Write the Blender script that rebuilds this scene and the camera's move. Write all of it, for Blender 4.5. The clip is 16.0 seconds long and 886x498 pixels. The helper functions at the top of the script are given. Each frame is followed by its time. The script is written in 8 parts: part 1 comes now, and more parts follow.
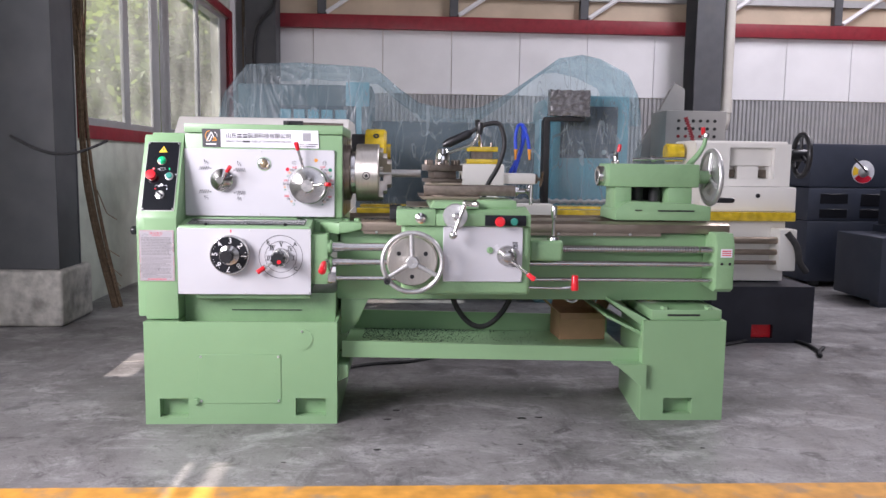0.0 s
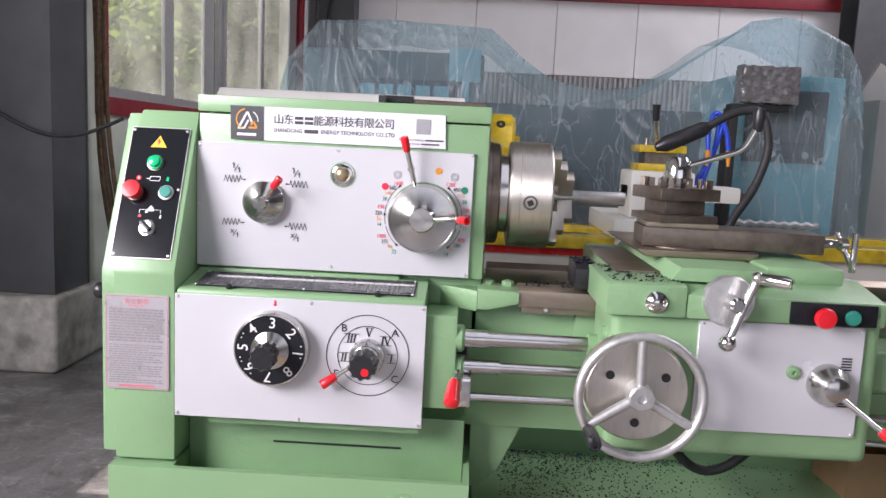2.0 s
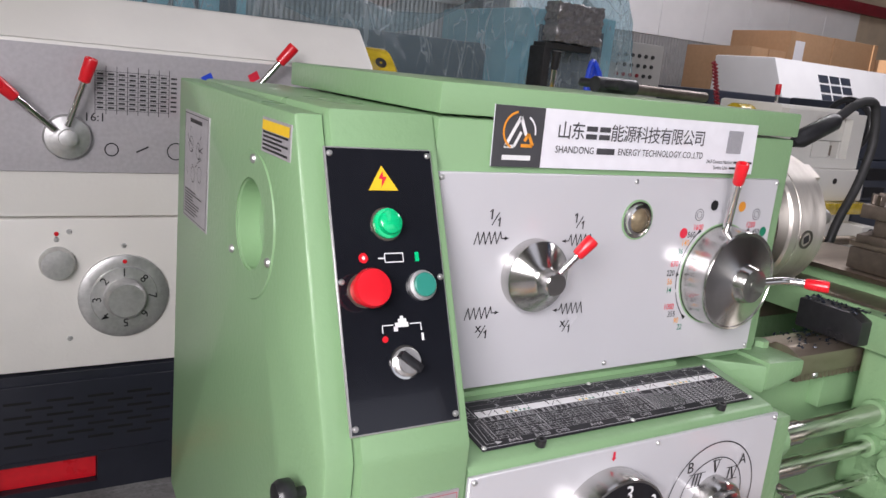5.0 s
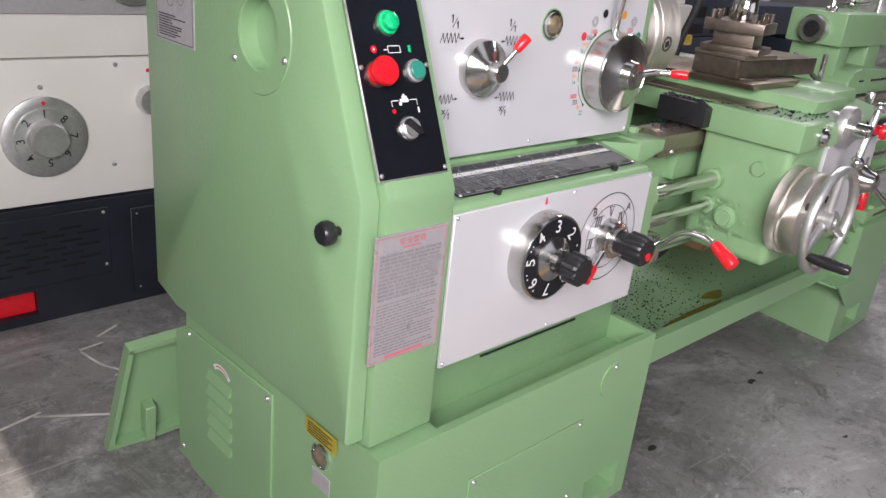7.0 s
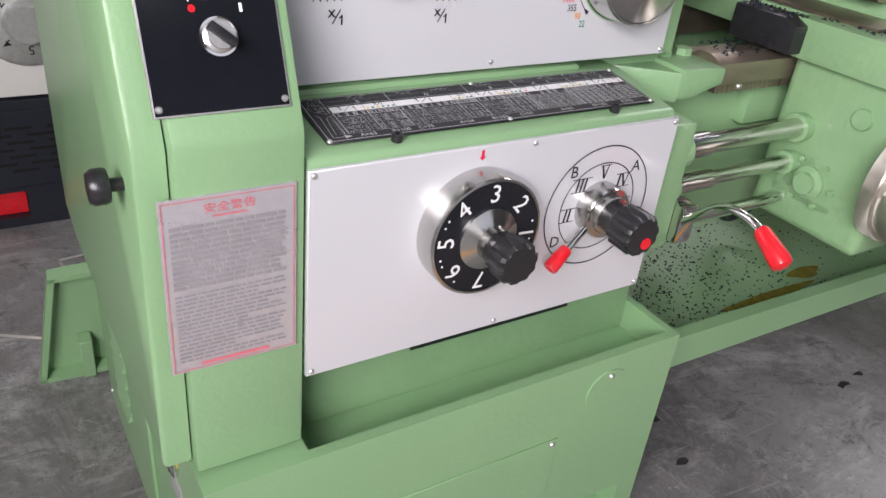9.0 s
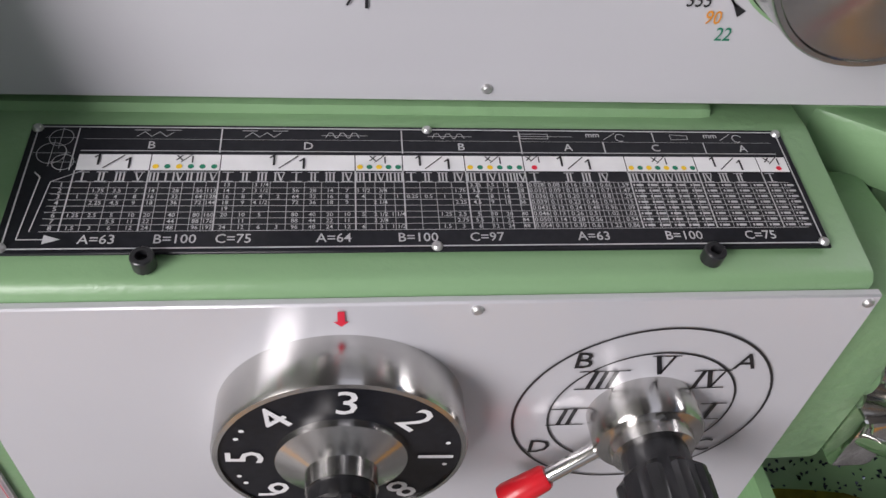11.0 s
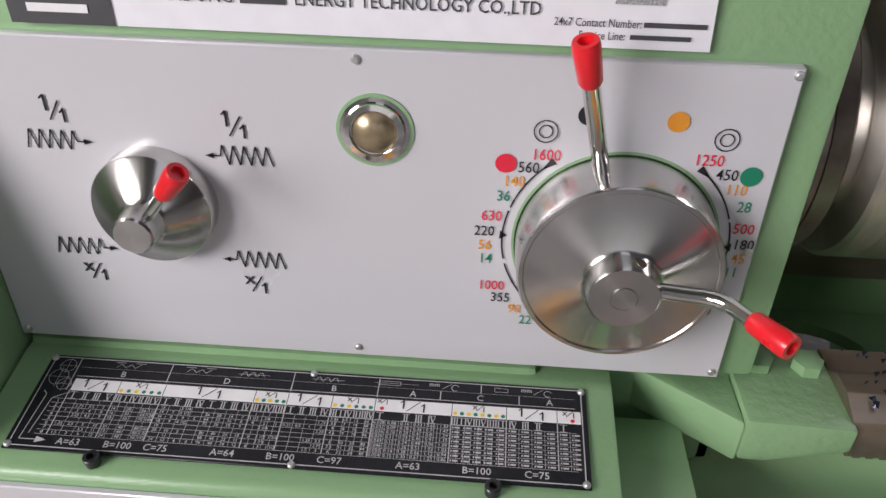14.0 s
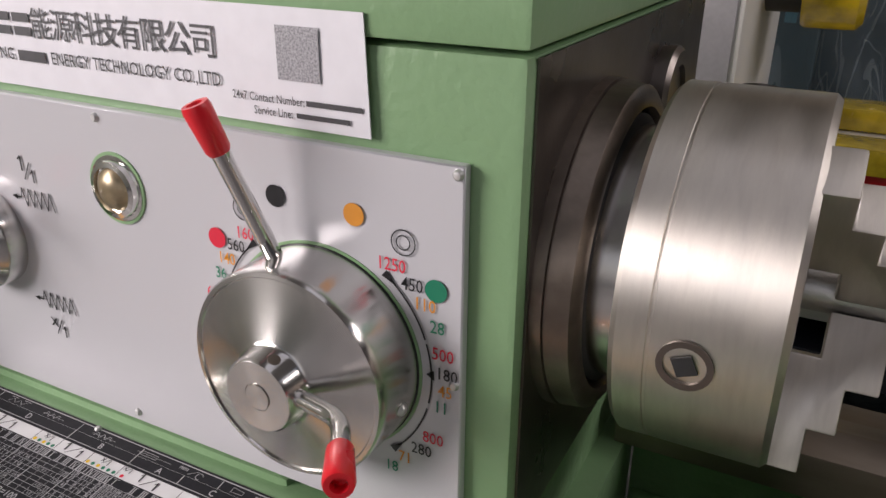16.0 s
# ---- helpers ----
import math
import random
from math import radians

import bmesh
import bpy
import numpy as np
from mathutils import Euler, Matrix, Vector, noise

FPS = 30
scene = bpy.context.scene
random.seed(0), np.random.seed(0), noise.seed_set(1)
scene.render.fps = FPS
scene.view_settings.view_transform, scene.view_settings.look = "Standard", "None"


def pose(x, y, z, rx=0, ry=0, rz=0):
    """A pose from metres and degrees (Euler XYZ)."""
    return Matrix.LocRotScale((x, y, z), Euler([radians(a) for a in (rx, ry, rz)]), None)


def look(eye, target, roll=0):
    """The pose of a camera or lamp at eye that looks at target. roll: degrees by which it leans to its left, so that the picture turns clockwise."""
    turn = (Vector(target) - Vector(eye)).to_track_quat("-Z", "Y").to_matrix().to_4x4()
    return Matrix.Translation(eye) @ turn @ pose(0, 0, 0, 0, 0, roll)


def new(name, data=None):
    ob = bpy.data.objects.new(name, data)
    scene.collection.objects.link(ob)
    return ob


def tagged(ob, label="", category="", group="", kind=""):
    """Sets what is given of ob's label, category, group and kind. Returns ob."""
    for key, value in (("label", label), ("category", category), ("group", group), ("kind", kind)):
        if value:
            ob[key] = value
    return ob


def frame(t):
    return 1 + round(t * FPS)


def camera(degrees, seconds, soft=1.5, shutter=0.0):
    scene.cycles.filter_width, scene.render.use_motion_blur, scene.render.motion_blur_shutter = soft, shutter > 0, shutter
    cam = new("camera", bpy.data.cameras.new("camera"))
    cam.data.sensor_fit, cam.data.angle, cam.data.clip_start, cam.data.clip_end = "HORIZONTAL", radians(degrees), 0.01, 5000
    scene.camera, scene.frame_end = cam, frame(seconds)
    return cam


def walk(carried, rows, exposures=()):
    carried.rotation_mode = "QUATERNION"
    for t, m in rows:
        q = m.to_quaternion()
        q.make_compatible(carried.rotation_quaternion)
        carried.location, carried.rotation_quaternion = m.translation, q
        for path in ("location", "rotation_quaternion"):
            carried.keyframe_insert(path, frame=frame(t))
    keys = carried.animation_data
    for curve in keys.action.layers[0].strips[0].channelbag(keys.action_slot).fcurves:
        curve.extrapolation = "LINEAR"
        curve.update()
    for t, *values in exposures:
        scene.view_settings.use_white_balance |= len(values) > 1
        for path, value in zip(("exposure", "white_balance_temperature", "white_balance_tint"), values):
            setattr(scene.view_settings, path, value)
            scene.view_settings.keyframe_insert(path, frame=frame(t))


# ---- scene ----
cam = camera(59.2, 16.0)
PATH = [
    (0, (1.038, -3.145, 1.077), (1.143, -1.16, 0.858), 0.8),
    (0.5, (1.017, -2.783, 1.062), (1.08, -0.798, 0.831), 1.4),
    (1, (0.972, -2.385, 1.079), (0.977, -0.399, 0.839), 2.0),
    (1.5, (0.917, -1.967, 1.106), (0.865, 0.019, 0.874), 2.4),
    (2, (0.742, -1.576, 1.138), (0.686, 0.406, 0.875), 2.7),
    (2.5, (0.569, -1.207, 1.148), (0.548, 0.773, 0.866), 3.0),
    (3, (0.426, -0.92, 1.186), (0.485, 1.044, 0.81), 3.5),
    (3.5, (0.246, -0.689, 1.202), (0.514, 1.245, 0.769), 4.3),
    (3.7, (0.174, -0.609, 1.189), (0.548, 1.306, 0.748), 4.6),
    (5.8, (-0.532, -0.62, 1.261), (0.718, 0.861, 0.766), 5.6),
    (6, (-0.561, -0.651, 1.257), (0.712, 0.799, 0.731), 5.5),
    (6.5, (-0.64, -0.725, 1.217), (0.659, 0.662, 0.594), 5.6),
    (7, (-0.657, -0.754, 1.193), (0.65, 0.564, 0.447), 5.9),
    (7.5, (-0.655, -0.767, 1.165), (0.632, 0.512, 0.324), 6.1),
    (8, (-0.627, -0.758, 1.173), (0.613, 0.524, 0.269), 6.3),
    (8.5, (-0.404, -0.698, 1.17), (0.739, 0.64, 0.221), 6.6),
    (8.7, (-0.298, -0.676, 1.161), (0.787, 0.698, 0.193), 6.6),
    (10.8, (0.369, -0.328, 1.112), (0.613, 1.113, -0.253), 5.6),
    (11, (0.355, -0.255, 1.129), (0.588, 1.141, -0.284), 6.2),
    (11.5, (0.337, -0.148, 1.145), (0.533, 1.174, -0.343), 6.4),
    (12, (0.342, -0.146, 1.188), (0.527, 1.13, -0.341), 6.5),
    (12.5, (0.354, -0.166, 1.222), (0.523, 1.144, -0.28), 5.8),
    (13, (0.4, -0.194, 1.259), (0.516, 1.223, -0.148), 4.2),
    (13.5, (0.469, -0.26, 1.296), (0.508, 1.286, 0.027), 2.7),
    (14, (0.546, -0.353, 1.31), (0.44, 1.299, 0.188), 1.2),
    (14.5, (0.577, -0.405, 1.302), (0.292, 1.301, 0.299), 0.1),
    (15, (0.684, -0.396, 1.273), (0.221, 1.325, 0.367), 0.1),
    (15.5, (0.872, -0.32, 1.27), (0.219, 1.369, 0.42), -0.1),
    (16, (0.938, -0.223, 1.256), (0.09, 1.406, 0.463), 0.4),
]
EXPOSURES = [(0.0, 0.58, 6150, 20), (1.5, 0.52, 6200, 19), (2.5, 0.36, 6250, 18), (3.5, 0.02, 6300, 17), (6.0, 0.05, 6350, 15), (7.5, 0.24, 6400, 15), (8.5, 0.26, 6350, 15), (11.0, -0.26, 6350, 14), (12.5, -0.24, 6350, 14), (13.5, -0.22, 6400, 14), (16.0, -0.24, 6700, 17)]
walk(cam, [(t, look(eye, target, roll)) for t, eye, target, roll in PATH], EXPOSURES)

# ---- light: sun and sky, with added lamps at unseen roof, front and side openings ----
SUN_UP, SUN_FROM = 44.0, 180.0      # degrees above the horizon; compass of the side it comes from, x axis = 0
world = bpy.data.worlds.new("world")
scene.world = world
world.use_nodes = True
_sky = world.node_tree.nodes.new("ShaderNodeTexSky")
_sky.sky_type, _sky.sun_disc = "NISHITA", False
_sky.sun_elevation, _sky.sun_rotation = radians(SUN_UP), radians(90 - SUN_FROM)
world.node_tree.links.new(_sky.outputs[0], world.node_tree.nodes["Background"].inputs[0])
world.node_tree.nodes["Background"].inputs[1].default_value = 0.05


def lamp_area(name, eye, target, w, h, watts, colour=(1, 1, 1)):
    d = bpy.data.lights.new(name, "AREA")
    d.shape, d.size, d.size_y, d.energy, d.color = "RECTANGLE", w, h, watts, colour
    ob = new(name, d)
    ob.matrix_world = look(eye, target)
    return ob


_s = bpy.data.lights.new("sun", "SUN")
_s.energy, _s.angle, _s.color = 5.0, radians(0.5), (1.0, 0.89, 0.74)
_c, _e = math.cos(radians(SUN_UP)), math.sin(radians(SUN_UP))
new("sun", _s).matrix_world = look((0, 0, 0), (-_c * math.cos(radians(SUN_FROM)), -_c * math.sin(radians(SUN_FROM)), -_e))
# Fill lamps added above, in front and at the left, all unseen
lamp_area("added_roof_lamp", (1.2, -3.6, 6.3), (1.2, -3.6, 0), 2.0, 9.0, 38, (1.0, 0.97, 1.0))
lamp_area("added_roof_lamp", (7.5, 3.0, 6.3), (7.3, 3.4, 0), 2.0, 7.5, 490, (1.0, 0.965, 0.97))
lamp_area("added_front_lamp", (2.0, -9.85, 2.4), (2.0, 0, 1.6), 8.0, 4.2, 62, (1.0, 0.955, 0.97))
lamp_area("added_side_lamp", (-1.70, -2.1, 2.10), (5, -0.6, 0.7), 2.2, 1.4, 180, (1.0, 0.955, 0.95))

# ---- materials ----
def material(name, colour, rough=0.5, metal=0.0, grain=30.0, vary=0.10, bump=0.0, bump_scale=None, coat=0.0, stain=None,
             stain_scale=2.5, stain_amount=0.35, each=0.0, streak=None, brushed=None, spec=0.5):
    """Principled surface with variation at two scales, fine relief, stains and a little roughness wear."""
    m = bpy.data.materials.new(name)
    m.use_nodes = True
    nt = m.node_tree
    n, ln = nt.nodes, nt.links
    p = n["Principled BSDF"]
    tc = n.new("ShaderNodeNewGeometry")
    src = tc.outputs["Position"]
    if streak:
        mp = n.new("ShaderNodeMapping")
        mp.inputs["Scale"].default_value = streak
        ln.new(src, mp.inputs[0])
        src = mp.outputs[0]

    def noise_node(scale, detail=4.0):
        t = n.new("ShaderNodeTexNoise")
        t.inputs["Scale"].default_value, t.inputs["Detail"].default_value = scale, detail
        ln.new(src, t.inputs["Vector"])
        return t.outputs["Fac"]

    def mixed(a, b, fac):
        x = n.new("ShaderNodeMix")
        x.data_type = "RGBA"
        for v, i in ((a, 6), (b, 7)):
            if isinstance(v, tuple):
                x.inputs[i].default_value = (*v, 1)
            else:
                ln.new(v, x.inputs[i])
        if isinstance(fac, float):
            x.inputs[0].default_value = fac
        else:
            ln.new(fac, x.inputs[0])
        return x.outputs[2]

    def ramp(v, lo, hi, a=0.0, b=1.0):
        r = n.new("ShaderNodeMapRange")
        r.inputs[1].default_value, r.inputs[2].default_value = lo, hi
        r.inputs[3].default_value, r.inputs[4].default_value = a, b
        ln.new(v, r.inputs[0])
        return r.outputs[0]

    dark = tuple(c * (1 - vary) for c in colour)
    light = tuple(min(1, c * (1 + vary)) for c in colour)
    fine = noise_node(grain)
    col = mixed(dark, light, ramp(fine, 0.3, 0.7))
    if stain:
        col = mixed(col, stain, ramp(noise_node(stain_scale, 6.0), 0.52, 0.75, 0.0, stain_amount))
    if each:
        oi = n.new("ShaderNodeObjectInfo")
        col = mixed(col, tuple(c * 0.55 for c in colour), ramp(oi.outputs["Random"], 0, 1, 0, each))
    ln.new(col, p.inputs["Base Color"])
    p.inputs["Metallic"].default_value = metal
    ln.new(ramp(noise_node(grain * 0.21, 5.0), 0.3, 0.7, max(0.02, rough * 0.82), min(1, rough * 1.18)), p.inputs["Roughness"])
    p.inputs["Coat Weight"].default_value = coat
    p.inputs["Specular IOR Level"].default_value = spec
    if brushed:
        tg = n.new("ShaderNodeTangent")
        tg.direction_type, tg.axis = "RADIAL", brushed
        p.inputs["Anisotropic"].default_value, p.inputs["Anisotropic Rotation"].default_value = 0.8, 0.25
        ln.new(tg.outputs[0], p.inputs["Tangent"])
    if bump:
        b = n.new("ShaderNodeBump")
        b.inputs["Strength"].default_value, b.inputs["Distance"].default_value = 1.0, bump
        ln.new(noise_node(bump_scale or grain, 5.0), b.inputs["Height"])
        ln.new(b.outputs[0], p.inputs["Normal"])
    return m


GREEN = material("green_machine_paint", (0.24, 0.40, 0.21), 0.33, grain=6, vary=0.03, bump=0.0006, bump_scale=130, stain=(0.19, 0.34, 0.17), stain_scale=3.0, stain_amount=0.4)
GREEN_CAST = material("green_paint_on_casting", (0.23, 0.385, 0.20), 0.36, grain=9, vary=0.05, bump=0.0016, bump_scale=70, stain=(0.12, 0.24, 0.12), stain_scale=5.0, stain_amount=0.35)
PANEL = material("white_lacquered_panel", (0.60, 0.60, 0.625), 0.24, metal=0.1, grain=14, vary=0.008, stain=(0.61, 0.61, 0.63), stain_scale=1.5, stain_amount=0.2)
STEEL = material("ground_steel", (0.62, 0.61, 0.59), 0.22, metal=1.0, grain=50, vary=0.05, stain=(0.42, 0.39, 0.35), stain_scale=20, stain_amount=0.3)
CHUCK_STEEL = material("scraped_chuck_steel", (0.74, 0.70, 0.64), 0.46, metal=1.0, grain=60, vary=0.025, stain=(0.40, 0.35, 0.3), stain_scale=24, stain_amount=0.2, bump=0.0001, bump_scale=250, streak=(5, 1, 1), brushed="X")
DARK_STEEL = material("oiled_dark_steel", (0.21, 0.175, 0.145), 0.34, metal=0.85, grain=60, vary=0.15, stain=(0.09, 0.065, 0.045), stain_scale=18, stain_amount=0.6, bump=0.0002, bump_scale=200)
WAY_STEEL = material("bed_way_steel", (0.33, 0.275, 0.22), 0.36, metal=0.85, grain=40, vary=0.15, stain=(0.22, 0.16, 0.09), stain_scale=9, stain_amount=0.6, streak=(0.3, 1, 1))
END_STEEL = material("dark_machined_steel", (0.17, 0.15, 0.135), 0.30, metal=0.9, grain=30, vary=0.12, stain=(0.10, 0.085, 0.07), stain_scale=9, stain_amount=0.5, bump=0.0001, bump_scale=220)
CHROME = material("polished_chrome", (0.74, 0.73, 0.71), 0.10, metal=1.0, grain=50, vary=0.05, stain=(0.5, 0.48, 0.45), stain_scale=25, stain_amount=0.25)
TURNED = material("turned_steel_dial", (0.60, 0.59, 0.57), 0.21, metal=1.0, grain=60, vary=0.05, brushed="Y")
ALU = material("cast_aluminium", (0.62, 0.62, 0.61), 0.42, metal=0.85, grain=90, vary=0.08, bump=0.0004, bump_scale=180)
BLACK = material("black_plastic", (0.018, 0.018, 0.02), 0.32, grain=80, vary=0.2)
BLACK_PLATE = material("black_anodised_plate", (0.012, 0.0125, 0.016), 0.34, metal=0.0, grain=200, vary=0.25, spec=0.28)
PLATE_GLOSS = material("glossy_black_plate", (0.009, 0.010, 0.014), 0.13, grain=20, vary=0.08, coat=0.3)
RUBBER = material("black_rubber", (0.022, 0.022, 0.023), 0.6, grain=50, vary=0.25, bump=0.0003)
RED = material("red_plastic", (0.72, 0.012, 0.022), 0.30, grain=60, vary=0.06, coat=0.3)
RED_DARK = material("dark_red_paint", (0.24, 0.012, 0.022), 0.5, grain=12, vary=0.15, stain=(0.2, 0.05, 0.05), stain_scale=3)
# brightened green in place of the pilot lamp's glow; nothing is emitted
GREEN_LAMP = material("green_lens", (0.0, 0.56, 0.21), 0.18, grain=60, vary=0.05, coat=0.5)
GREEN_BTN = material("green_button", (0.03, 0.26, 0.20), 0.35, grain=60, vary=0.06)
YELLOW = material("yellow_print", (0.85, 0.55, 0.02), 0.45, grain=60, vary=0.05)
ORANGE = material("orange_print", (0.75, 0.30, 0.03), 0.45, grain=60, vary=0.05)
PRINT_RED = material("red_print", (0.70, 0.02, 0.05), 0.45, grain=60, vary=0.05)
PRINT_GREEN = material("green_print", (0.01, 0.20, 0.11), 0.45, grain=60, vary=0.05)
PRINT_BLACK = material("black_print", (0.015, 0.015, 0.017), 0.4, grain=60, vary=0.1)
CHART_PRINT = material("worn_white_chart_print", (0.50, 0.50, 0.51), 0.4, grain=40, vary=0.12)
PRINT_WHITE = material("white_print", (0.78, 0.78, 0.78), 0.4, grain=60, vary=0.05)
STICKER = material("white_sticker_paper", (0.78, 0.78, 0.82), 0.42, grain=60, vary=0.03)
GREY_LABEL = material("grey_foil_label", (0.48, 0.46, 0.48), 0.38, metal=0.3, grain=90, vary=0.06)
PINK_LABEL = material("pale_pink_label", (0.58, 0.555, 0.585), 0.30, metal=0.5, grain=90, vary=0.05)
BRASS_GLASS = material("oily_sight_glass", (0.30, 0.24, 0.15), 0.3, metal=0.5, grain=60, vary=0.5, coat=0.15)


def floor_material():
    """Worn trowelled concrete: cloudy tone, pale scuffs drawn out by the trowel, fine pits, dark stains and scratches."""
    m = bpy.data.materials.new("trowelled_concrete_floor")
    m.use_nodes = True
    n, ln = m.node_tree.nodes, m.node_tree.links
    p = n["Principled BSDF"]
    g = n.new("ShaderNodeNewGeometry")

    def tex(scale, detail, stretch=None, rough=0.6, warp=0.0):
        v = g.outputs["Position"]
        if stretch:
            mp = n.new("ShaderNodeMapping")
            mp.inputs["Scale"].default_value, mp.inputs["Rotation"].default_value = stretch[:3], (0, 0, stretch[3])
            ln.new(v, mp.inputs[0])
            v = mp.outputs[0]
        t = n.new("ShaderNodeTexNoise")
        t.inputs["Scale"].default_value, t.inputs["Detail"].default_value, t.inputs["Roughness"].default_value, t.inputs["Distortion"].default_value = scale, detail, rough, warp
        ln.new(v, t.inputs["Vector"])
        return t.outputs["Fac"]

    def rng(v, lo, hi, a=0.0, b=1.0):
        r = n.new("ShaderNodeMapRange")
        r.inputs[1].default_value, r.inputs[2].default_value, r.inputs[3].default_value, r.inputs[4].default_value = lo, hi, a, b
        ln.new(v, r.inputs[0])
        return r.outputs[0]

    def mix(a, c, f):
        x = n.new("ShaderNodeMix")
        x.data_type = "RGBA"
        for v, i in ((a, 6), (c, 7)):
            if isinstance(v, tuple):
                x.inputs[i].default_value = (*v, 1)
            else:
                ln.new(v, x.inputs[i])
        ln.new(f, x.inputs[0])
        return x.outputs[2]

    col = mix((0.135, 0.128, 0.127), (0.27, 0.262, 0.26), rng(tex(1.1, 10, rough=0.72, warp=0.5), 0.36, 0.64))
    col = mix(col, (0.40, 0.395, 0.395), rng(tex(3.2, 12, (0.8, 1.5, 1, 0.35), 0.8, 0.5), 0.51, 0.62, 0.0, 0.8))
    col = mix(col, (0.085, 0.08, 0.08), rng(tex(2.6, 12, (1.3, 0.9, 1, 1.1), 0.8, 0.5), 0.51, 0.64, 0.0, 0.85))
    col = mix(col, (0.10, 0.095, 0.095), rng(tex(34, 8, rough=0.7), 0.56, 0.68, 0.0, 0.55))
    col = mix(col, (0.45, 0.44, 0.44), rng(tex(22, 6, (0.6, 1.5, 1, 0.9), 0.65, 0.4), 0.655, 0.70, 0.0, 0.7))
    col = mix(col, (0.075, 0.07, 0.07), rng(tex(7.5, 14, (1.0, 1.4, 1, 0.2), 0.85, 0.8), 0.545, 0.60, 0.0, 0.75))
    col = mix(col, (0.36, 0.355, 0.35), rng(tex(10.5, 14, (1.3, 0.8, 1, 0.8), 0.85, 0.6), 0.56, 0.61, 0.0, 0.6))
    for turn_by, long, lo in ((0.35, 14, 0.665), (1.25, 17, 0.67), (2.5, 12, 0.67)):      # fine pale scratches
        col = mix(col, (0.42, 0.41, 0.41), rng(tex(2.2, 4, (1.0, long, 1, turn_by), 0.6, 0.9), lo, lo + 0.03, 0.0, 0.30))
    col = mix(col, (0.05, 0.047, 0.047), rng(tex(120, 3, rough=0.5), 0.63, 0.68, 0.0, 0.6))
    ln.new(col, p.inputs["Base Color"])
    ln.new(rng(tex(3.5, 6), 0.35, 0.65, 0.30, 0.58), p.inputs["Roughness"])
    b = n.new("ShaderNodeBump")
    b.inputs["Distance"].default_value = 0.0015
    ln.new(tex(40, 6), b.inputs["Height"])
    ln.new(b.outputs[0], p.inputs["Normal"])
    return m


CONCRETE = floor_material()
LINE = material("worn_orange_floor_paint", (0.62, 0.30, 0.05), 0.5, grain=14, vary=0.2, stain=(0.2, 0.19, 0.18), stain_scale=8, stain_amount=1.0)
WALL_PANEL = material("white_sandwich_panel", (0.80, 0.80, 0.805), 0.5, grain=3, vary=0.03, stain=(0.5, 0.5, 0.5), stain_scale=0.7)
PLASTER = material("old_painted_plaster", (0.60, 0.62, 0.54), 0.8, grain=6, vary=0.12, bump=0.003, bump_scale=20, stain=(0.34, 0.32, 0.27), stain_scale=1.7, stain_amount=0.7)
CORRUGATED = material("grey_corrugated_sheet", (0.42, 0.42, 0.42), 0.45, metal=0.3, grain=8, vary=0.07, stain=(0.3, 0.29, 0.28))
GREY_PAINT = material("dark_grey_steel_paint", (0.075, 0.078, 0.085), 0.5, grain=6, vary=0.12, stain=(0.14, 0.13, 0.12), stain_scale=2)
ROUGH_CONCRETE = material("chipped_whitewashed_concrete", (0.46, 0.44, 0.40), 0.85, grain=14, vary=0.3, bump=0.012, bump_scale=12, stain=(0.10, 0.092, 0.08), stain_scale=4.5, stain_amount=1.0)
CREAM = material("cream_machine_paint", (0.78, 0.765, 0.72), 0.35, grain=8, vary=0.03, bump=0.0005, bump_scale=90, stain=(0.6, 0.57, 0.5), stain_scale=2, stain_amount=0.3)
NAVY = material("blue_black_machine_paint", (0.015, 0.017, 0.027), 0.42, grain=10, vary=0.15, bump=0.0005, bump_scale=80, stain=(0.04, 0.04, 0.05))
SLATE = material("slate_grey_machine_paint", (0.038, 0.046, 0.068), 0.42, grain=8, vary=0.1, stain=(0.08, 0.08, 0.09))
SKYBLUE = material("light_blue_machine_paint", (0.22, 0.45, 0.52), 0.42, grain=8, vary=0.05, stain=(0.16, 0.36, 0.44))
GOLD_PAPER = material("yellow_oiled_film", (0.60, 0.43, 0.02), 0.25, grain=20, vary=0.3, bump=0.002, bump_scale=40, coat=0.6)
CARD = material("brown_cardboard", (0.40, 0.24, 0.13), 0.75, grain=20, vary=0.06, stain=(0.32, 0.19, 0.10), stain_scale=5)
BARK = material("dry_brown_stems", (0.17, 0.115, 0.07), 0.85, grain=40, vary=0.35, bump=0.004, bump_scale=60)
PVC = material("cream_plastic_pipe", (0.62, 0.60, 0.54), 0.4, grain=8, vary=0.05, stain=(0.5, 0.46, 0.38))
# kept dark so the unseen walls and roof return less fill light
SHED = material("unseen_shell_grey", (0.24, 0.235, 0.23), 0.7, grain=3, vary=0.1)
# beige with the warmth of sunlight put into the colour
SAND = material("sunlit_beige_cladding", (0.55, 0.45, 0.33), 0.7, grain=3, vary=0.1)
LEAF = material("leaf_green", (0.10, 0.18, 0.04), 0.5, grain=5, vary=0.5, each=0.3)
_n, _l = LEAF.node_tree.nodes, LEAF.node_tree.links
_t, _m = _n.new("ShaderNodeBsdfTranslucent"), _n.new("ShaderNodeMixShader")      # sunlight shines through thin leaves
_t.inputs[0].default_value, _m.inputs[0].default_value = (0.30, 0.42, 0.08, 1), 0.45
_l.new(_n["Principled BSDF"].outputs[0], _m.inputs[1]); _l.new(_t.outputs[0], _m.inputs[2]); _l.new(_m.outputs[0], _n["Material Output"].inputs[0])
ALU_FRAME = material("window_aluminium", (0.50, 0.51, 0.51), 0.4, metal=0.5, grain=20, vary=0.06)
BLUE = material("blue_hose_plastic", (0.02, 0.07, 0.62), 0.35, grain=50, vary=0.1)
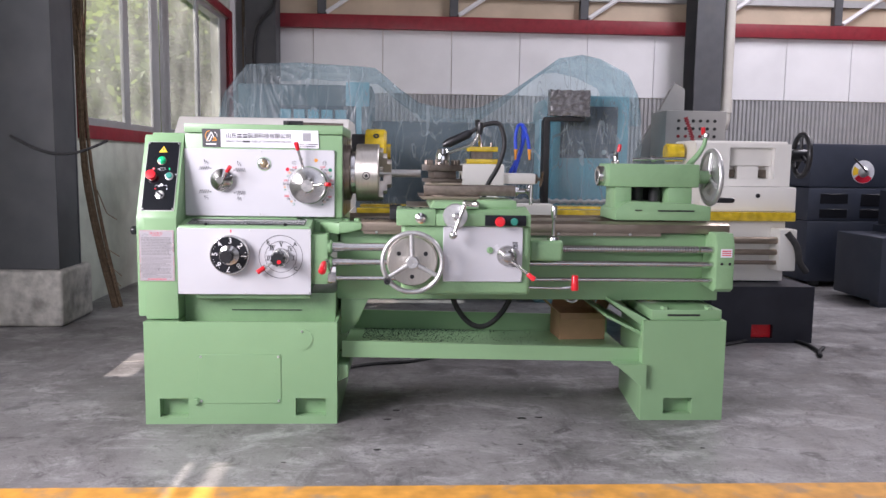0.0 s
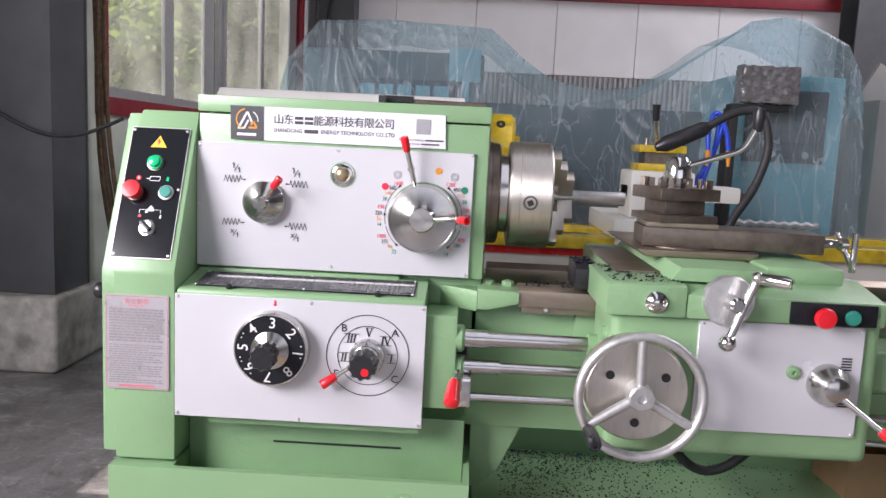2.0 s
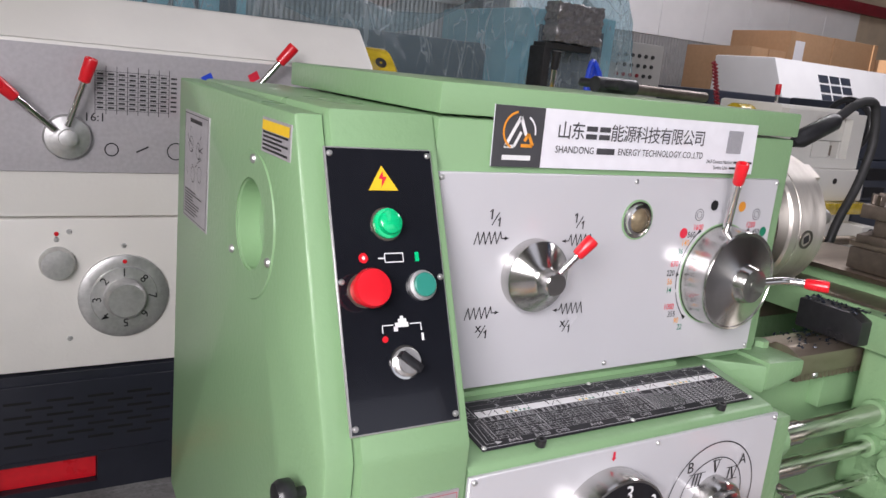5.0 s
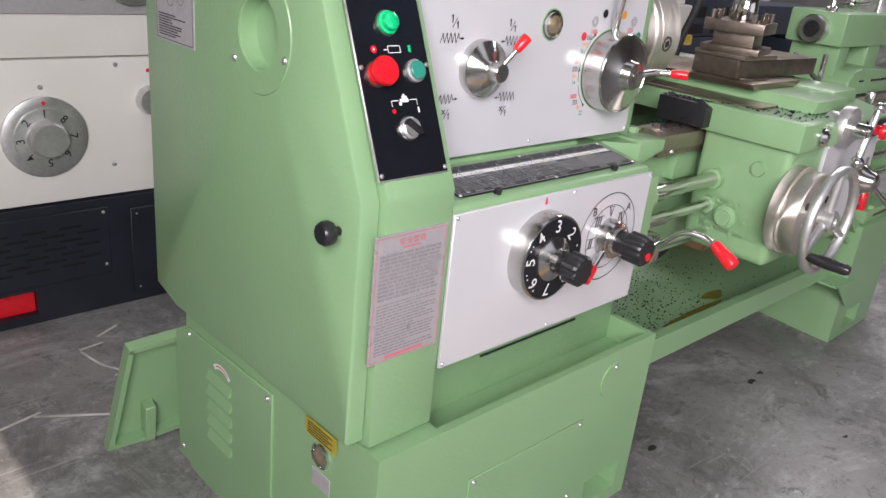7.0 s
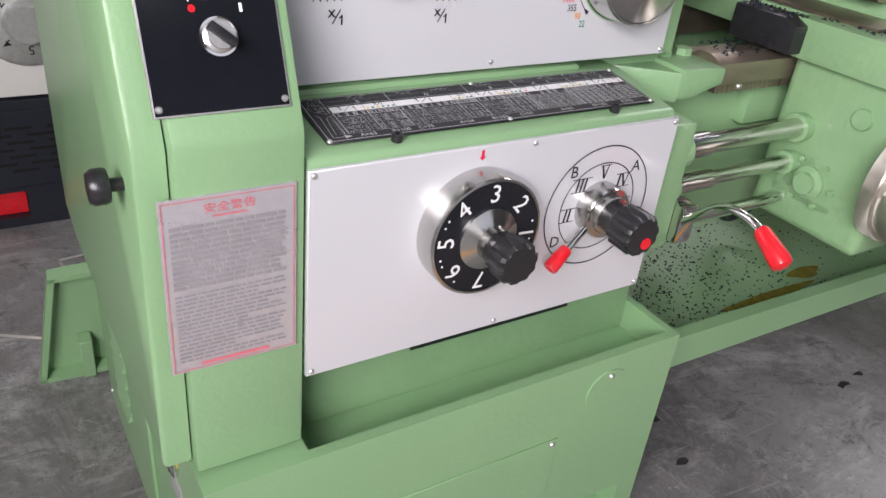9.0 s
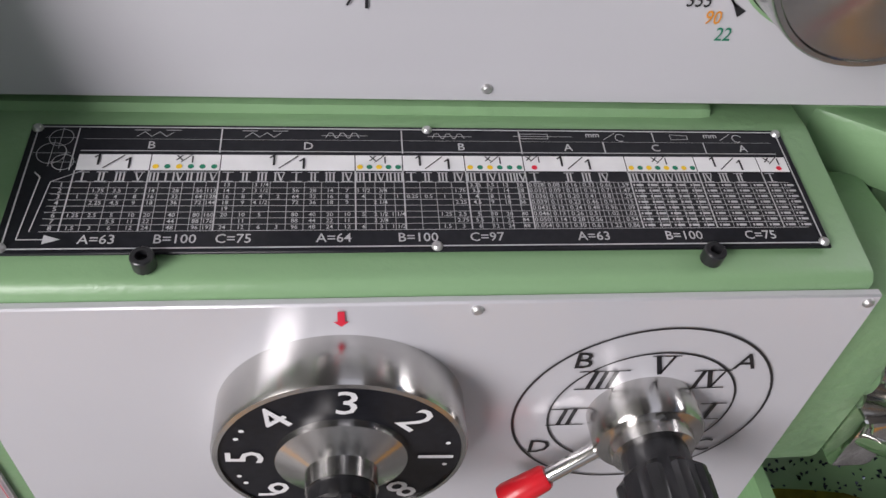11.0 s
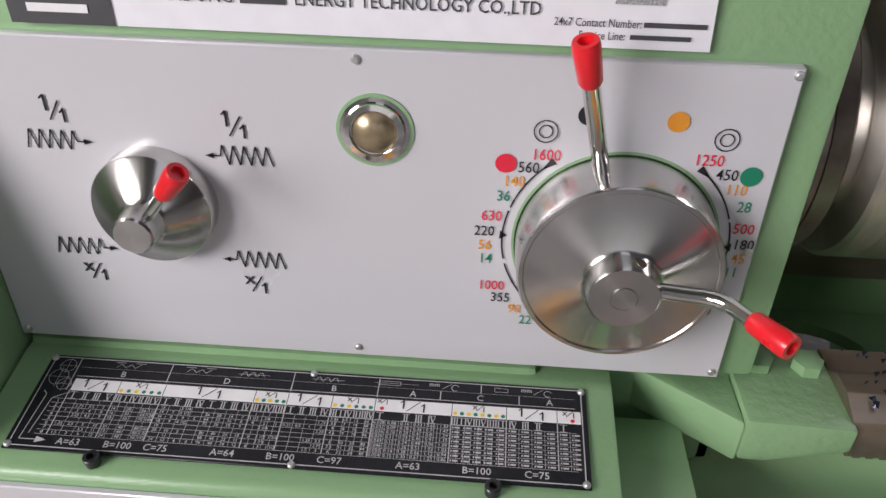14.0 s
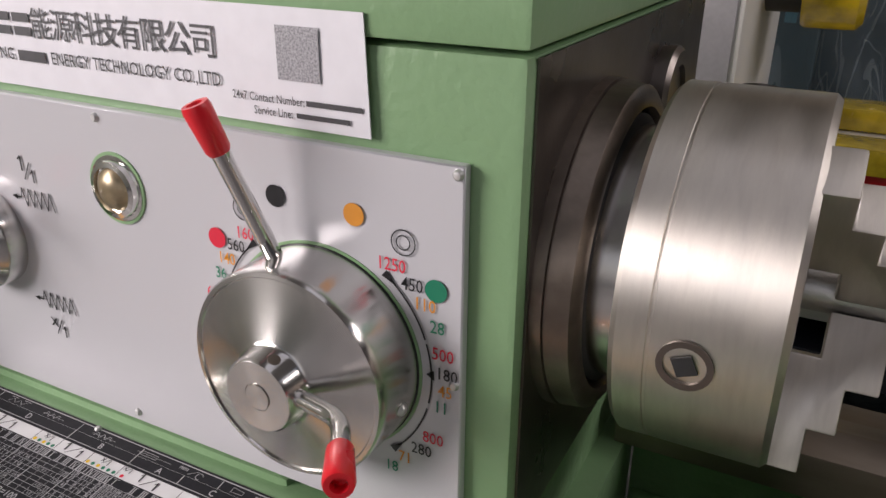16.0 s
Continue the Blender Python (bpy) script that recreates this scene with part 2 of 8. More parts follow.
SWARF = material("blue_steel_chips", (0.03, 0.04, 0.06), 0.3, metal=0.7, grain=90, vary=0.6)
OIL = material("oil_puddle", (0.20, 0.17, 0.03), 0.08, grain=40, vary=0.3, coat=0.6)


def film_material(name, tint, keep, fold_glints=0.0):
    m = bpy.data.materials.new(name)
    m.use_nodes = True
    n, ln = m.node_tree.nodes, m.node_tree.links
    p = n["Principled BSDF"]
    p.inputs["Base Color"].default_value, p.inputs["Roughness"].default_value = (*tint, 1), 0.26
    tr = n.new("ShaderNodeBsdfTransparent")
    tr.inputs[0].default_value = (0.78, 0.90, 0.94, 1)
    mx = n.new("ShaderNodeMixShader")
    g = n.new("ShaderNodeNewGeometry")
    t = n.new("ShaderNodeTexNoise")
    t.inputs["Scale"].default_value = 3.0
    ln.new(g.outputs["Position"], t.inputs["Vector"])
    r = n.new("ShaderNodeMapRange")
    r.inputs[1].default_value, r.inputs[2].default_value, r.inputs[3].default_value, r.inputs[4].default_value = 0.35, 0.7, keep * 0.75, min(0.95, keep * 1.3)
    ln.new(t.outputs["Fac"], r.inputs[0])
    fac = r.outputs[0]
    if fold_glints:      # sharp fold lines: doubled film, with the glints on folds put in as pale streaks
        for sc, rot, wide in (((7, 7, 1.2), 0.45, 0.007), ((4, 4, 0.8), -0.7, 0.006), ((15, 15, 3.0), 0.15, 0.008)):
            mp = n.new("ShaderNodeMapping")
            mp.inputs["Scale"].default_value, mp.inputs["Rotation"].default_value = sc, (0, rot, 0)
            ln.new(g.outputs["Position"], mp.inputs[0])
            t2 = n.new("ShaderNodeTexNoise")
            t2.inputs["Scale"].default_value, t2.inputs["Detail"].default_value = 1.0, 1.5
            ln.new(mp.outputs[0], t2.inputs["Vector"])
            d = n.new("ShaderNodeMath")
            d.operation = "COMPARE"
            d.inputs[1].default_value, d.inputs[2].default_value = 0.5, wide
            ln.new(t2.outputs["Fac"], d.inputs[0])
            k = n.new("ShaderNodeMath")
            k.operation, k.inputs[1].default_value = "MULTIPLY", fold_glints
            ln.new(d.outputs[0], k.inputs[0])
            a = n.new("ShaderNodeMath")
            a.operation, a.use_clamp = "ADD", True
            ln.new(fac, a.inputs[0]); ln.new(k.outputs[0], a.inputs[1])
            fac = a.outputs[0]
    ln.new(fac, mx.inputs[0])
    ln.new(tr.outputs[0], mx.inputs[1]); ln.new(p.outputs[0], mx.inputs[2])
    ln.new(mx.outputs[0], n["Material Output"].inputs[0])
    return m


FILM = film_material("thin_plastic_sheet", (0.50, 0.58, 0.61), 0.22, 0.17)
CLEAR = film_material("clear_plastic_wrap", (0.6, 0.62, 0.64), 0.35)


def glass_material():
    """Dusty window glass: mostly clear, with a thin film of dust that daylight shines through."""
    m = bpy.data.materials.new("window_glass")
    m.use_nodes = True
    n, ln = m.node_tree.nodes, m.node_tree.links
    p = n["Principled BSDF"]
    p.inputs["Roughness"].default_value, p.inputs["Transmission Weight"].default_value, p.inputs["IOR"].default_value = 0.03, 1.0, 1.1
    p.inputs["Base Color"].default_value = (0.93, 0.97, 0.96, 1)
    dust = n.new("ShaderNodeBsdfTranslucent")
    dust.inputs[0].default_value = (0.82, 0.86, 0.82, 1)
    g, t = n.new("ShaderNodeNewGeometry"), n.new("ShaderNodeTexNoise")
    t.inputs["Scale"].default_value, t.inputs["Detail"].default_value = 1.6, 6.0
    ln.new(g.outputs["Position"], t.inputs["Vector"])
    r = n.new("ShaderNodeMapRange")
    r.inputs[1].default_value, r.inputs[2].default_value, r.inputs[3].default_value, r.inputs[4].default_value = 0.3, 0.7, 0.04, 0.15
    ln.new(t.outputs["Fac"], r.inputs[0])
    mx = n.new("ShaderNodeMixShader")
    ln.new(r.outputs[0], mx.inputs[0]); ln.new(p.outputs[0], mx.inputs[1]); ln.new(dust.outputs[0], mx.inputs[2])
    ln.new(mx.outputs[0], n["Material Output"].inputs[0])
    return m


GLASS = glass_material()

# ---- mesh tools ----
def bm_new():
    return bmesh.new()


def box(b, x0, x1, y0, y1, z0, z1, bev=0.0, m=None, seg=2):
    r = bmesh.ops.create_cube(b, size=1.0, matrix=Matrix.Translation(((x0 + x1) / 2, (y0 + y1) / 2, (z0 + z1) / 2)) @ Matrix.Diagonal((abs(x1 - x0), abs(y1 - y0), abs(z1 - z0), 1)))
    vs = r["verts"]
    if bev:
        es = list({e for v in vs for e in v.link_edges})
        vs = list({v for f in bmesh.ops.bevel(b, geom=es, offset=bev, segments=seg, affect="EDGES", profile=0.6, clamp_overlap=True)["faces"] for v in f.verts} | {v for v in vs if v.is_valid})
    if m:
        bmesh.ops.transform(b, matrix=m, verts=vs)
    return b


def prism(b, pts, plane, a0, a1, bev=0.0, m=None, seg=2):
    """A polygon in the plane 'yz', 'xz' or 'xy', drawn out along the third axis from a0 to a1."""
    def at(p, a):
        return {"yz": (a, p[0], p[1]), "xz": (p[0], a, p[1]), "xy": (p[0], p[1], a)}[plane]
    lo, hi = [b.verts.new(at(p, a0)) for p in pts], [b.verts.new(at(p, a1)) for p in pts]
    fs = [b.faces.new(lo), b.faces.new(hi[::-1])]
    k = len(pts)
    for i in range(k):
        fs.append(b.faces.new((lo[i], hi[i], hi[(i + 1) % k], lo[(i + 1) % k])))
    vs = lo + hi
    bmesh.ops.recalc_face_normals(b, faces=fs)
    if bev:
        es = list({e for f in fs for e in f.edges})
        vs = list({v for f in bmesh.ops.bevel(b, geom=es, offset=bev, segments=seg, affect="EDGES", profile=0.6, clamp_overlap=True)["faces"] for v in f.verts} | {v for v in vs if v.is_valid})
    if m:
        bmesh.ops.transform(b, matrix=m, verts=vs)
    return b


def axis_frame(origin, way):
    return Matrix.Translation(origin) @ Vector(way).to_track_quat("Z", "Y").to_matrix().to_4x4()


def turn(b, prof, origin, way, seg=32, caps=True):
    """A turned body: prof lists (radius, height along way)."""
    m = axis_frame(origin, way)
    rings = []
    for r, h in prof:
        if r < 1e-6:
            rings.append([b.verts.new(m @ Vector((0, 0, h)))])
        else:
            rings.append([b.verts.new(m @ Vector((r * math.cos(2 * math.pi * i / seg), r * math.sin(2 * math.pi * i / seg), h))) for i in range(seg)])
    for a, c in zip(rings, rings[1:]):
        for i in range(seg):
            j = (i + 1) % seg
            if len(a) == 1 and len(c) == 1:
                continue
            if len(a) == 1:
                b.faces.new((a[0], c[i], c[j]))
            elif len(c) == 1:
                b.faces.new((a[i], c[0], a[j]))
            else:
                b.faces.new((a[i], c[i], c[j], a[j]))
    for ring in (rings[0], rings[-1]) if caps else ():
        if len(ring) > 1:
            b.faces.new(ring)
    return b


def rod(b, p0, p1, r, seg=16, r1=None):
    d = Vector(p1) - Vector(p0)
    return turn(b, [(r, 0), (r if r1 is None else r1, d.length)], p0, d, seg)


def bend(pts, radius=0.02, steps=5):
    """Points of a line with its corners rounded."""
    pts = [Vector(p) for p in pts]
    out = [pts[0]]
    for a, p, c in zip(pts, pts[1:], pts[2:]):
        d0, d1 = (a - p), (c - p)
        k = min(radius, d0.length * 0.45, d1.length * 0.45)
        q0, q1 = p + d0.normalized() * k, p + d1.normalized() * k
        for i in range(steps + 1):
            t = i / steps
            out.append(q0 * (1 - t) ** 2 + p * 2 * t * (1 - t) + q1 * t * t)
    return out + [pts[-1]]


def tube(b, pts, r, seg=10, closed=False):
    pts = [Vector(p) for p in pts]
    k = len(pts)
    rs = r if isinstance(r, (list, tuple)) else [r] * k
    up = Vector((0.13, 0.21, 0.97))
    rings = []
    for i, p in enumerate(pts):
        d = (pts[(i + 1) % k] - pts[i - 1]) if closed or 0 < i < k - 1 else (pts[1] - pts[0] if i == 0 else pts[-1] - pts[-2])
        d.normalize()
        u = (up - d * up.dot(d))
        if u.length < 1e-3:
            u = d.orthogonal()
        u.normalize()
        up = u
        w = d.cross(u)
        rings.append([b.verts.new(p + (u * math.cos(2 * math.pi * j / seg) + w * math.sin(2 * math.pi * j / seg)) * rs[i]) for j in range(seg)])
    for a, c in list(zip(rings, rings[1:])) + ([(rings[-1], rings[0])] if closed else []):
        for j in range(seg):
            b.faces.new((a[j], a[(j + 1) % seg], c[(j + 1) % seg], c[j]))
    if not closed:
        b.faces.new(rings[0][::-1]); b.faces.new(rings[-1])
    return b


def ring(b, centre, way, radius, r, seg=48, sub=10):
    m = axis_frame(centre, way)
    return tube(b, [m @ Vector((radius * math.cos(2 * math.pi * i / seg), radius * math.sin(2 * math.pi * i / seg), 0)) for i in range(seg)], r, sub, True)


def to_mesh(name, b, mat, angle=38):
    bmesh.ops.recalc_face_normals(b, faces=b.faces)
    me = bpy.data.meshes.new(name)
    b.to_mesh(me)
    b.free()
    me.polygons.foreach_set("use_smooth", [True] * len(me.polygons))
    me.set_sharp_from_angle(angle=radians(angle))
    if mat:
        me.materials.append(mat)
    return me


def thing(name, at, label, category, group="", kind=""):
    ob = new(name)
    ob.location = at
    return tagged(ob, label, category, group, kind)


def part(name, b, mat, parent, label=""):
    """One mesh object, built in world metres, under a thing or a part."""
    ob = new(name, b if isinstance(b, bpy.types.Mesh) else to_mesh(name, b, mat))
    if parent is not None:
        ob.parent = parent
        if parent.type == "EMPTY":
            ob.matrix_parent_inverse = Matrix.Translation(parent.location).inverted()
    return tagged(ob, label)


def solid(name, b, mat, label, category, group="", kind=""):
    return tagged(new(name, to_mesh(name, b, mat)), label, category, group, kind)


_letters = {}


def letters(body):
    """The outline faces of a text of height 1, from the built-in font: corners and faces, centred."""
    if body not in _letters:
        cu = bpy.data.curves.new("text", "FONT")
        cu.body, cu.align_x, cu.align_y, cu.size, cu.resolution_u, cu.offset = body, "CENTER", "CENTER", 1.0, 2, 0.005
        ob = bpy.data.objects.new("text", cu)
        me = ob.to_mesh()
        _letters[body] = ([tuple(v.co) for v in me.vertices], [tuple(p.vertices) for p in me.polygons])
        ob.to_mesh_clear()
        bpy.data.objects.remove(ob)
        bpy.data.curves.remove(cu)
    return _letters[body]


class Print:
    """Flat print in a plane: u to the right, v up, gathered in one mesh for each ink."""

    def __init__(self, m):
        self.m, self.b = m, bm_new()

    def poly(self, pts, lift=0.0):
        self.b.faces.new([self.b.verts.new(self.m @ Vector((u, v, lift))) for u, v in pts])
        return self

    def bar(self, u0, v0, u1, v1):
        return self.poly([(u0, v0), (u1, v0), (u1, v1), (u0, v1)])

    def line(self, pts, w):
        for (a, c), (d, e) in zip(pts, pts[1:]):
            k = math.hypot(d - a, e - c) or 1
            p, q = -(e - c) / k * w / 2, (d - a) / k * w / 2
            self.poly([(a + p, c + q), (a - p, c - q), (d - p, e - q), (d + p, e + q)])
        return self

    def text(self, body, u, v, size, angle=0.0, squeeze=1.0):
        vs, fs = letters(body)
        ca, sa = math.cos(radians(angle)), math.sin(radians(angle))
        made = []
        for x, y, _ in vs:
            x, y = x * size * squeeze, y * size
            made.append(self.b.verts.new(self.m @ Vector((u + x * ca - y * sa, v + x * sa + y * ca, 0))))
        for f in fs:
            try:
                self.b.faces.new([made[i] for i in f])
            except ValueError:
                pass
        return self

    def disc(self, u, v, r, seg=24):
        return self.poly([(u + r * math.cos(2 * math.pi * i / seg), v + r * math.sin(2 * math.pi * i / seg)) for i in range(seg)])

    def arc(self, u, v, r, w, a0=0.0, a1=360.0, seg=48):
        pts = [(radians(a0 + (a1 - a0) * i / seg)) for i in range(seg + 1)]
        for a, c in zip(pts, pts[1:]):
            self.poly([(u + q * math.cos(t), v + q * math.sin(t)) for q, t in ((r - w / 2, a), (r + w / 2, a), (r + w / 2, c), (r - w / 2, c))])
        return self

    def done(self, name, mat, parent, label=""):
        me = bpy.data.meshes.new(name)
        self.b.to_mesh(me)
        self.b.free()
        me.materials.append(mat)
        return tagged(part(name, me, mat, parent, label), kind="stuff")


def facing_front(y, lift=0.0012):
    """The plane of a panel that faces the front: u is x, v is z."""
    return Matrix(((1, 0, 0, 0), (0, 0, -1, y - lift), (0, 1, 0, 0), (0, 0, 0, 1)))

# ---- the hall ----
WX, BY = -1.30, 8.5          # inner faces of the window wall and of the back wall
b = bm_new()
box(b, -60, 60, -60, 60, -0.3, 0.0)
floor = solid("floor", b, CONCRETE, "grey trowelled concrete floor with pale scuffs and stains", "floor", kind="structure")
b = bm_new()
prism(b, [(-8, -0.62), (14, -0.66), (14, -0.80), (-8, -0.76)], "xy", 0.0, 0.003)
solid("floor_marking_line", b, LINE, "worn orange safety line painted on the concrete floor", "floor marking", kind="structure")

# window wall: plaster below, corrugated sheet above, with the window's opening left free
W0, W1, WZ0, WZ1 = 2.75, 7.65, 1.32, 2.95
b = bm_new()
WF = WX - 0.35               # the wall stands back on the near side of the column
box(b, WF - 0.24, WF, -10, -7.2, 0, 6.5)
# unseen side opening, added for the side lamp
box(b, WF - 0.24, WF, -7.2, -0.95, 0, 1.35)
box(b, WF - 0.24, WF, -7.2, -0.95, 2.9, 6.5)
# unseen slit and bar, sized to throw the front sun patch on the floor
box(b, WF - 0.24, WF, -0.95, -0.415, 0, 1.86)
box(b, WF - 0.03, WF, -0.95, -0.415, 1.915, 1.95)
box(b, WF - 0.24, WF, -0.95, -0.415, 2.24, 6.5)
box(b, WF - 0.24, WF, -0.415, 0.72, 0, 6.5)
# second unseen opening, sized for the sun patch beside the pedestal
box(b, WF - 0.24, WF, 0.72, 1.2, 0, 1.17)
box(b, WF - 0.24, WF, 0.72, 1.2, 1.53, 6.5)
box(b, WF - 0.24, WF, 1.2, 1.96, 0, 6.5)
box(b, WF - 0.24, WX, 1.96, 2.28, 0, 6.5)
box(b, WX - 0.24, WX, 2.28, W0, 0, 6.5)
box(b, WX - 0.24, WX, W0, BY + 0.2, 0, WZ0)
box(b, WX - 0.24, WX, W0, W1, WZ1, 6.5)
box(b, WX - 0.24, WX, W1, BY + 0.2, WZ0, 6.5)
solid("wall_west", b, PLASTER, "grey-green old plaster wall below the windows", "wall", kind="structure")
# grey cladding coloured white to carry the daylight falling on it
b = bm_new()
for i in range(34):
    y = W1 + 0.08 + i * 0.028
    if y < BY - 0.04:
        box(b, WX + 0.002, WX + 0.018, y, y + 0.016, WZ0 - 0.3, 4.5, 0.004, seg=1)
solid("wall_cladding", b, WALL_PANEL, "ribbed metal cladding beside the window, window light put into its white", "wall cladding", kind="structure")

win = thing("window_1", (WX, W0, WZ0), "large sliding window in a dark red frame, trees outside", "window", kind="structure")
b = bm_new()
box(b, WX - 0.06, WX + 0.035, W0 - 0.10, W0, WZ0 - 0.10, WZ1 + 0.1, 0.006)
box(b, WX - 0.06, WX + 0.035, W1, W1 + 0.10, WZ0 - 0.10, WZ1 + 0.1, 0.006)
box(b, WX - 0.06, WX + 0.034, W0, W1, WZ0 - 0.10, WZ0, 0.006)
box(b, WX - 0.06, WX + 0.034, W0, W1, WZ1, WZ1 + 0.1, 0.006)
part("window_frame", b, RED_DARK, win, "dark red steel frame")
panes = [2.75, 3.76, 4.73, 6.12, 7.65]
for i, (a, c) in enumerate(zip(panes, panes[1:])):
    off = -0.05 if i % 2 else -0.015
    b = bm_new()
    s0, s1 = (0.05, 0.12, 0.22, 0.10)[i], (0.12, 0.22, 0.10, 0.35)[i]
    for y0, y1, z0, z1 in ((a, a + s0, WZ0, WZ1), (c - s1, c, WZ0, WZ1), (a + s0, c - s1, WZ0, WZ0 + 0.06), (a + s0, c - s1, WZ1 - 0.06, WZ1), (a + s0 * 0.45, a + s0 * 0.55, WZ0 + 0.02, WZ1 - 0.02)):
        box(b, WX + off - 0.015, WX + off + 0.015, y0, y1, z0, z1, 0.003, seg=1)
    sash = part("sash", b, ALU_FRAME, win, "aluminium sliding sash")
    b = bm_new()
    box(b, WX + off - 0.003, WX + off + 0.003, a + s0 + 0.002, c - s1 - 0.002, WZ0 + 0.062, WZ1 - 0.062)
    g = part("pane", b, GLASS, sash)
    g.visible_shadow = False

# back wall: white panels under a red rail, ribbed plinth, beige cladding above with the sunlit look in its colour
b = bm_new()
box(b, WX - 0.24, 16.2, BY, BY + 0.2, 0, 6.5)
wall_n = solid("wall_north", b, SAND, "beige upper wall of the hall, sunlit look put into its colour", "wall", kind="structure")
b = bm_new()
for i in range(15):
    x = -1.26 + i * 1.0
    box(b, x, x + 0.993, BY - 0.05, BY - 0.004, 2.08, 2.98, 0.003, seg=1)
part("wall_panel", b, WALL_PANEL, wall_n, "white sandwich panels with narrow upright joints")
b = bm_new()
for i in range(240):
    x = -1.26 + i * 0.0625
    prism(b, [(x, BY - 0.02), (x + 0.012, BY - 0.05), (x + 0.034, BY - 0.05), (x + 0.046, BY - 0.02)], "xy", 0.0, 2.075)
box(b, -1.28, 14.2, BY - 0.02, BY - 0.004, 0, 2.075)
part("ribbed_sheet", b, CORRUGATED, wall_n, "grey ribbed steel sheet")
b = bm_new()
box(b, -1.2, 14.5, BY - 0.16, BY - 0.052, 2.98, 3.17, 0.006)
part("rail", b, RED_DARK, wall_n, "dark red crane rail beam")
b = bm_new()
for i in range(9):
    x = -0.2 + i * 1.9
    box(b, x, x + 0.12, BY - 0.12, BY - 0.01, 3.18, 6.4, 0.004, seg=1)
part("post", b, GREY_PAINT, wall_n, "grey steel posts above the rail")
b = bm_new()
for i in range(9):
    x = -0.2 + i * 1.9
    tube(b, [(x + 0.13, BY - 0.11, 3.2), (x + 0.95, BY - 0.11, 3.75)], 0.035, 6)
part("bracing", b, WALL_PANEL, wall_n, "pale slanted braces above the rail")
b = bm_new()
for z in (3.45, 4.0, 4.6):
    box(b, -1.2, 14.5, BY - 0.08, BY - 0.008, z, z + 0.10, 0.004, seg=1)
part("girt", b, CORRUGATED, wall_n, "pale steel girts")

# the unseen sides that close the hall, dark to cut bounce: east wall, front wall and roof, with added gate and two roof
# openings
b = bm_new()
box(b, 16.0, 16.2, -10, BY, 0, 6.5)
solid("wall_east", b, SHED, "unseen dark grey wall closing the hall", "wall", kind="structure")
b = bm_new()
box(b, WF - 0.24, -1.8, -10.2, -10, 0, 6.5); box(b, 6.2, 16, -10.2, -10, 0, 6.5); box(b, -1.8, 6.2, -10.2, -10, 4.7, 6.5)
solid("wall_south", b, SHED, "unseen dark grey wall with an added gate opening", "wall", kind="structure")
b = bm_new()
for x0, x1, y0, y1 in ((WF - 0.24, 0.2, -10.2, BY + 0.2), (2.2, 6.5, -10.2, BY + 0.2), (8.5, 16.2, -10.2, BY + 0.2), (0.2, 2.2, 0.9, BY + 0.2), (0.2, 2.2, -10.2, -8.1), (6.5, 8.5, 7.0, BY + 0.2), (6.5, 8.5, -10.2, -7.0)):
    box(b, x0, x1, y0, y1, 6.5, 6.6)
solid("ceiling", b, SHED, "unseen dark grey roof with openings added for the lamps", "ceiling", kind="structure")

# unseen canopy, added only to block sun from the side opening
b = bm_new()
box(b, WF - 2.3, WF - 0.24, -7.6, -1.0, 3.2, 3.28)
solid("canopy", b, SHED, "unseen sheet canopy added to keep sun out of the side opening", "canopy", kind="structure")

# steel columns
def column(x, y, w, d, label, base):
    ob = thing("steel_column", (x, y, 0), label, "column", "hall columns", "structure")
    b = bm_new()
    z0 = 0.36 if base else 0.0
    box(b, x - w / 2, x + w / 2, y - d / 2, y - d / 2 + 0.018, z0, 6.5, 0.003, seg=1)
    box(b, x - w / 2, x + w / 2, y + d / 2 - 0.018, y + d / 2, z0, 6.5, 0.003, seg=1)
    box(b, x - 0.012, x + 0.012, y - d / 2 + 0.018, y + d / 2 - 0.018, z0, 6.5)
    part("beam", b, GREY_PAINT, ob)
    b = bm_new()
    box(b, x + w / 2 - 0.02, x + w / 2 - 0.005, y - d / 2 + 0.018, y + d / 2 - 0.018, z0, 6.5)
    part("web_cover", b, GREY_PAINT, ob)
    if base:
        b = bm_new()
        box(b, x - 0.33, x + 0.34, y - 0.25, y + 0.25, 0, 0.36, 0.03, seg=3)
        part("footing", b, ROUGH_CONCRETE, ob, "chipped whitewashed concrete footing")
    return ob


column(-1.46, 2.12, 0.60, 0.34, "dark grey steel column on a chipped concrete footing", True)
column(-0.93, 8.15, 0.42, 0.40, "dark grey steel column in the hall corner", False)
column(5.35, 8.12, 0.40, 0.45, "dark grey steel column with a drain pipe beside it", False)
b = bm_new()
rod(b, (5.72, 8.12, 1.90), (5.72, 8.12, 6.4), 0.075, 20)
rod(b, (5.72, 8.12, 1.86), (5.72, 8.12, 2.05), 0.09, 20)
tube(b, bend([(5.72, 8.12, 1.9), (5.72, 8.12, 1.7), (5.72, 8.4, 1.55)], 0.1), 0.07, 12)
solid("drain_pipe", b, PVC, "cream plastic rainwater pipe running up the column", "pipe")

# dry stems leaning in the corner by the column, and the loose cable
rnd = random.Random(4)
b = bm_new()
for i in range(26):
    o, r = rnd.uniform(-0.035, 0.035), rnd.uniform(0.003, 0.008)
    a = rnd.uniform(-0.04, 0.04)
    top = rnd.uniform(1.9, 3.1)
    pts = [(-1.03 + o * 0.8, 2.58 + a, 0.0), (-1.13 + o * 0.9, 2.58 + a, 0.45), (-1.205 + o, 2.56 + a * 0.7, 0.95), (-1.225 + o * 0.8, 2.56, 1.5), (-1.225 + o * 1.0 + rnd.uniform(-.05, .05), 2.58 + a, top)]
    tube(b, bend(pts, 0.3, 3), r, 5)
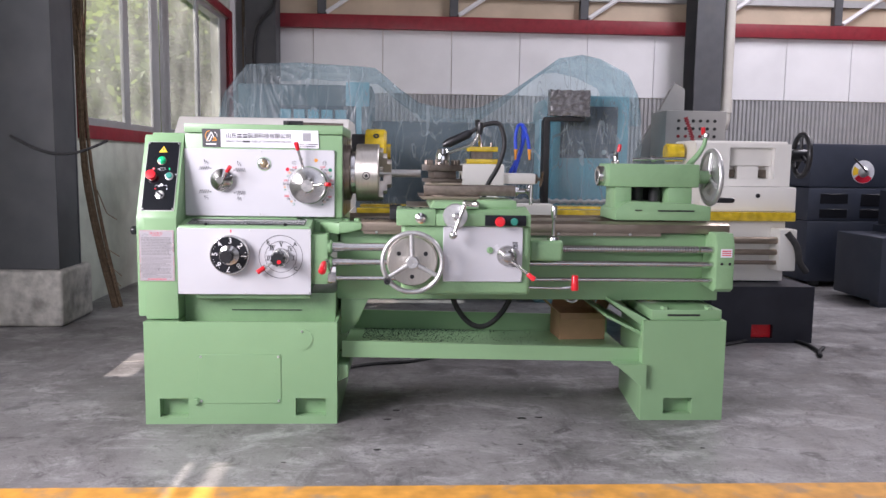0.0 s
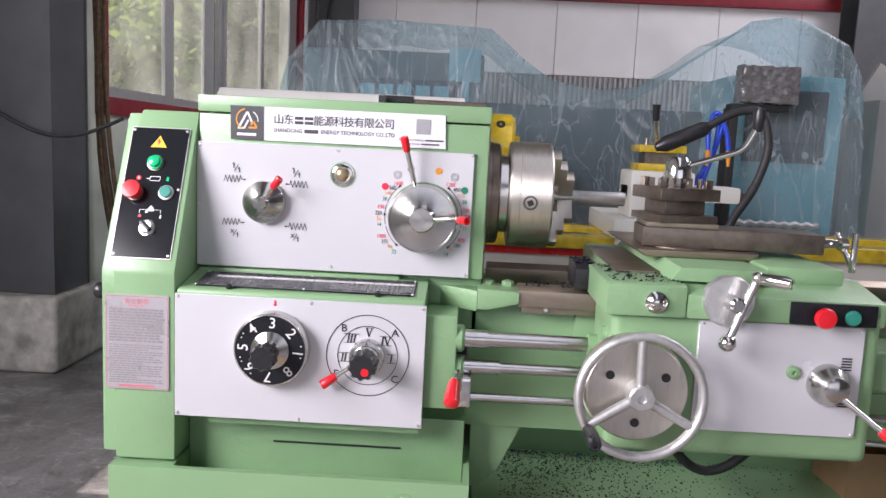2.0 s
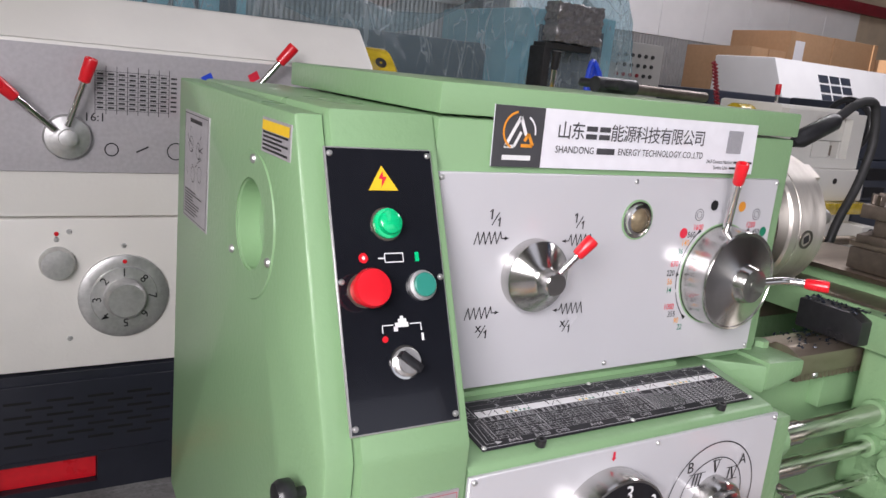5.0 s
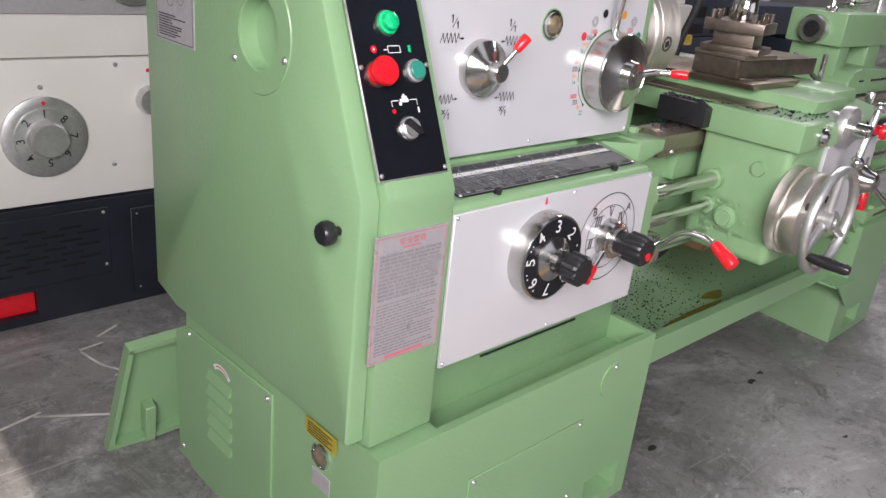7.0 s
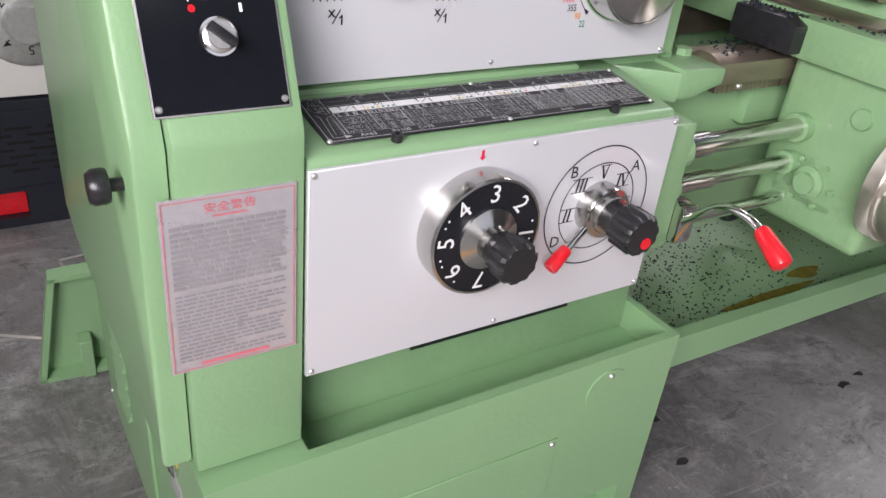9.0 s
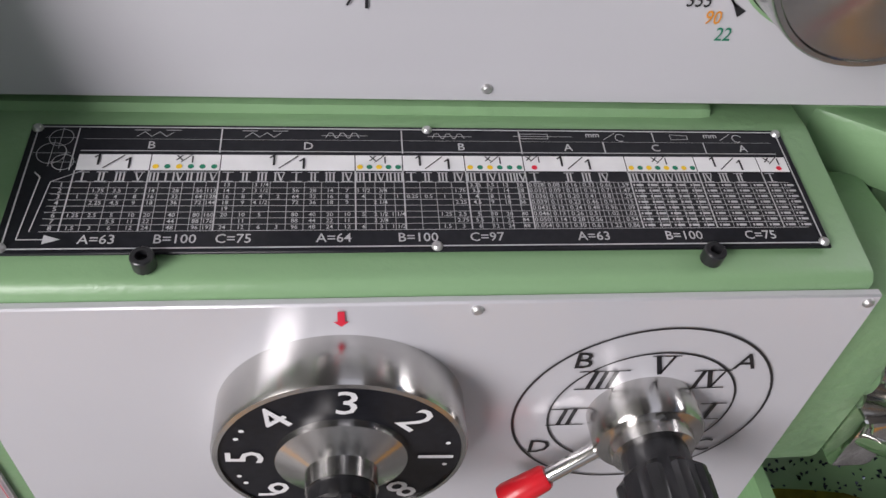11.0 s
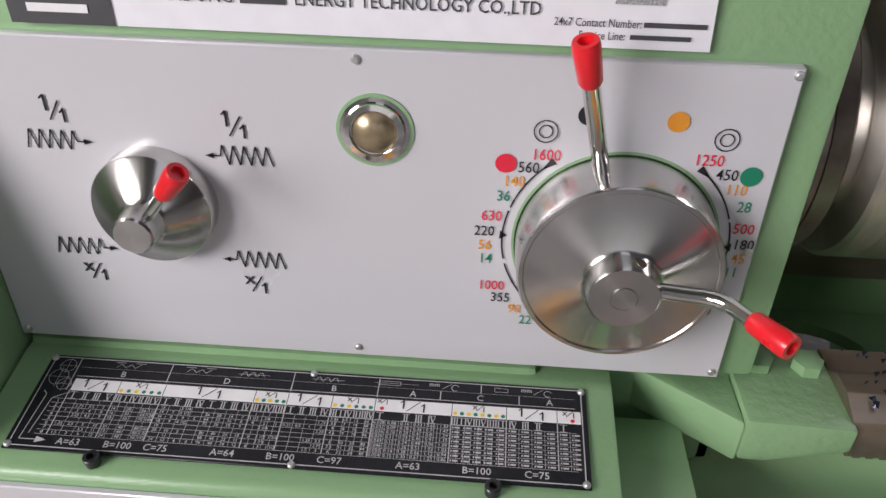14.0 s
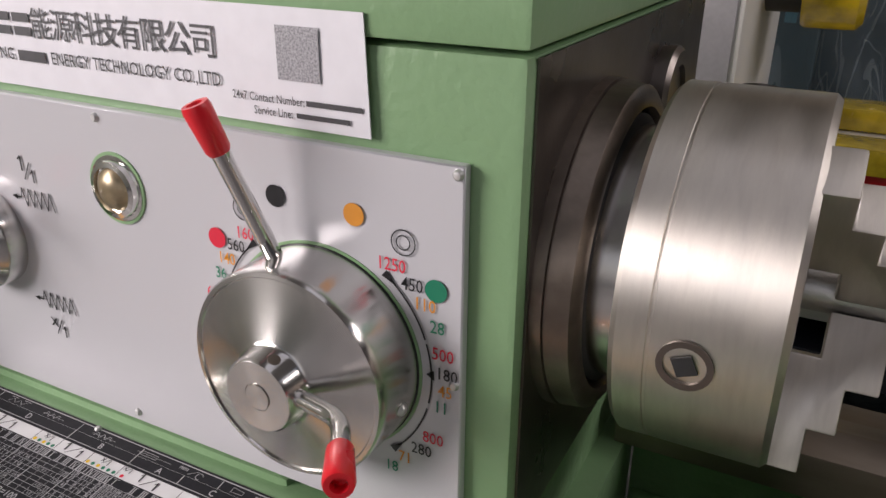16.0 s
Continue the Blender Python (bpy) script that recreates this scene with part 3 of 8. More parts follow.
for i in range(4):
    z = rnd.uniform(0.4, 0.9)
    tube(b, [(-1.15, 2.58, z), (-1.15 + rnd.uniform(0.03, .10), 2.55, z - rnd.uniform(0.04, 0.2)), (-1.12 + rnd.uniform(0.05, .14), 2.54, z - rnd.uniform(0.12, 0.3))], 0.004, 5)
solid("dry_stem_bundle", b, BARK, "bundle of dry brown stems leaning beside the column", "plant", kind="stuff")
b = bm_new()
tube(b, [(-1.42 + i * 0.05, 1.92, 1.21 - 0.10 * math.sin(i / 12 * math.pi) - 0.02 * i / 12) for i in range(13)], 0.009, 6)
solid("hanging_cable", b, RUBBER, "thin black cable sagging from the column", "cable")
b = bm_new()
tube(b, bend([(-0.73, 7.93, 3.6), (-0.72, 7.9, 3.15), (-0.95, 7.9, 2.95), (-1.02, 7.9, 2.6), (-1.0, 7.92, 2.2)], 0.2, 6), 0.022, 8)
solid("wall_cable", b, RUBBER, "black cable hanging down the corner column", "cable")

# trees outside the window
def tree(x, y, h, seed):
    r = random.Random(seed)
    ob = thing("tree", (x, y, 0), "leafy green tree outside the window", "tree", "trees outside")
    b = bm_new()
    tube(b, [(x, y, 0), (x + 0.05, y + 0.04, h * 0.3), (x - 0.04, y, h * 0.6), (x, y, h * 0.9)], [0.10, 0.08, 0.05, 0.02], 8)
    tips = []
    for i in range(14):
        z = h * r.uniform(0.25, 0.85)
        a = r.uniform(0, 6.28)
        L = r.uniform(0.6, 1.5)
        e = (x + L * math.cos(a), y + L * math.sin(a), z + r.uniform(0.1, 0.7))
        tube(b, [(x, y, z), ((x + e[0]) / 2, (y + e[1]) / 2, (z + e[2]) / 2 + 0.08), e], [0.03, 0.02, 0.008], 5)
        tips += [e, ((x + e[0]) / 2, (y + e[1]) / 2, (z + e[2]) / 2 + 0.08)]
    part("trunk", b, BARK, ob)
    vs, fs = [], []
    for i in range(5200):
        t = r.choice(tips)
        c = Vector((t[0] + r.gauss(0, 0.33), t[1] + r.gauss(0, 0.33), t[2] + r.gauss(0, 0.28)))
        u = Vector((r.gauss(0, 1), r.gauss(0, 1), r.gauss(0, 1))).normalized()
        w = u.orthogonal().normalized()
        s = r.uniform(0.06, 0.13)
        k = len(vs)
        vs += [c - u * s, c + w * s * 0.45 + u * 0.0, c + u * s, c - w * s * 0.45]
        fs.append((k, k + 1, k + 2, k + 3))
    me = bpy.data.meshes.new("crown")
    me.from_pydata(vs, [], fs)
    me.materials.append(LEAF)
    part("crown", me, LEAF, ob, "loose leafy crown")


for i, (x, y, h) in enumerate(((-3.6, 9.6, 3.4), (-4.2, 11.0, 4.0), (-3.9, 13.5, 4.0), (-6.4, 9.4, 4.8), (-6.2, 14.5, 5.6), (-5.4, 17.5, 5.6), (-3.4, 12.2, 4.6), (-3.9, 15.6, 5.0), (-4.3, 19.5, 5.6), (-6.0, 22.0, 6.4), (-7.5, 18.0, 6.4), (-2.9, 14.0, 3.6), (-5.0, 12.6, 6.6), (-4.9, 15.2, 6.8), (-6.6, 20.0, 7.6), (-5.6, 25.0, 7.6), (-8.5, 23.0, 8.2))):
    tree(x, y, h, 11 + i)

# chalk marks and oil drops on the floor
b = bm_new()
rnd = random.Random(12)
for x, y, s in ((0.98, 0.05, 0.012), (1.55, 0.06, 0.013), (1.63, 0.07, 0.010), (0.95, -0.30, 0.010), (1.5, -0.25, 0.007), (1.02, 0.17, 0.010), (0.62, -0.42, 0.006), (2.2, -0.3, 0.006)):
    k = [rnd.uniform(0.6, 1.4) for i in range(9)]
    prism(b, [(x + 1.6 * s * k[i] * math.cos(i * 0.698), y + s * 0.7 * k[i] * math.sin(i * 0.698)) for i in range(9)], "xy", 0.0, 0.0012)
tagged(new("oil_drops", to_mesh("oil_drops", b, RUBBER)), "small black oil drops on the concrete floor", "oil spill", kind="stuff")
b = bm_new()
for pts in (((-0.02, 1.30), (0.00, 1.20), (0.05, 1.12)), ((0.05, 1.12), (0.01, 1.13)), ((0.05, 1.12), (0.045, 1.16)), ((-0.45, 1.0), (-0.2, 1.06)), ((-0.22, 1.05), (0.0, 0.92)), ((0.05, 1.36), (0.12, 1.40)), ((-0.02, 1.31), (0.05, 1.32))):
    for (xa, ya), (xb, yb) in zip(pts, pts[1:]):
        d = Vector((xb - xa, yb - ya)).normalized() * 0.004
        prism(b, [(xa - d.y, ya + d.x), (xa + d.y, ya - d.x), (xb + d.y, yb - d.x), (xb - d.y, yb + d.x)], "xy", 0.0, 0.0009)
tagged(new("chalk_marks", to_mesh("chalk_marks", b, ROUGH_CONCRETE)), "thin white chalk lines scratched on the floor", "chalk marks", kind="stuff")

# ---- the green lathe ----
lathe = thing("lathe", (1.2, 0.3, 0), "light green engine lathe with white control panels", "lathe")
CY, CZ = 0.305, 1.03          # spindle axis


def bolt_mesh():
    b = turn(bm_new(), [(0.0, 0.0042), (0.0035, 0.004), (0.0055, 0.0022), (0.006, 0.0)], (0, 0, 0), (0, 0, 1), 12)
    return to_mesh("screw", b, ALU)


SCREW = bolt_mesh()


def screw(parent, at, way=(0, -1, 0), size=1.0, mesh=None):
    ob = part("screw", mesh or SCREW, None, parent)
    inv = ob.matrix_parent_inverse.copy()
    ob.matrix_basis = axis_frame(at, way) @ Matrix.Diagonal((size, size, size, 1))
    return ob


def opening(b, outer, holes, y0, y1):
    """A front plate in xz with rectangular pockets: pieces round the holes."""
    xs = sorted({outer[0], outer[1], *[h[0] for h in holes], *[h[1] for h in holes]})
    zs = sorted({outer[2], outer[3], *[h[2] for h in holes], *[h[3] for h in holes]})
    for xa, xb in zip(xs, xs[1:]):
        za = None
        for z0, z1 in zip(zs, zs[1:]):
            solid_here = not any(h[0] <= xa and xb <= h[1] and h[2] <= z0 and z1 <= h[3] for h in holes)
            if solid_here and za is None:
                za = z0
            if za is not None and (not solid_here or z1 == zs[-1]):
                box(b, xa, xb, y0, y1, za, z0 if not solid_here else z1)
                za = None
    bmesh.ops.remove_doubles(b, verts=b.verts, dist=1e-5)
    return b


# pedestals
b = bm_new()
opening(b, (0.0, 0.776, 0.0, 0.37), [(0.058, 0.172, 0.030, 0.108), (0.606, 0.73, 0.034, 0.108)], 0.0, 0.045)
box(b, 0.0, 0.776, 0.045, 0.66, 0.0, 0.37)
ped = part("headstock_pedestal", b, GREEN, lathe, "green sheet steel pedestal with lifting pockets")
b = bm_new()
box(b, 0.0, 0.776, 0.0, 0.016, 0.37, 0.425)
part("front_lip", b, GREEN, ped)
b = bm_new()
box(b, 0.762, 0.776, 0.016, 0.66, 0.37, 0.425)
part("side_lip", b, GREEN, ped)
b = bm_new()
box(b, 0.0, 0.135, 0.016, 0.66, 0.37, 0.425)
part("end_block", b, GREEN, ped)
b = bm_new()
box(b, 0.136, 0.761, 0.112, 0.60, 0.37, 0.528, 0.004)
part("bed_foot", b, GREEN_CAST, ped, "green casting standing in the pedestal trough")
b = bm_new()
box(b, 0.215, 0.548, -0.003, 0.0, 0.088, 0.292, 0.001, seg=1)
door = part("access_panel", b, GREEN, ped, "flush green access panel")
for x, z in ((0.226, 0.282), (0.538, 0.282), (0.226, 0.098), (0.538, 0.098)):
    screw(door, (x, -0.003, z), size=0.9)
b = turn(bm_new(), [(0.043, 0.0), (0.043, 0.003), (0.0, 0.003)], (0.634, 0.0, 0.356), (0, -1, 0), 36)
disc = part("round_cover", b, GREEN, ped, "small round cover plate")
screw(disc, (0.634, -0.003, 0.388), size=0.9)
b = turn(bm_new(), [(0.016, 0), (0.016, 0.008), (0.011, 0.008), (0.011, 0.016), (0, 0.016)], (0.205, 0.0, 0.098), (0, -1, 0), 6)
part("drain_plug", b, GREEN, ped, "hexagonal drain plug")
# black strip drawn for the shadow slit under the feed box
b = bm_new()
box(b, 0.33, 0.62, 0.1095, 0.1125, 0.453, 0.457)
part("slot", b, BLACK, ped, "black strip put in for a shaded slit in the pedestal top")
# inner guards that fall from the bed to the tray
b = bm_new()
prism(b, [(0.776, 0.50), (0.90, 0.50), (0.845, 0.38), (0.80, 0.335), (0.776, 0.335)], "xz", 0.20, 0.62, 0.004)
part("chip_guard", b, GREEN, ped, "slanted green chip guard")
b = bm_new()
prism(b, [(0.776, 0.24), (0.82, 0.24), (0.82, 0.19), (0.776, 0.17)], "xz", 0.03, 0.6, 0.003)
part("tray_bracket", b, GREEN, ped)

b = bm_new()
opening(b, (2.055, 2.41, 0.0, 0.43), [(2.153, 2.277, 0.028, 0.097)], 0.03, 0.075)
prism(b, [(2.055, 0.075), (2.41, 0.075), (2.41, 0.52), (2.10, 0.52)], "xy", 0.0, 0.43)
box(b, 2.09, 2.395, 0.045, 0.52, 0.43, 0.475, 0.006)
foot = part("tail_pedestal", b, GREEN, lathe, "green sheet steel pedestal under the bed end")
# black strip drawn for the shade in the slit
b = bm_new()
box(b, 2.16, 2.30, 0.0435, 0.0465, 0.448, 0.456)
part("slot", b, BLACK, foot, "black strip put in for a shaded slit in the pedestal top")
b = bm_new()
prism(b, [(2.06, 0.40), (1.93, 0.495), (1.935, 0.505), (2.08, 0.43), (2.10, 0.43)], "xz", 0.05, 0.56, 0.002)
prism(b, [(2.055, 0.36), (1.90, 0.44), (1.905, 0.448), (2.06, 0.375)], "xz", 0.06, 0.56, 0.002)
part("chip_guard", b, GREEN, foot, "folded green chip guards")
b = bm_new()
prism(b, [(1.935, 0.246), (2.07, 0.246), (2.07, 0.15), (2.055, 0.15)], "xz", 0.012, 0.018)
prism(b, [(1.935, 0.240), (2.06, 0.240), (2.06, 0.246), (1.935, 0.246)], "xz", 0.018, 0.52)
part("tray_bracket", b, GREEN, foot)
for x in (2.15, 2.34):
    b = turn(bm_new(), [(0.016, 0), (0.016, 0.012), (0.0, 0.014)], (x, 0.06, 0.475), (0, 0, 1), 6)
    part("bolt", b, GREEN, foot)

# motor side of the pedestal: lower cover with louvres
b = bm_new()
prism(b, [(0.305, 0.02), (0.305, 0.385), (0.645, 0.372), (0.70, 0.34), (0.70, 0.02)], "yz", -0.006, 0.0, 0.001, seg=1)
side = part("motor_cover", b, GREEN, ped, "green side cover with pressed louvres")
for i in range(5):
    b = bm_new()
    z = 0.155 + i * 0.036
    prism(b, [(0.0, 0.0), (0.008, 0.0), (0.0, 0.022)], "xz", 0, 0.095, m=Matrix.Translation((-0.0055, 0.455, z)) @ Matrix.Diagonal((-1, 1, 1, 1)))
    part("louvre", b, GREEN, side)
pr = Print(Matrix(((0, 0, -1, -0.0066), (-1, 0, 0, 0.53), (0, 1, 0, 0.30), (0, 0, 0, 1))))
pr.arc(0.035, 0.0, 0.046, 0.011, 45, 130, 16)
pr.done("turn_arrow", STICKER, side, "small white arched arrow sticker")
pr = Print(Matrix(((0, 0, -1, -0.0070), (-1, 0, 0, 0.53), (0, 1, 0, 0.30), (0, 0, 0, 1))))
pr.arc(0.035, 0.0, 0.046, 0.003, 55, 118, 16)
pr.done("arrow_print", PRINT_RED, side)
for y, z in ((0.32, 0.37), (0.635, 0.36), (0.32, 0.04), (0.68, 0.05)):
    screw(side, (-0.006, y, z), (-1, 0, 0))

# gear cover at the left end
b = bm_new()
prism(b, [(0.03, 0.43), (0.028, 0.845), (0.178, 1.187), (0.70, 1.187), (0.70, 0.43)], "yz", 0.002, 0.133, 0.006)
cover = part("gear_cover", b, GREEN, lathe, "green sheet steel gear cover with a slanted front")
# its side door, with the round spindle recess let into it
HY, HZ, HR = 0.316, 1.029, 0.056
outline = [(0.046, 0.44), (0.043, 0.838), (0.188, 1.178), (0.725, 1.184), (0.725, 0.452), (0.64, 0.432)]
cy, cz = 0.36, 0.80
corners = [math.atan2(z - HZ, y - HY) for y, z in outline]
angles = sorted({round(-math.pi + 2 * math.pi * i / 44, 4) for i in range(44)} | {round(a, 4) for a in corners})


def to_edge(a, inset):
    """Where the ray from the recess's middle leaves the door's outline."""
    d, best = (math.cos(a), math.sin(a)), 9.0
    for (y0, z0), (y1, z1) in zip(outline, outline[1:] + outline[:1]):
        ey, ez = y1 - y0, z1 - z0
        den = d[0] * ez - d[1] * ey
        if abs(den) > 1e-9:
            t = ((y0 - HY) * ez - (z0 - HZ) * ey) / den
            s = ((y0 - HY) * d[1] - (z0 - HZ) * d[0]) / den
            if t > 0 and -1e-4 <= s <= 1 + 1e-4:
                best = min(best, t)
    return HY + d[0] * (best - inset), HZ + d[1] * (best - inset)


b = bm_new()
loops = []
for x, r in ((-0.004, 0.97), (-0.0305, 1.0), (-0.032, 1.03)):
    loops.append([b.verts.new((x, HY + HR * r * math.cos(a), HZ + HR * r * math.sin(a))) for a in angles])
for x, k in ((-0.032, 0.007), (-0.030, 0.002), (-0.026, 0.0), (0.0, 0.0)):
    loops.append([b.verts.new((x, *to_edge(a, k))) for a in angles])
for l0, l1 in zip(loops, loops[1:]):
    for i in range(len(angles)):
        j = (i + 1) % len(angles)
        b.faces.new((l0[i], l0[j], l1[j], l1[i]))
b.faces.new(loops[0])
cdoor = part("cover_door", b, GREEN, cover, "green side door of the gear cover with a round recess")
b = turn(bm_new(), [(HR + 0.002, 0.0), (HR + 0.002, 0.002), (0.0915, 0.002), (0.093, 0.0)], (-0.0322, HY, HZ), (-1, 0, 0), 48, caps=False)
part("round_boss", b, GREEN, cdoor, "thin round cover ring")
for a in (95, 200, 325):
    screw(cdoor, (-0.0342, 0.316 + 0.083 * math.cos(radians(a)), 1.029 + 0.083 * math.sin(radians(a))), (-1, 0, 0))
b = turn(bm_new(), [(0.007, 0), (0.007, 0.012), (0.017, 0.014), (0.0185, 0.018), (0.0185, 0.028), (0.015, 0.033), (0, 0.034)], (-0.032, 0.09, 0.787), (-1, 0, 0), 10)
part("knob", b, BLACK, cdoor, "black star knob")
for name, y0, y1, z0, z1, mat, lab in (("instruction_label", 0.525, 0.672, 0.968, 1.138, GREY_LABEL, "grey instruction label with a diagram"),
                                       ("warning_label", 0.187, 0.285, 1.125, 1.165, GREY_LABEL, "warning label with a yellow head")):
    b = bm_new()
    box(b, -0.0335, -0.0318, y0, y1, z0, z1)
    lb = part(name, b, mat, cdoor, lab)
    M = Matrix(((0, 0, -1, -0.0342), (-1, 0, 0, y1), (0, 1, 0, z0), (0, 0, 0, 1)))
    w, h = y1 - y0, z1 - z0
    pr = Print(M)
    if name == "instruction_label":
        pr.line([(0.004, 0.004), (w - 0.004, 0.004), (w - 0.004, h - 0.004), (0.004, h - 0.004), (0.004, 0.004)], 0.0012)
        pr.bar(w * 0.25, h - 0.016, w * 0.75, h - 0.010)
        r = random.Random(3)
        for i in range(9):
            v = 0.010 + i * 0.0045
            pr.bar(0.012, v, 0.012 + r.uniform(0.05, 0.115), v + 0.002)
        for i in range(16):
            u, v = r.uniform(0.02, 0.10), r.uniform(0.06, 0.14)
            pr.line([(u, v), (u + r.uniform(-0.02, 0.03), v + r.uniform(-0.012, 0.012))], 0.0012)
        for u, v in ((0.045, 0.12), (0.09, 0.115), (0.06, 0.075), (0.10, 0.08)):
            pr.arc(u, v, 0.012, 0.001, seg=20)
    else:
        for i in range(5):
            pr.bar(0.006, 0.003 + i * 0.0048, w - 0.006 - 0.02 * (i % 2), 0.0055 + i * 0.0048)
    pr.done("lettering", PRINT_BLACK, lb)
    if name == "warning_label":
        pr = Print(M)
        pr.bar(0.003, h * 0.64, w - 0.003, h - 0.003)
        pr.done("warning_band", YELLOW, lb)

# black push-button plate on the slanted front of the cover
bx0, bx1 = -0.009, 0.121
lowc, topc = Vector((0, 0.0392, 0.8695)), Vector((0, 0.160, 1.147))
up = (topc - lowc).normalized()
out = Vector((0, -up.z, up.y))
M = Matrix(((1, 0, 0, bx0), (0, up.y, out.y, lowc.y), (0, up.z, out.z, lowc.z), (0, 0, 0, 1)))   # u right, v up the slope, w outwards
PW, PH = bx1 - bx0, (topc - lowc).length
b = bm_new()
box(b, 0, PW, 0, PH, 0.0005, 0.0035, 0.0008, m=M, seg=1)
plate = part("button_plate", b, ALU, cover, "aluminium-edged black push-button plate")
b = bm_new()
box(b, 0.002, PW - 0.002, 0.002, PH - 0.002, 0.0036, 0.0042, m=M)
part("plate_face", b, PLATE_GLOSS, plate, "satin black plate face")
OUTW = tuple(out)


def on_plate(u, v, w=0.0042):
    return M @ Vector((u, v, w))


for u, v in ((0.006, 0.008), (PW - 0.006, 0.008), (0.006, PH - 0.008), (PW - 0.006, PH - 0.008), (0.006, PH * 0.52), (PW - 0.006, PH * 0.52)):
    screw(plate, on_plate(u, v), OUTW, 0.6)
b = turn(bm_new(), [(0.0165, 0), (0.0165, 0.006), (0.013, 0.007), (0.0125, 0.014), (0.008, 0.0165), (0, 0.017)], on_plate(0.064, 0.2175), OUTW, 28)
part("green_lamp", b, GREEN_LAMP, plate, "green pilot lamp, its glow put into the lens colour")
b = turn(bm_new(), [(0.016, 0), (0.016, 0.008), (0.012, 0.009), (0.012, 0.014), (0.0200, 0.017), (0.0210, 0.022), (0.0190, 0.027), (0, 0.029)], on_plate(0.030, 0.1475), OUTW, 32)
part("emergency_stop", b, RED, plate, "red mushroom stop button")
b = turn(bm_new(), [(0.0165, 0), (0.0165, 0.005), (0.0135, 0.006), (0.0135, 0.008)], on_plate(0.099, 0.149), OUTW, 28)
btn = part("start_button", b, ALU, plate, "green start button in a steel ring")
b = turn(bm_new(), [(0.0132, 0.004), (0.0132, 0.0105), (0.012, 0.0115), (0, 0.0118)], on_plate(0.099, 0.149), OUTW, 28)
part("button_cap", b, GREEN_BTN, btn)
b = turn(bm_new(), [(0.0155, 0), (0.0155, 0.006), (0.0125, 0.008), (0.0125, 0.012), (0, 0.012)], on_plate(0.070, 0.069), OUTW, 28)
sw = part("rotary_switch", b, ALU, plate, "rotary coolant switch with black handle")
b = bm_new()
box(b, -0.0145, 0.0145, -0.0045, 0.0045, 0.010, 0.022, 0.002, m=Matrix.Translation(on_plate(0.070, 0.069, 0)) @ M.to_3x3().to_4x4() @ Matrix.Rotation(radians(-40), 4, "Z"))
part("switch_handle", b, BLACK, sw)
Mp = M @ Matrix.Translation((0, 0, 0.0048))
pr = Print(Mp)
pr.poly([(0.047, 0.2545), (0.083, 0.2545), (0.065, 0.2825)])
pr.done("warning_triangle", YELLOW, plate, "yellow warning triangle")
pr = Print(Mp @ Matrix.Translation((0, 0, 0.0006)))
pr.poly([(0.066, 0.2765), (0.060, 0.2675), (0.0645, 0.2670), (0.062, 0.2570), (0.070, 0.2695), (0.0655, 0.2700)])
pr.done("flash_mark", PRINT_RED, plate)
pr = Print(Mp)
pr.line([(0.058, 0.1760), (0.080, 0.1760), (0.080, 0.1855), (0.058, 0.1855), (0.058, 0.1760)], 0.0012)
pr.line([(0.050, 0.1805), (0.058, 0.1805)], 0.0016)
pr.line([(0.047, 0.101), (0.047, 0.109), (0.060, 0.109)], 0.0012); pr.line([(0.080, 0.109), (0.093, 0.109), (0.093, 0.101)], 0.0012)
pr.bar(0.062, 0.106, 0.078, 0.111); pr.bar(0.066, 0.111, 0.076, 0.115); pr.bar(0.060, 0.102, 0.065, 0.107); pr.bar(0.0685, 0.115, 0.0725, 0.118)
pr.bar(0.0925, 0.090, 0.0955, 0.098)
pr.done("symbols", PRINT_WHITE, plate, "white motor and coolant symbols")
pr = Print(Mp)
pr.disc(0.033, 0.1815, 0.0055); pr.disc(0.049, 0.0945, 0.0035)
pr.done("red_marks", RED, plate)
pr = Print(Mp @ Matrix.Translation((0, 0, 0.0004)))
pr.disc(0.033, 0.1815, 0.0020)
pr.done("pale_centre", PRINT_WHITE, plate)
pr = Print(Mp)
pr.bar(0.0945, 0.176, 0.0995, 0.1860)
pr.done("green_mark", GREEN_LAMP, plate)
for u, v, r in ((0.030, 0.1475, 0.0185), (0.064, 0.2175, 0.0185), (0.070, 0.069, 0.0180)):
    b = turn(bm_new(), [(r, 0), (r, 0.0012), (r - 0.003, 0.0016), (r - 0.0035, 0.0008)], on_plate(u, v), OUTW, 32)
    part("bezel", b, DARK_STEEL if r > 0.0182 else CHROME, plate, "thin metal bezel ring")

# safety label on the lower front of the cover
b = bm_new()
box(b, -0.016, 0.122, 0.0255, 0.028, 0.588, 0.794)
lab = part("safety_label", b, PINK_LABEL, cover, "pale safety notice label with fine print")
pr = Print(facing_front(0.0255))
pr.line([(-0.013, 0.591), (0.119, 0.591), (0.119, 0.791), (-0.013, 0.791), (-0.013, 0.591)], 0.0009)
pr.text("安全警告", 0.053, 0.780, 0.0115, squeeze=1.15)
pr.bar(0.035, 0.7705, 0.07, 0.7725); pr.bar(0.015, 0.594, 0.09, 0.598)
pr.done("red_border", material("pale_red_print", (0.62, 0.16, 0.19), 0.45), lab)
pr = Print(facing_front(0.0255))
r = random.Random(8)
for i in range(12):
    v, u = 0.761 - i * 0.0062, -0.007
    while u < 0.104:
        w = r.uniform(0.006, 0.022)
        pr.bar(u, v, min(u + w, 0.110), v + 0.0038); u += w + 0.002
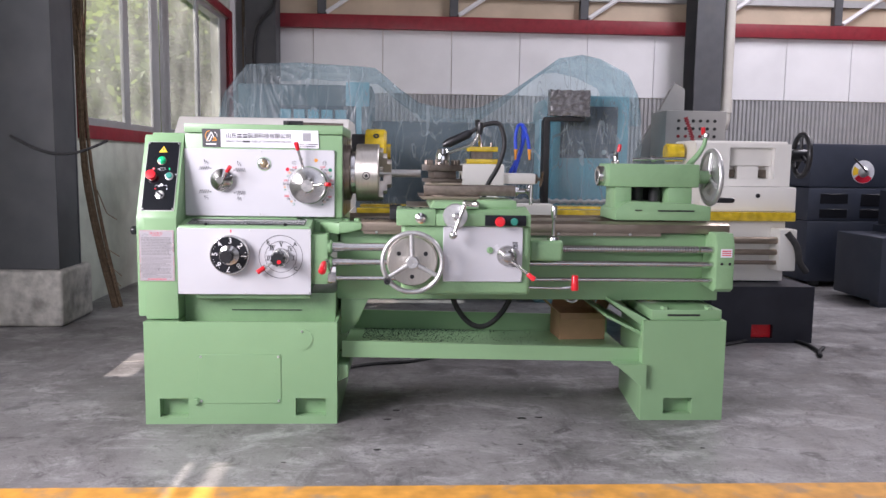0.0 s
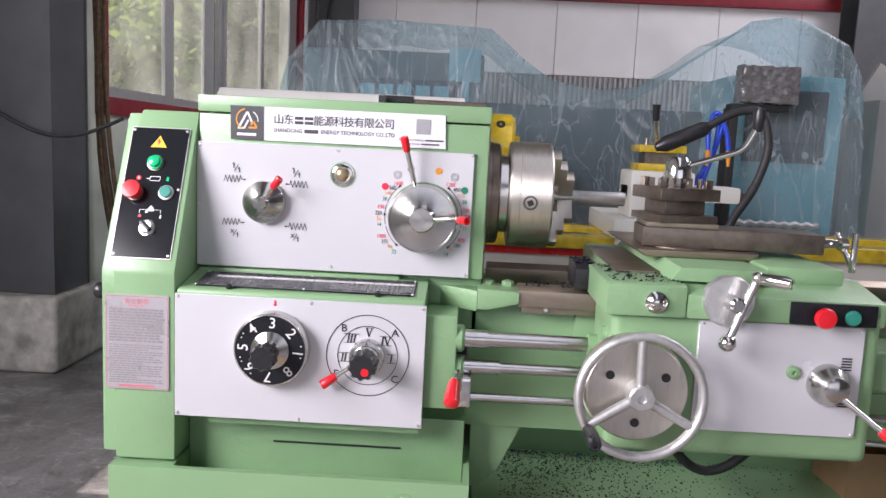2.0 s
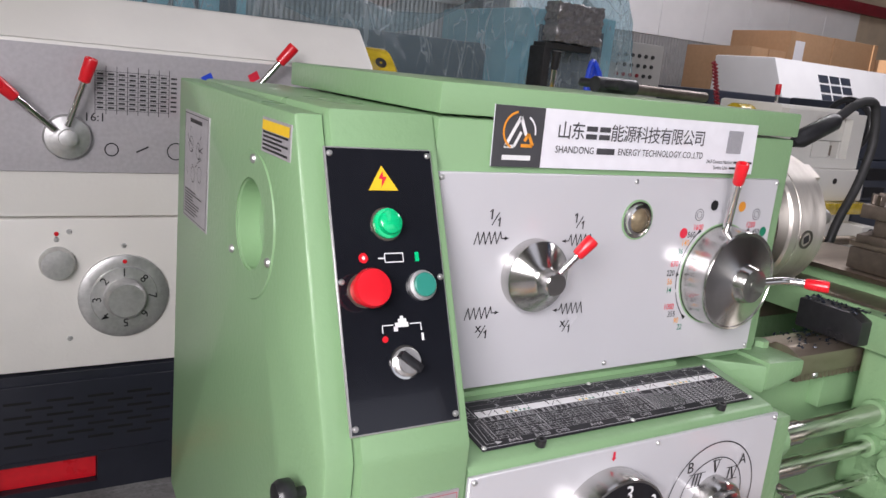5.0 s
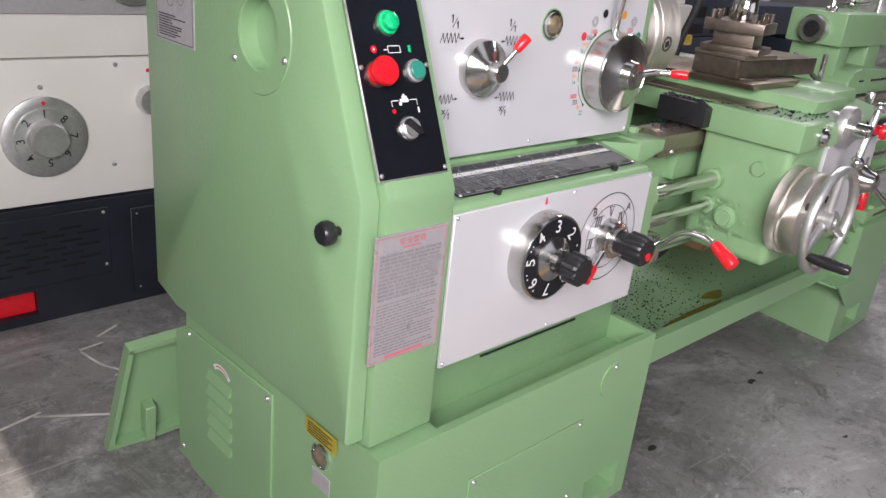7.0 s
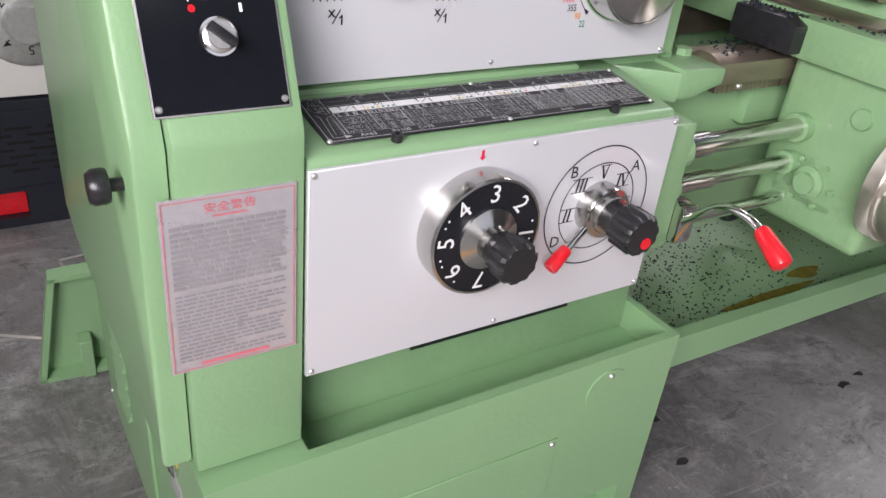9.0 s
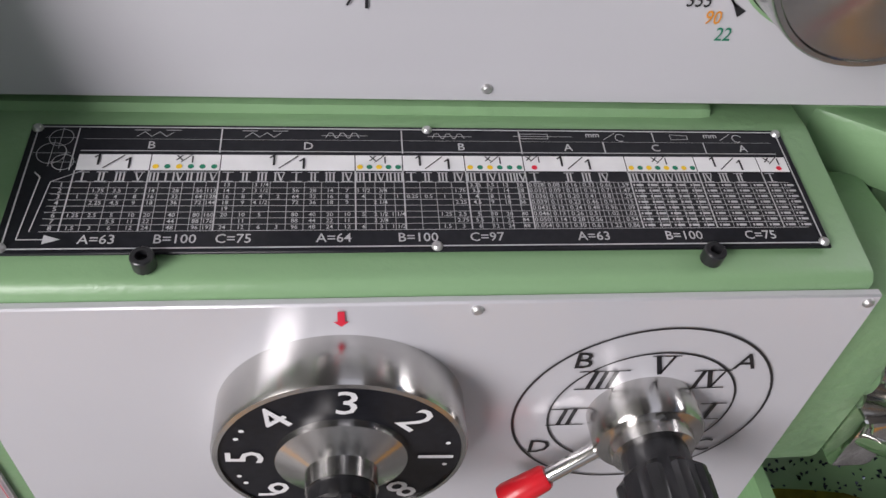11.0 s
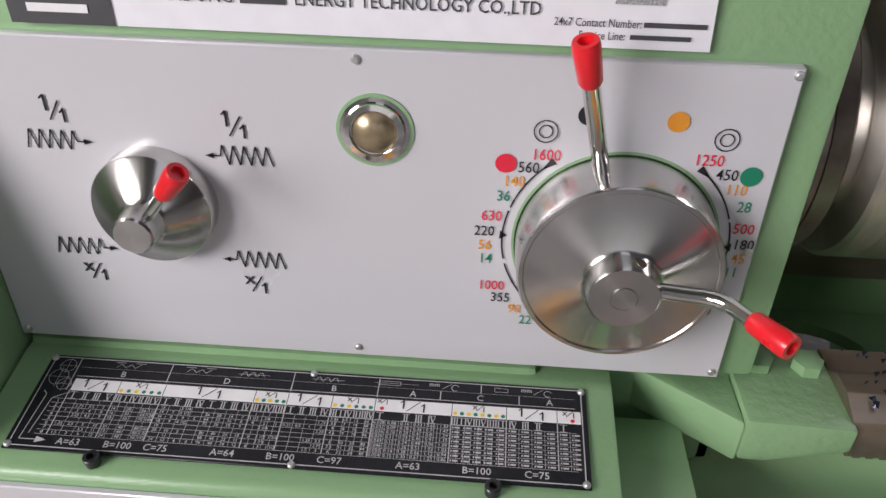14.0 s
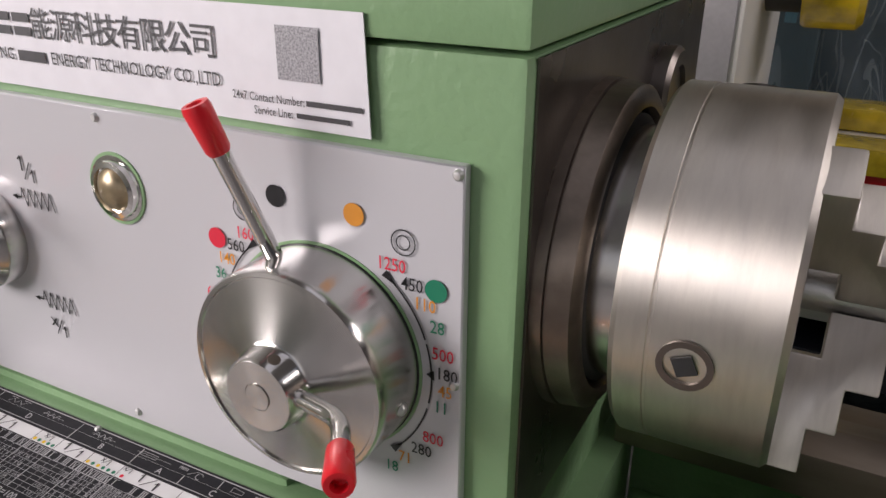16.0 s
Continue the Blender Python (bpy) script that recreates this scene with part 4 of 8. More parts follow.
for i in range(17):
    v, u = 0.684 - i * 0.0051, -0.007
    e = r.uniform(0.05, 0.110) if i % 3 == 2 else 0.110
    while u < e - 0.006:
        w = r.uniform(0.004, 0.014)
        pr.bar(u, v, min(u + w, e), v + 0.0022); u += w + 0.0018
pr.done("fine_print", material("grey_print", (0.27, 0.255, 0.265), 0.5), lab)
# yellow label and oil sight on the left side of the pedestal
b = bm_new()
box(b, -0.0075, -0.0055, 0.103, 0.192, 0.375, 0.407)
ylab = part("yellow_label", b, material("olive_yellow_foil", (0.52, 0.42, 0.05), 0.4, metal=0.3), ped, "olive yellow notice label")
pr = Print(Matrix(((0, 0, -1, -0.0078), (-1, 0, 0, 0.192), (0, 1, 0, 0.375), (0, 0, 0, 1))))
for i in range(5):
    pr.bar(0.006, 0.004 + i * 0.0052, 0.079 - 0.012 * (i % 2), 0.0065 + i * 0.0052)
pr.done("print_lines", PRINT_BLACK, ylab)
b = turn(bm_new(), [(0.025, 0), (0.025, 0.006), (0.019, 0.009), (0.018, 0.005)], (0.0, 0.152, 0.344), (-1, 0, 0), 8)
ring8 = part("sight_nut", b, CHROME, ped, "chrome nut round the oil sight")
b = turn(bm_new(), [(0.0185, 0.003), (0.012, 0.007), (0, 0.008)], (0.0, 0.152, 0.344), (-1, 0, 0), 24)
part("oil_sight", b, BRASS_GLASS, ring8, "round oil sight glass")
b = bm_new()
box(b, -0.002, 0.0, 0.124, 0.176, 0.274, 0.308)
part("small_label", b, GREY_LABEL, ped)

# headstock
b = bm_new()
box(b, 0.135, 0.785, 0.168, 0.66, 0.84, 1.186, 0.006)
head = part("headstock", b, GREEN, lathe, "green headstock casting")
b = bm_new()
box(b, 0.133, 0.787, 0.165, 0.663, 1.189, 1.226, 0.004)
part("headstock_lid", b, GREEN, head, "green lid on the headstock")
b = bm_new()
box(b, 0.60, 0.785, 0.19, 0.62, 0.70, 0.84, 0.01)
box(b, 0.135, 0.60, 0.16, 0.60, 0.45, 0.84, 0.01)
part("headstock_base", b, GREEN_CAST, head)
b = bm_new()
box(b, 0.134, 0.753, 0.159, 0.1675, 0.844, 1.1235, 0.0012, seg=1)
hp = part("speed_panel", b, PANEL, head, "white panel with speed and thread selectors")
for x, z in ((0.141, 1.117), (0.450, 1.116), (0.749, 1.118), (0.141, 0.851), (0.441, 0.854), (0.746, 0.851), (0.748, 0.976), (0.139, 0.984)):
    screw(hp, (x, 0.159, z), size=0.62)
front = facing_front(0.159)


def springs(pr):
    """Thread symbols: zigzag with an arrow and a ratio."""
    for cx, cz, flip, lab in ((0.219, 1.043, 1, "1"), (0.360, 1.037, -1, "1"), (0.217, 0.946, 1, "X"), (0.360, 0.942, -1, "X")):
        pts = [(cx + (-0.024 + i * 0.0042) * flip, cz + (0.008 if i % 2 else -0.008)) for i in range(10)]
        pr.line(pts + [(cx + 0.016 * flip, cz - 0.001), (cx + 0.024 * flip, cz - 0.001)], 0.0013)
        pr.poly([(cx + 0.021 * flip, cz - 0.0035), (cx + 0.028 * flip, cz - 0.001), (cx + 0.021 * flip, cz + 0.0015)])
        dz = 0.025 if lab == "1" else -0.024
        dx = 0.004 if flip > 0 else -0.002
        pr.text("x" if lab == "X" else lab, cx - 0.0055 + dx, cz + dz + 0.004, 0.0185)
        pr.text("1", cx + 0.0068 + dx, cz + dz - 0.0055, 0.0165)
        pr.line([(cx + 0.0037 + dx, cz + dz - 0.0030), (cx + 0.0068 + dx, cz + dz - 0.0003)], 0.0014)
        if lab == "1":
            pr.line([(cx - 0.0090 + dx, cz + dz + 0.0078), (cx - 0.0057 + dx, cz + dz + 0.0108)], 0.0014)
        pr.line([(cx - 0.0045 + dx, cz + dz - 0.009), (cx + 0.0050 + dx, cz + dz + 0.007)], 0.0013)


pr = Print(front)
springs(pr)
DX, DZ = 0.6455, 0.9765           # speed dial
LEFT = [("1600", "560", "140", "36"), ("630", "220", "56", "14"), ("1000", "355", "90", "22")]
RIGHT = [("1250", "450", "110", "28"), ("500", "180", "45", "11"), ("800", "280", "71", "18")]
inks = {0: [], 1: [], 2: [], 3: []}
SPOT = {0: ((0.587, 1.050), (0.575, 1.039), (0.565, 1.027), (0.558, 1.014)), 1: ((0.550, 0.996), (0.545, 0.982), (0.546, 0.969), (0.547, 0.956)), 2: ((0.553, 0.930), (0.561, 0.918), (0.573, 0.907), (0.583, 0.896)),
        3: ((0.703, 1.052), (0.718, 1.041), (0.727, 1.029), (0.736, 1.015)), 4: ((0.740, 0.996), (0.743, 0.982), (0.742, 0.969), (0.739, 0.956)), 5: ((0.733, 0.929), (0.724, 0.917), (0.711, 0.906), (0.700, 0.895))}
for rows, sgn, ang in ((LEFT, -1, (146, 178, 211)), (RIGHT, 1, (34, 2, -31))):
    for four, a in zip(rows, ang):
        for i, word in enumerate(four):
            x, z = SPOT[(0 if sgn < 0 else 3) + ang.index(a)][i]
            inks[i].append((word, x, z))
        t0, t1 = (a - 15, a + 15)
        pr.arc(DX, DZ, 0.0865, 0.0013, t0, t1, 12)
        e = {146: 131, 178: 178, 211: 226, 34: 49, 2: 2, -31: -46}[a]
        t = radians(e)
        w = Vector((math.cos(t), math.sin(t)))
        q = Vector((-w.y, w.x))
        c = Vector((DX, DZ)) + w * 0.0865
        pr.poly([tuple(c + q * 0.006 + w * 0.003), tuple(c - q * 0.006), tuple(c + q * 0.006 - w * 0.003)] if e in (226, 49) else ([tuple(c - q * 0.006 + w * 0.003), tuple(c + q * 0.006), tuple(c - q * 0.006 - w * 0.003)] if e in (131, -46) else [tuple(c - w * 0.004), tuple(c + w * 0.002 + q * 0.004), tuple(c + w * 0.002 - q * 0.004)]))
for w, x, z in inks[1]:
    pr.text(w, x, z, 0.0128, squeeze=0.84)
for x, z in ((0.585, 1.069), (0.712, 1.069)):
    pr.arc(x, z, 0.0085, 0.0009, seg=24); pr.arc(x, z, 0.0048, 0.0009, seg=20)
pr.disc(0.614, 1.083, 0.0078)
pr.done("black_print", PRINT_BLACK, hp)
for k, mat, nm in ((0, PRINT_RED, "red_print"), (2, ORANGE, "orange_print"), (3, PRINT_GREEN, "green_print")):
    pr = Print(front)
    for w, x, z in inks[k]:
        pr.text(w, x, z, 0.0128, squeeze=0.84)
    if k == 0:
        pr.disc(0.558, 1.042, 0.0078)
    elif k == 2:
        pr.disc(0.676, 1.081, 0.0078)
    else:
        pr.disc(0.735, 1.041, 0.0078)
    pr.done(nm, mat, hp)

# thread selector dial with its short lever
b = turn(bm_new(), [(0.0470, 0), (0.0470, 0.0165), (0.0462, 0.0180), (0.0195, 0.0315), (0.0180, 0.0325), (0.0165, 0.034), (0.0155, 0.0525), (0.0140, 0.054), (0, 0.054)], (0.289, 0.159, 0.994), (0, -1, 0), 48)
dial = part("thread_dial", b, TURNED, head, "conical polished steel selector dial")
b = bm_new()
p0, p1 = Vector((0.297, 0.116, 1.003)), Vector((0.321, 0.107, 1.034))
rod(b, p0, p1, 0.0046)
lev = part("lever", b, CHROME, dial)
b = bm_new()
d = (p1 - p0).normalized()
turn(b, [(0.0065, 0), (0.0078, 0.003), (0.0092, 0.026), (0.0082, 0.029), (0.005, 0.029), (0.0042, 0.025), (0, 0.025)], p1 - d * 0.006, d, 20)
part("grip", b, RED, lev, "red plastic lever grip")
# oil sight
b = turn(bm_new(), [(0.026, 0), (0.026, 0.0015), (0.023, 0.002), (0.022, 0.006), (0.018, 0.007), (0.0175, 0.004)], (0.462, 0.159, 1.063), (0, -1, 0), 36)
sight = part("sight_ring", b, CHROME, head, "chrome oil sight ring")
b = turn(bm_new(), [(0.0178, 0.003), (0.014, 0.007), (0.008, 0.010), (0, 0.011)], (0.462, 0.159, 1.063), (0, -1, 0), 28)
part("sight_glass", b, BRASS_GLASS, sight, "amber oil sight glass")
b = turn(bm_new(), [(0.0285, 0), (0.0285, 0.0012), (0.024, 0.0012)], (0.462, 0.159, 1.063), (0, -1, 0), 36)
part("sight_rim", b, GREEN, sight)
# big speed dial with two levers
b = turn(bm_new(), [(0.0765, 0), (0.0755, 0.036), (0.0755, 0.038), (0.0752, 0.043), (0.0738, 0.0452), (0.0710, 0.0455), (0.0700, 0.0442), (0.0695, 0.0442), (0.031, 0.0535), (0.0285, 0.0545), (0.0275, 0.056), (0.0262, 0.0685), (0.0245, 0.0705), (0.0100, 0.0705), (0.0098, 0.0698), (0.0092, 0.0698), (0.0090, 0.0712), (0, 0.0712)], (DX, 0.159, DZ), (0, -1, 0), 80)
big = part("speed_dial", b, TURNED, head, "large conical polished steel speed dial")
b = turn(bm_new(), [(0.0792, 0.0), (0.0792, 0.0008), (0.0765, 0.0008)], (DX, 0.159, DZ), (0, -1, 0), 64)
part("dial_rim", b, GREEN, big)
# solid black ring that paints the shade in the dial's gap
b = turn(bm_new(), [(0.0772, 0.0), (0.0772, 0.0018), (0.0763, 0.0018)], (DX, 0.159, DZ), (0, -1, 0), 64)
part("dial_gap", b, BLACK, big, "black ring put in for the shaded gap round the dial")
t = radians(-12)
screw(big, (DX + 0.0760 * math.cos(t), 0.139, DZ + 0.0760 * math.sin(t)), (math.cos(t), 0, math.sin(t)), 0.8)
for t in (radians(70), radians(250)):
    b = turn(bm_new(), [(0.0042, 0.0), (0.0042, 0.0006), (0.0028, 0.0006), (0, 0.0002)], (DX + 0.0269 * math.cos(t), 0.0965, DZ + 0.0269 * math.sin(t)), (math.cos(t), -0.1, math.sin(t)), 12)
    part("set_screw", b, DARK_STEEL, big)


def red_grip(p0, p1, parent, r=0.0092, L=0.033, back=0.005):
    d = (p1 - p0).normalized()
    b = turn(bm_new(), [(r * 0.72, 0), (r * 0.88, 0.003), (r, L * 0.9), (r * 0.9, L), (r * 0.55, L), (r * 0.45, L - 0.006), (0, L - 0.006)], p1 - d * back, d, 22)
    part("grip", b, RED, parent, "red plastic lever grip")


p0, p1 = Vector((0.6265, 0.141, 1.043)), Vector((0.606, 0.118, 1.126))
b = rod(bm_new(), p0, p1, 0.0060)
turn(b, [(0.0085, 0), (0.0085, 0.004), (0.0062, 0.006)], p0, p1 - p0, 16)
lev = part("lever", b, CHROME, big)
red_grip(p0, p1, lev)
p0, p1 = Vector((0.711, 0.086, 0.983)), Vector((0.730, 0.057, 0.984))
b = tube(bm_new(), bend([(0.662, 0.100, 0.978), tuple(p0), tuple(p1)], 0.014, 6), 0.0058, 14)
lev = part("lever", b, CHROME, big)
red_grip(p0, p1, lev, back=0.008)
# maker's sticker: a dark emblem field and a white field with bars for the writing
b = bm_new()
prism(b, [(0.209, 1.131), (0.688, 1.130), (0.685, 1.2035), (0.207, 1.205)], "xz", 0.1625, 0.1635)
stk = part("sticker", b, STICKER, head, "white maker's sticker with a black emblem field")
f2 = facing_front(0.1625)
pr = Print(f2)
pr.poly([(0.209, 1.131), (0.283, 1.131), (0.282, 1.2047), (0.207, 1.205)])
# the maker's own name stays plain shapes; the common words round it are lettered
name_z = 1.1775
for i, ch in enumerate("山东"):
    pr.text(ch, 0.3155 + i * 0.0224, name_z, 0.0238)
for i in range(2):
    u = 0.3515 + i * 0.0224
    pr.bar(u, name_z + 0.0020, u + 0.0185, name_z + 0.0085); pr.bar(u, name_z - 0.0080, u + 0.0185, name_z - 0.0015)
for i, ch in enumerate("能源科技有限公司"):
    pr.text(ch, 0.4051 + i * 0.0224, name_z, 0.0238)
for body, u0, u1 in (("SHANDONG", 0.3045, 0.3680), ("ENERGY TECHNOLOGY CO.,LTD", 0.4105, 0.5740)):
    xs = [v[0] for v in letters(body)[0]]
    pr.text(body, (u0 + u1) / 2, 1.1545, 0.0128, squeeze=(u1 - u0) / (max(xs) - min(xs)) / 0.0128)
pr.bar(0.3730, 1.1505, 0.4040, 1.1585)
pr.text("24x7 Contact Number:", 0.612, 1.1470, 0.0078, squeeze=0.78); pr.bar(0.6420, 1.1452, 0.6830, 1.1486)
pr.text("Service Line:", 0.6155, 1.1385, 0.0078, squeeze=0.78); pr.bar(0.6340, 1.1368, 0.6740, 1.1400)
fp_ = Print(f2)
fp_.bar(0.6215, 1.1600, 0.6535, 1.1930)
fp_.done("grey_field", material("grey_print_field", (0.33, 0.33, 0.35), 0.45, grain=700, vary=0.5), stk, "plain grey printed square")
pr.done("dark_print", material("faded_black_print", (0.06, 0.06, 0.065), 0.45), stk)
pr = Print(f2 @ Matrix.Translation((0, 0, 0.0008)))
pr.line([(0.2265, 1.1560), (0.2455, 1.1920), (0.2560, 1.1700)], 0.0046); pr.line([(0.2245, 1.1560), (0.2390, 1.1560), (0.2480, 1.1740)], 0.0040)
pr.bar(0.223, 1.1395, 0.266, 1.1455)
pr.arc(0.2480, 1.1730, 0.0215, 0.0022, -5, 62, 10)
pr.done("emblem_light", PRINT_WHITE, stk)
pr = Print(f2 @ Matrix.Translation((0, 0, 0.0012)))
pr.arc(0.2440, 1.1755, 0.0225, 0.0028, 100, 245, 18); pr.line([(0.2490, 1.1575), (0.2670, 1.1575), (0.2590, 1.1720), (0.2540, 1.1630)], 0.0042)
pr.done("emblem_orange", ORANGE, stk)

# spindle nose and chuck
b = turn(bm_new(), [(0.122, 0), (0.122, 0.009), (0.1195, 0.0095), (0.1195, 0.0105), (0.121, 0.011), (0.119, 0.026), (0.113, 0.030), (0.104, 0.030), (0.100, 0.020), (0.072, 0.020)], (0.786, CY, CZ), (1, 0, 0), 56)
part("spindle_flange", b, DARK_STEEL, head, "dark steel spindle flange")
b = bm_new()
box(b, 0.7852, 0.7870, 0.180, 0.655, 0.846, 1.184)
part("end_face", b, END_STEEL, head, "bare machined end face of the headstock")
b = turn(bm_new(), [(0.046, 0), (0.046, 0.012), (0.042, 0.016), (0.030, 0.016), (0.028, 0.012), (0, 0.012)], (0.787, 0.485, 1.105), (1, 0, 0), 36)
part("bearing_cap", b, END_STEEL, head, "small round steel bearing cap")
b = turn(bm_new(), [(0.092, 0), (0.092, 0.036), (0.088, 0.040), (0, 0.040)], (0.798, CY, CZ), (1, 0, 0), 48)
part("spindle_nose", b, STEEL, head)
# black ring added to paint the dark gap between flange and chuck
b = turn(bm_new(), [(0.099, 0), (0.099, 0.006), (0.0925, 0.008)], (0.8065, CY, CZ), (1, 0, 0), 48)
part("oil_slinger", b, RUBBER, head, "black ring added for the shaded gap behind the chuck")
chuck = None
b = turn(bm_new(), [(0.05, 0), (0.121, 0.0), (0.125, 0.004), (0.125, 0.022), (0.1238, 0.0226), (0.1238, 0.0242), (0.125, 0.0248), (0.125, 0.094), (0.121, 0.098), (0.035, 0.098), (0.034, 0.085)], (0.838, CY, CZ), (1, 0, 0), 72)
chuck = part("chuck", b, CHUCK_STEEL, lathe, "three-jaw steel lathe chuck")
for k in range(3):
    a = radians(35 + 120 * k)
    R = Matrix.Translation((0.936, CY, CZ)) @ Matrix.Rotation(a, 4, "X")
    b = bm_new()
    prism(b, [(-0.012, 0.045), (-0.012, 0.121), (0.018, 0.121), (0.018, 0.092), (0.035, 0.092), (0.035, 0.062), (0.054, 0.062), (0.054, 0.015), (0.018, 0.015), (0.018, 0.045)], "xz", -0.0175, 0.0175, 0.002, m=R)
    part("jaw", b, CHUCK_STEEL, chuck, "stepped steel chuck jaw")
    a2 = a + radians(60)
    w = Vector((0, -math.sin(a2), math.cos(a2)))
    b = turn(bm_new(), [(0.0165, 0), (0.0165, 0.0022), (0.0125, 0.0022), (0.0115, -0.006), (0.006, -0.012), (0, -0.012)], Vector((0.884, CY, CZ)) + w * 0.1242, w, 24)
    part("key_socket", b, END_STEEL, chuck, "chuck key socket")
    b = bm_new()
    box(b, -0.0062, 0.0062, -0.0062, 0.0062, 0.1255, 0.1268, m=Matrix.Translation((0.884, CY, CZ)) @ Matrix.Rotation(a2, 4, "X") @ Matrix.Rotation(0.4, 4, "Z"))
    part("socket_square", b, RUBBER, chuck)
b = bm_new()
turn(b, [(0.0165, 0), (0.0165, 0.215), (0.015, 0.217), (0, 0.217)], (0.90, CY, CZ), (1, 0, 0), 28)
part("workpiece", b, ALU, chuck, "bright turned steel bar held in the jaws")

# feed gearbox with its dials and the threading chart
FY = 0.025
b = bm_new()
prism(b, [(FY + 0.006, 0.545), (FY + 0.006, 0.808), (FY + 0.012, 0.8125), (0.152, 0.832), (0.20, 0.832), (0.20, 0.545)], "yz", 0.136, 0.664, 0.004)
fbox = part("feed_gearbox", b, GREEN, lathe, "green feed gearbox with a white dial panel")
b = bm_new()
box(b, 0.1345, 0.6685, FY, FY + 0.0062, 0.535, 0.803, 0.0012, seg=1)
fp = part("feed_panel", b, PANEL, fbox, "white feed selector panel")
for x, z in ((0.141, 0.797), (0.425, 0.797), (0.661, 0.797), (0.141, 0.542), (0.403, 0.542), (0.661, 0.542)):
    screw(fp, (x, FY, z), size=0.62)
b = bm_new()
box(b, 0.20, 0.66, 0.05, 0.15, 0.515, 0.545)
box(b, 0.665, 0.735, 0.045, 0.17, 0.575, 0.78, 0.006)
part("gearbox_flange", b, GREEN_CAST, fbox)
ff = facing_front(FY)
NX, NZ = 0.348, 0.699
b = turn(bm_new(), [(0.078, 0), (0.078, 0.030), (0.0765, 0.033), (0.0735, 0.0335), (0.0735, 0.031), (0.041, 0.031)], (NX, FY, NZ), (0, -1, 0), 64)
nd = part("number_dial", b, TURNED, fbox, "polished dial with a black number ring")
b = turn(bm_new(), [(0.0733, 0.0312), (0.0733, 0.0318), (0.040, 0.0318)], (NX, FY, NZ), (0, -1, 0), 64)
part("number_ring", b, BLACK_PLATE, nd, "black number ring")
b = turn(bm_new(), [(0.041, 0.031), (0.040, 0.036), (0.026, 0.042), (0.022, 0.044), (0.0215, 0.056), (0, 0.056)], (NX, FY, NZ), (0, -1, 0), 48)
part("hub", b, TURNED, nd)


def star_knob(b, at, r, h, lobes=10):
    m = axis_frame(at, (0, -1, 0))
    k = lobes * 6
    def ringv(rr, z, lob):
        return [b.verts.new(m @ Vector(((rr + lob * (1 if (i % 6) in (1, 2, 3) else -0.2)) * math.cos(2 * math.pi * i / k), (rr + lob * (1 if (i % 6) in (1, 2, 3) else -0.2)) * math.sin(2 * math.pi * i / k), z))) for i in range(k)]
    rows = [ringv(r * 0.72, 0, 0.0), ringv(r * 0.74, h * 0.25, 0.0), ringv(r * 0.9, h * 0.36, r * 0.09), ringv(r * 0.9, h * 0.9, r * 0.09), ringv(r * 0.8, h, r * 0.05)]
    for a, c in zip(rows, rows[1:]):
        for i in range(k):
            b.faces.new((a[i], a[(i + 1) % k], c[(i + 1) % k], c[i]))
    b.faces.new(rows[0]); b.faces.new(rows[-1])
    return b


part("star_knob", star_knob(bm_new(), (NX, FY - 0.055, NZ), 0.028, 0.045), BLACK, nd, "ribbed black star knob")
pr = Print(ff @ Matrix.Translation((0, 0, 0.0315)))
for i, ch in enumerate("3 2 1 8 7 6 5 4".split()):
    a = 86 - 45 * i
    t = radians(a)
    pr.text(ch, NX + 0.0567 * math.cos(t), NZ + 0.0567 * math.sin(t), 0.032, a - 90)
for a in (150, 158, 196, 204, 232, -12, 10):
    t = radians(a)
    pr.disc(NX + 0.0655 * math.cos(t), NZ + 0.0655 * math.sin(t), 0.0016, 10)
pr.done("dial_print", PRINT_WHITE, nd)
pr = Print(ff)
pr.poly([(0.349, 0.7855), (0.3535, 0.790), (0.351, 0.790), (0.351, 0.7985), (0.347, 0.7985), (0.347, 0.790), (0.3445, 0.790)])
pr.done("red_arrow", PRINT_RED, fp)
LX, LZ = 0.548, 0.690
pr = Print(ff)
pr.arc(LX, LZ, 0.0875, 0.0018, seg=72); pr.arc(LX, LZ, 0.0635, 0.0015, seg=60)
for ch, a in (("A", 42), ("B", 132), ("C", -40), ("D", 214)):
    t = radians(a)
    pr.text(ch, LX + 0.0765 * math.cos(t), LZ + 0.0765 * math.sin(t), 0.023)


def roman(pr, word, u, v, h, slant=0.0):
    """Roman numeral with serif strokes."""
    w = h * 0.16
    widths = {"I": h * 0.34, "V": h * 0.74, "X": h * 0.74}
    u -= sum(widths[c] for c in word) / 2
    for c in word:
        k = widths[c]
        if c == "I":
            pr.line([(u + k / 2 - slant * h / 2, v - h / 2), (u + k / 2 + slant * h / 2, v + h / 2)], w)
        else:
            pr.line([(u + w / 2, v + h / 2), (u + k / 2, v - h / 2)], w); pr.line([(u + k / 2, v - h / 2), (u + k - w / 2, v + h / 2)], w * 0.6)
        u += k
    return pr


for word, a in (("V", 88), ("IV", 42), ("III", 134), ("II", 186), ("I", -5)):
    t = radians(a)
    n = len(word) * 0.0035
    roman(pr, word, LX + 0.0505 * math.cos(t), LZ + 0.0505 * math.sin(t), 0.019, 0.15)
    pr.bar(LX + 0.0505 * math.cos(t) - 0.006 - n, LZ + 0.0505 * math.sin(t) + 0.009, LX + 0.0505 * math.cos(t) + 0.006 + n, LZ + 0.0505 * math.sin(t) + 0.0101)
    if word != "V":
        pr.bar(LX + 0.0505 * math.cos(t) - 0.006 - n, LZ + 0.0505 * math.sin(t) - 0.0101, LX + 0.0505 * math.cos(t) + 0.006 + n, LZ + 0.0505 * math.sin(t) - 0.009)
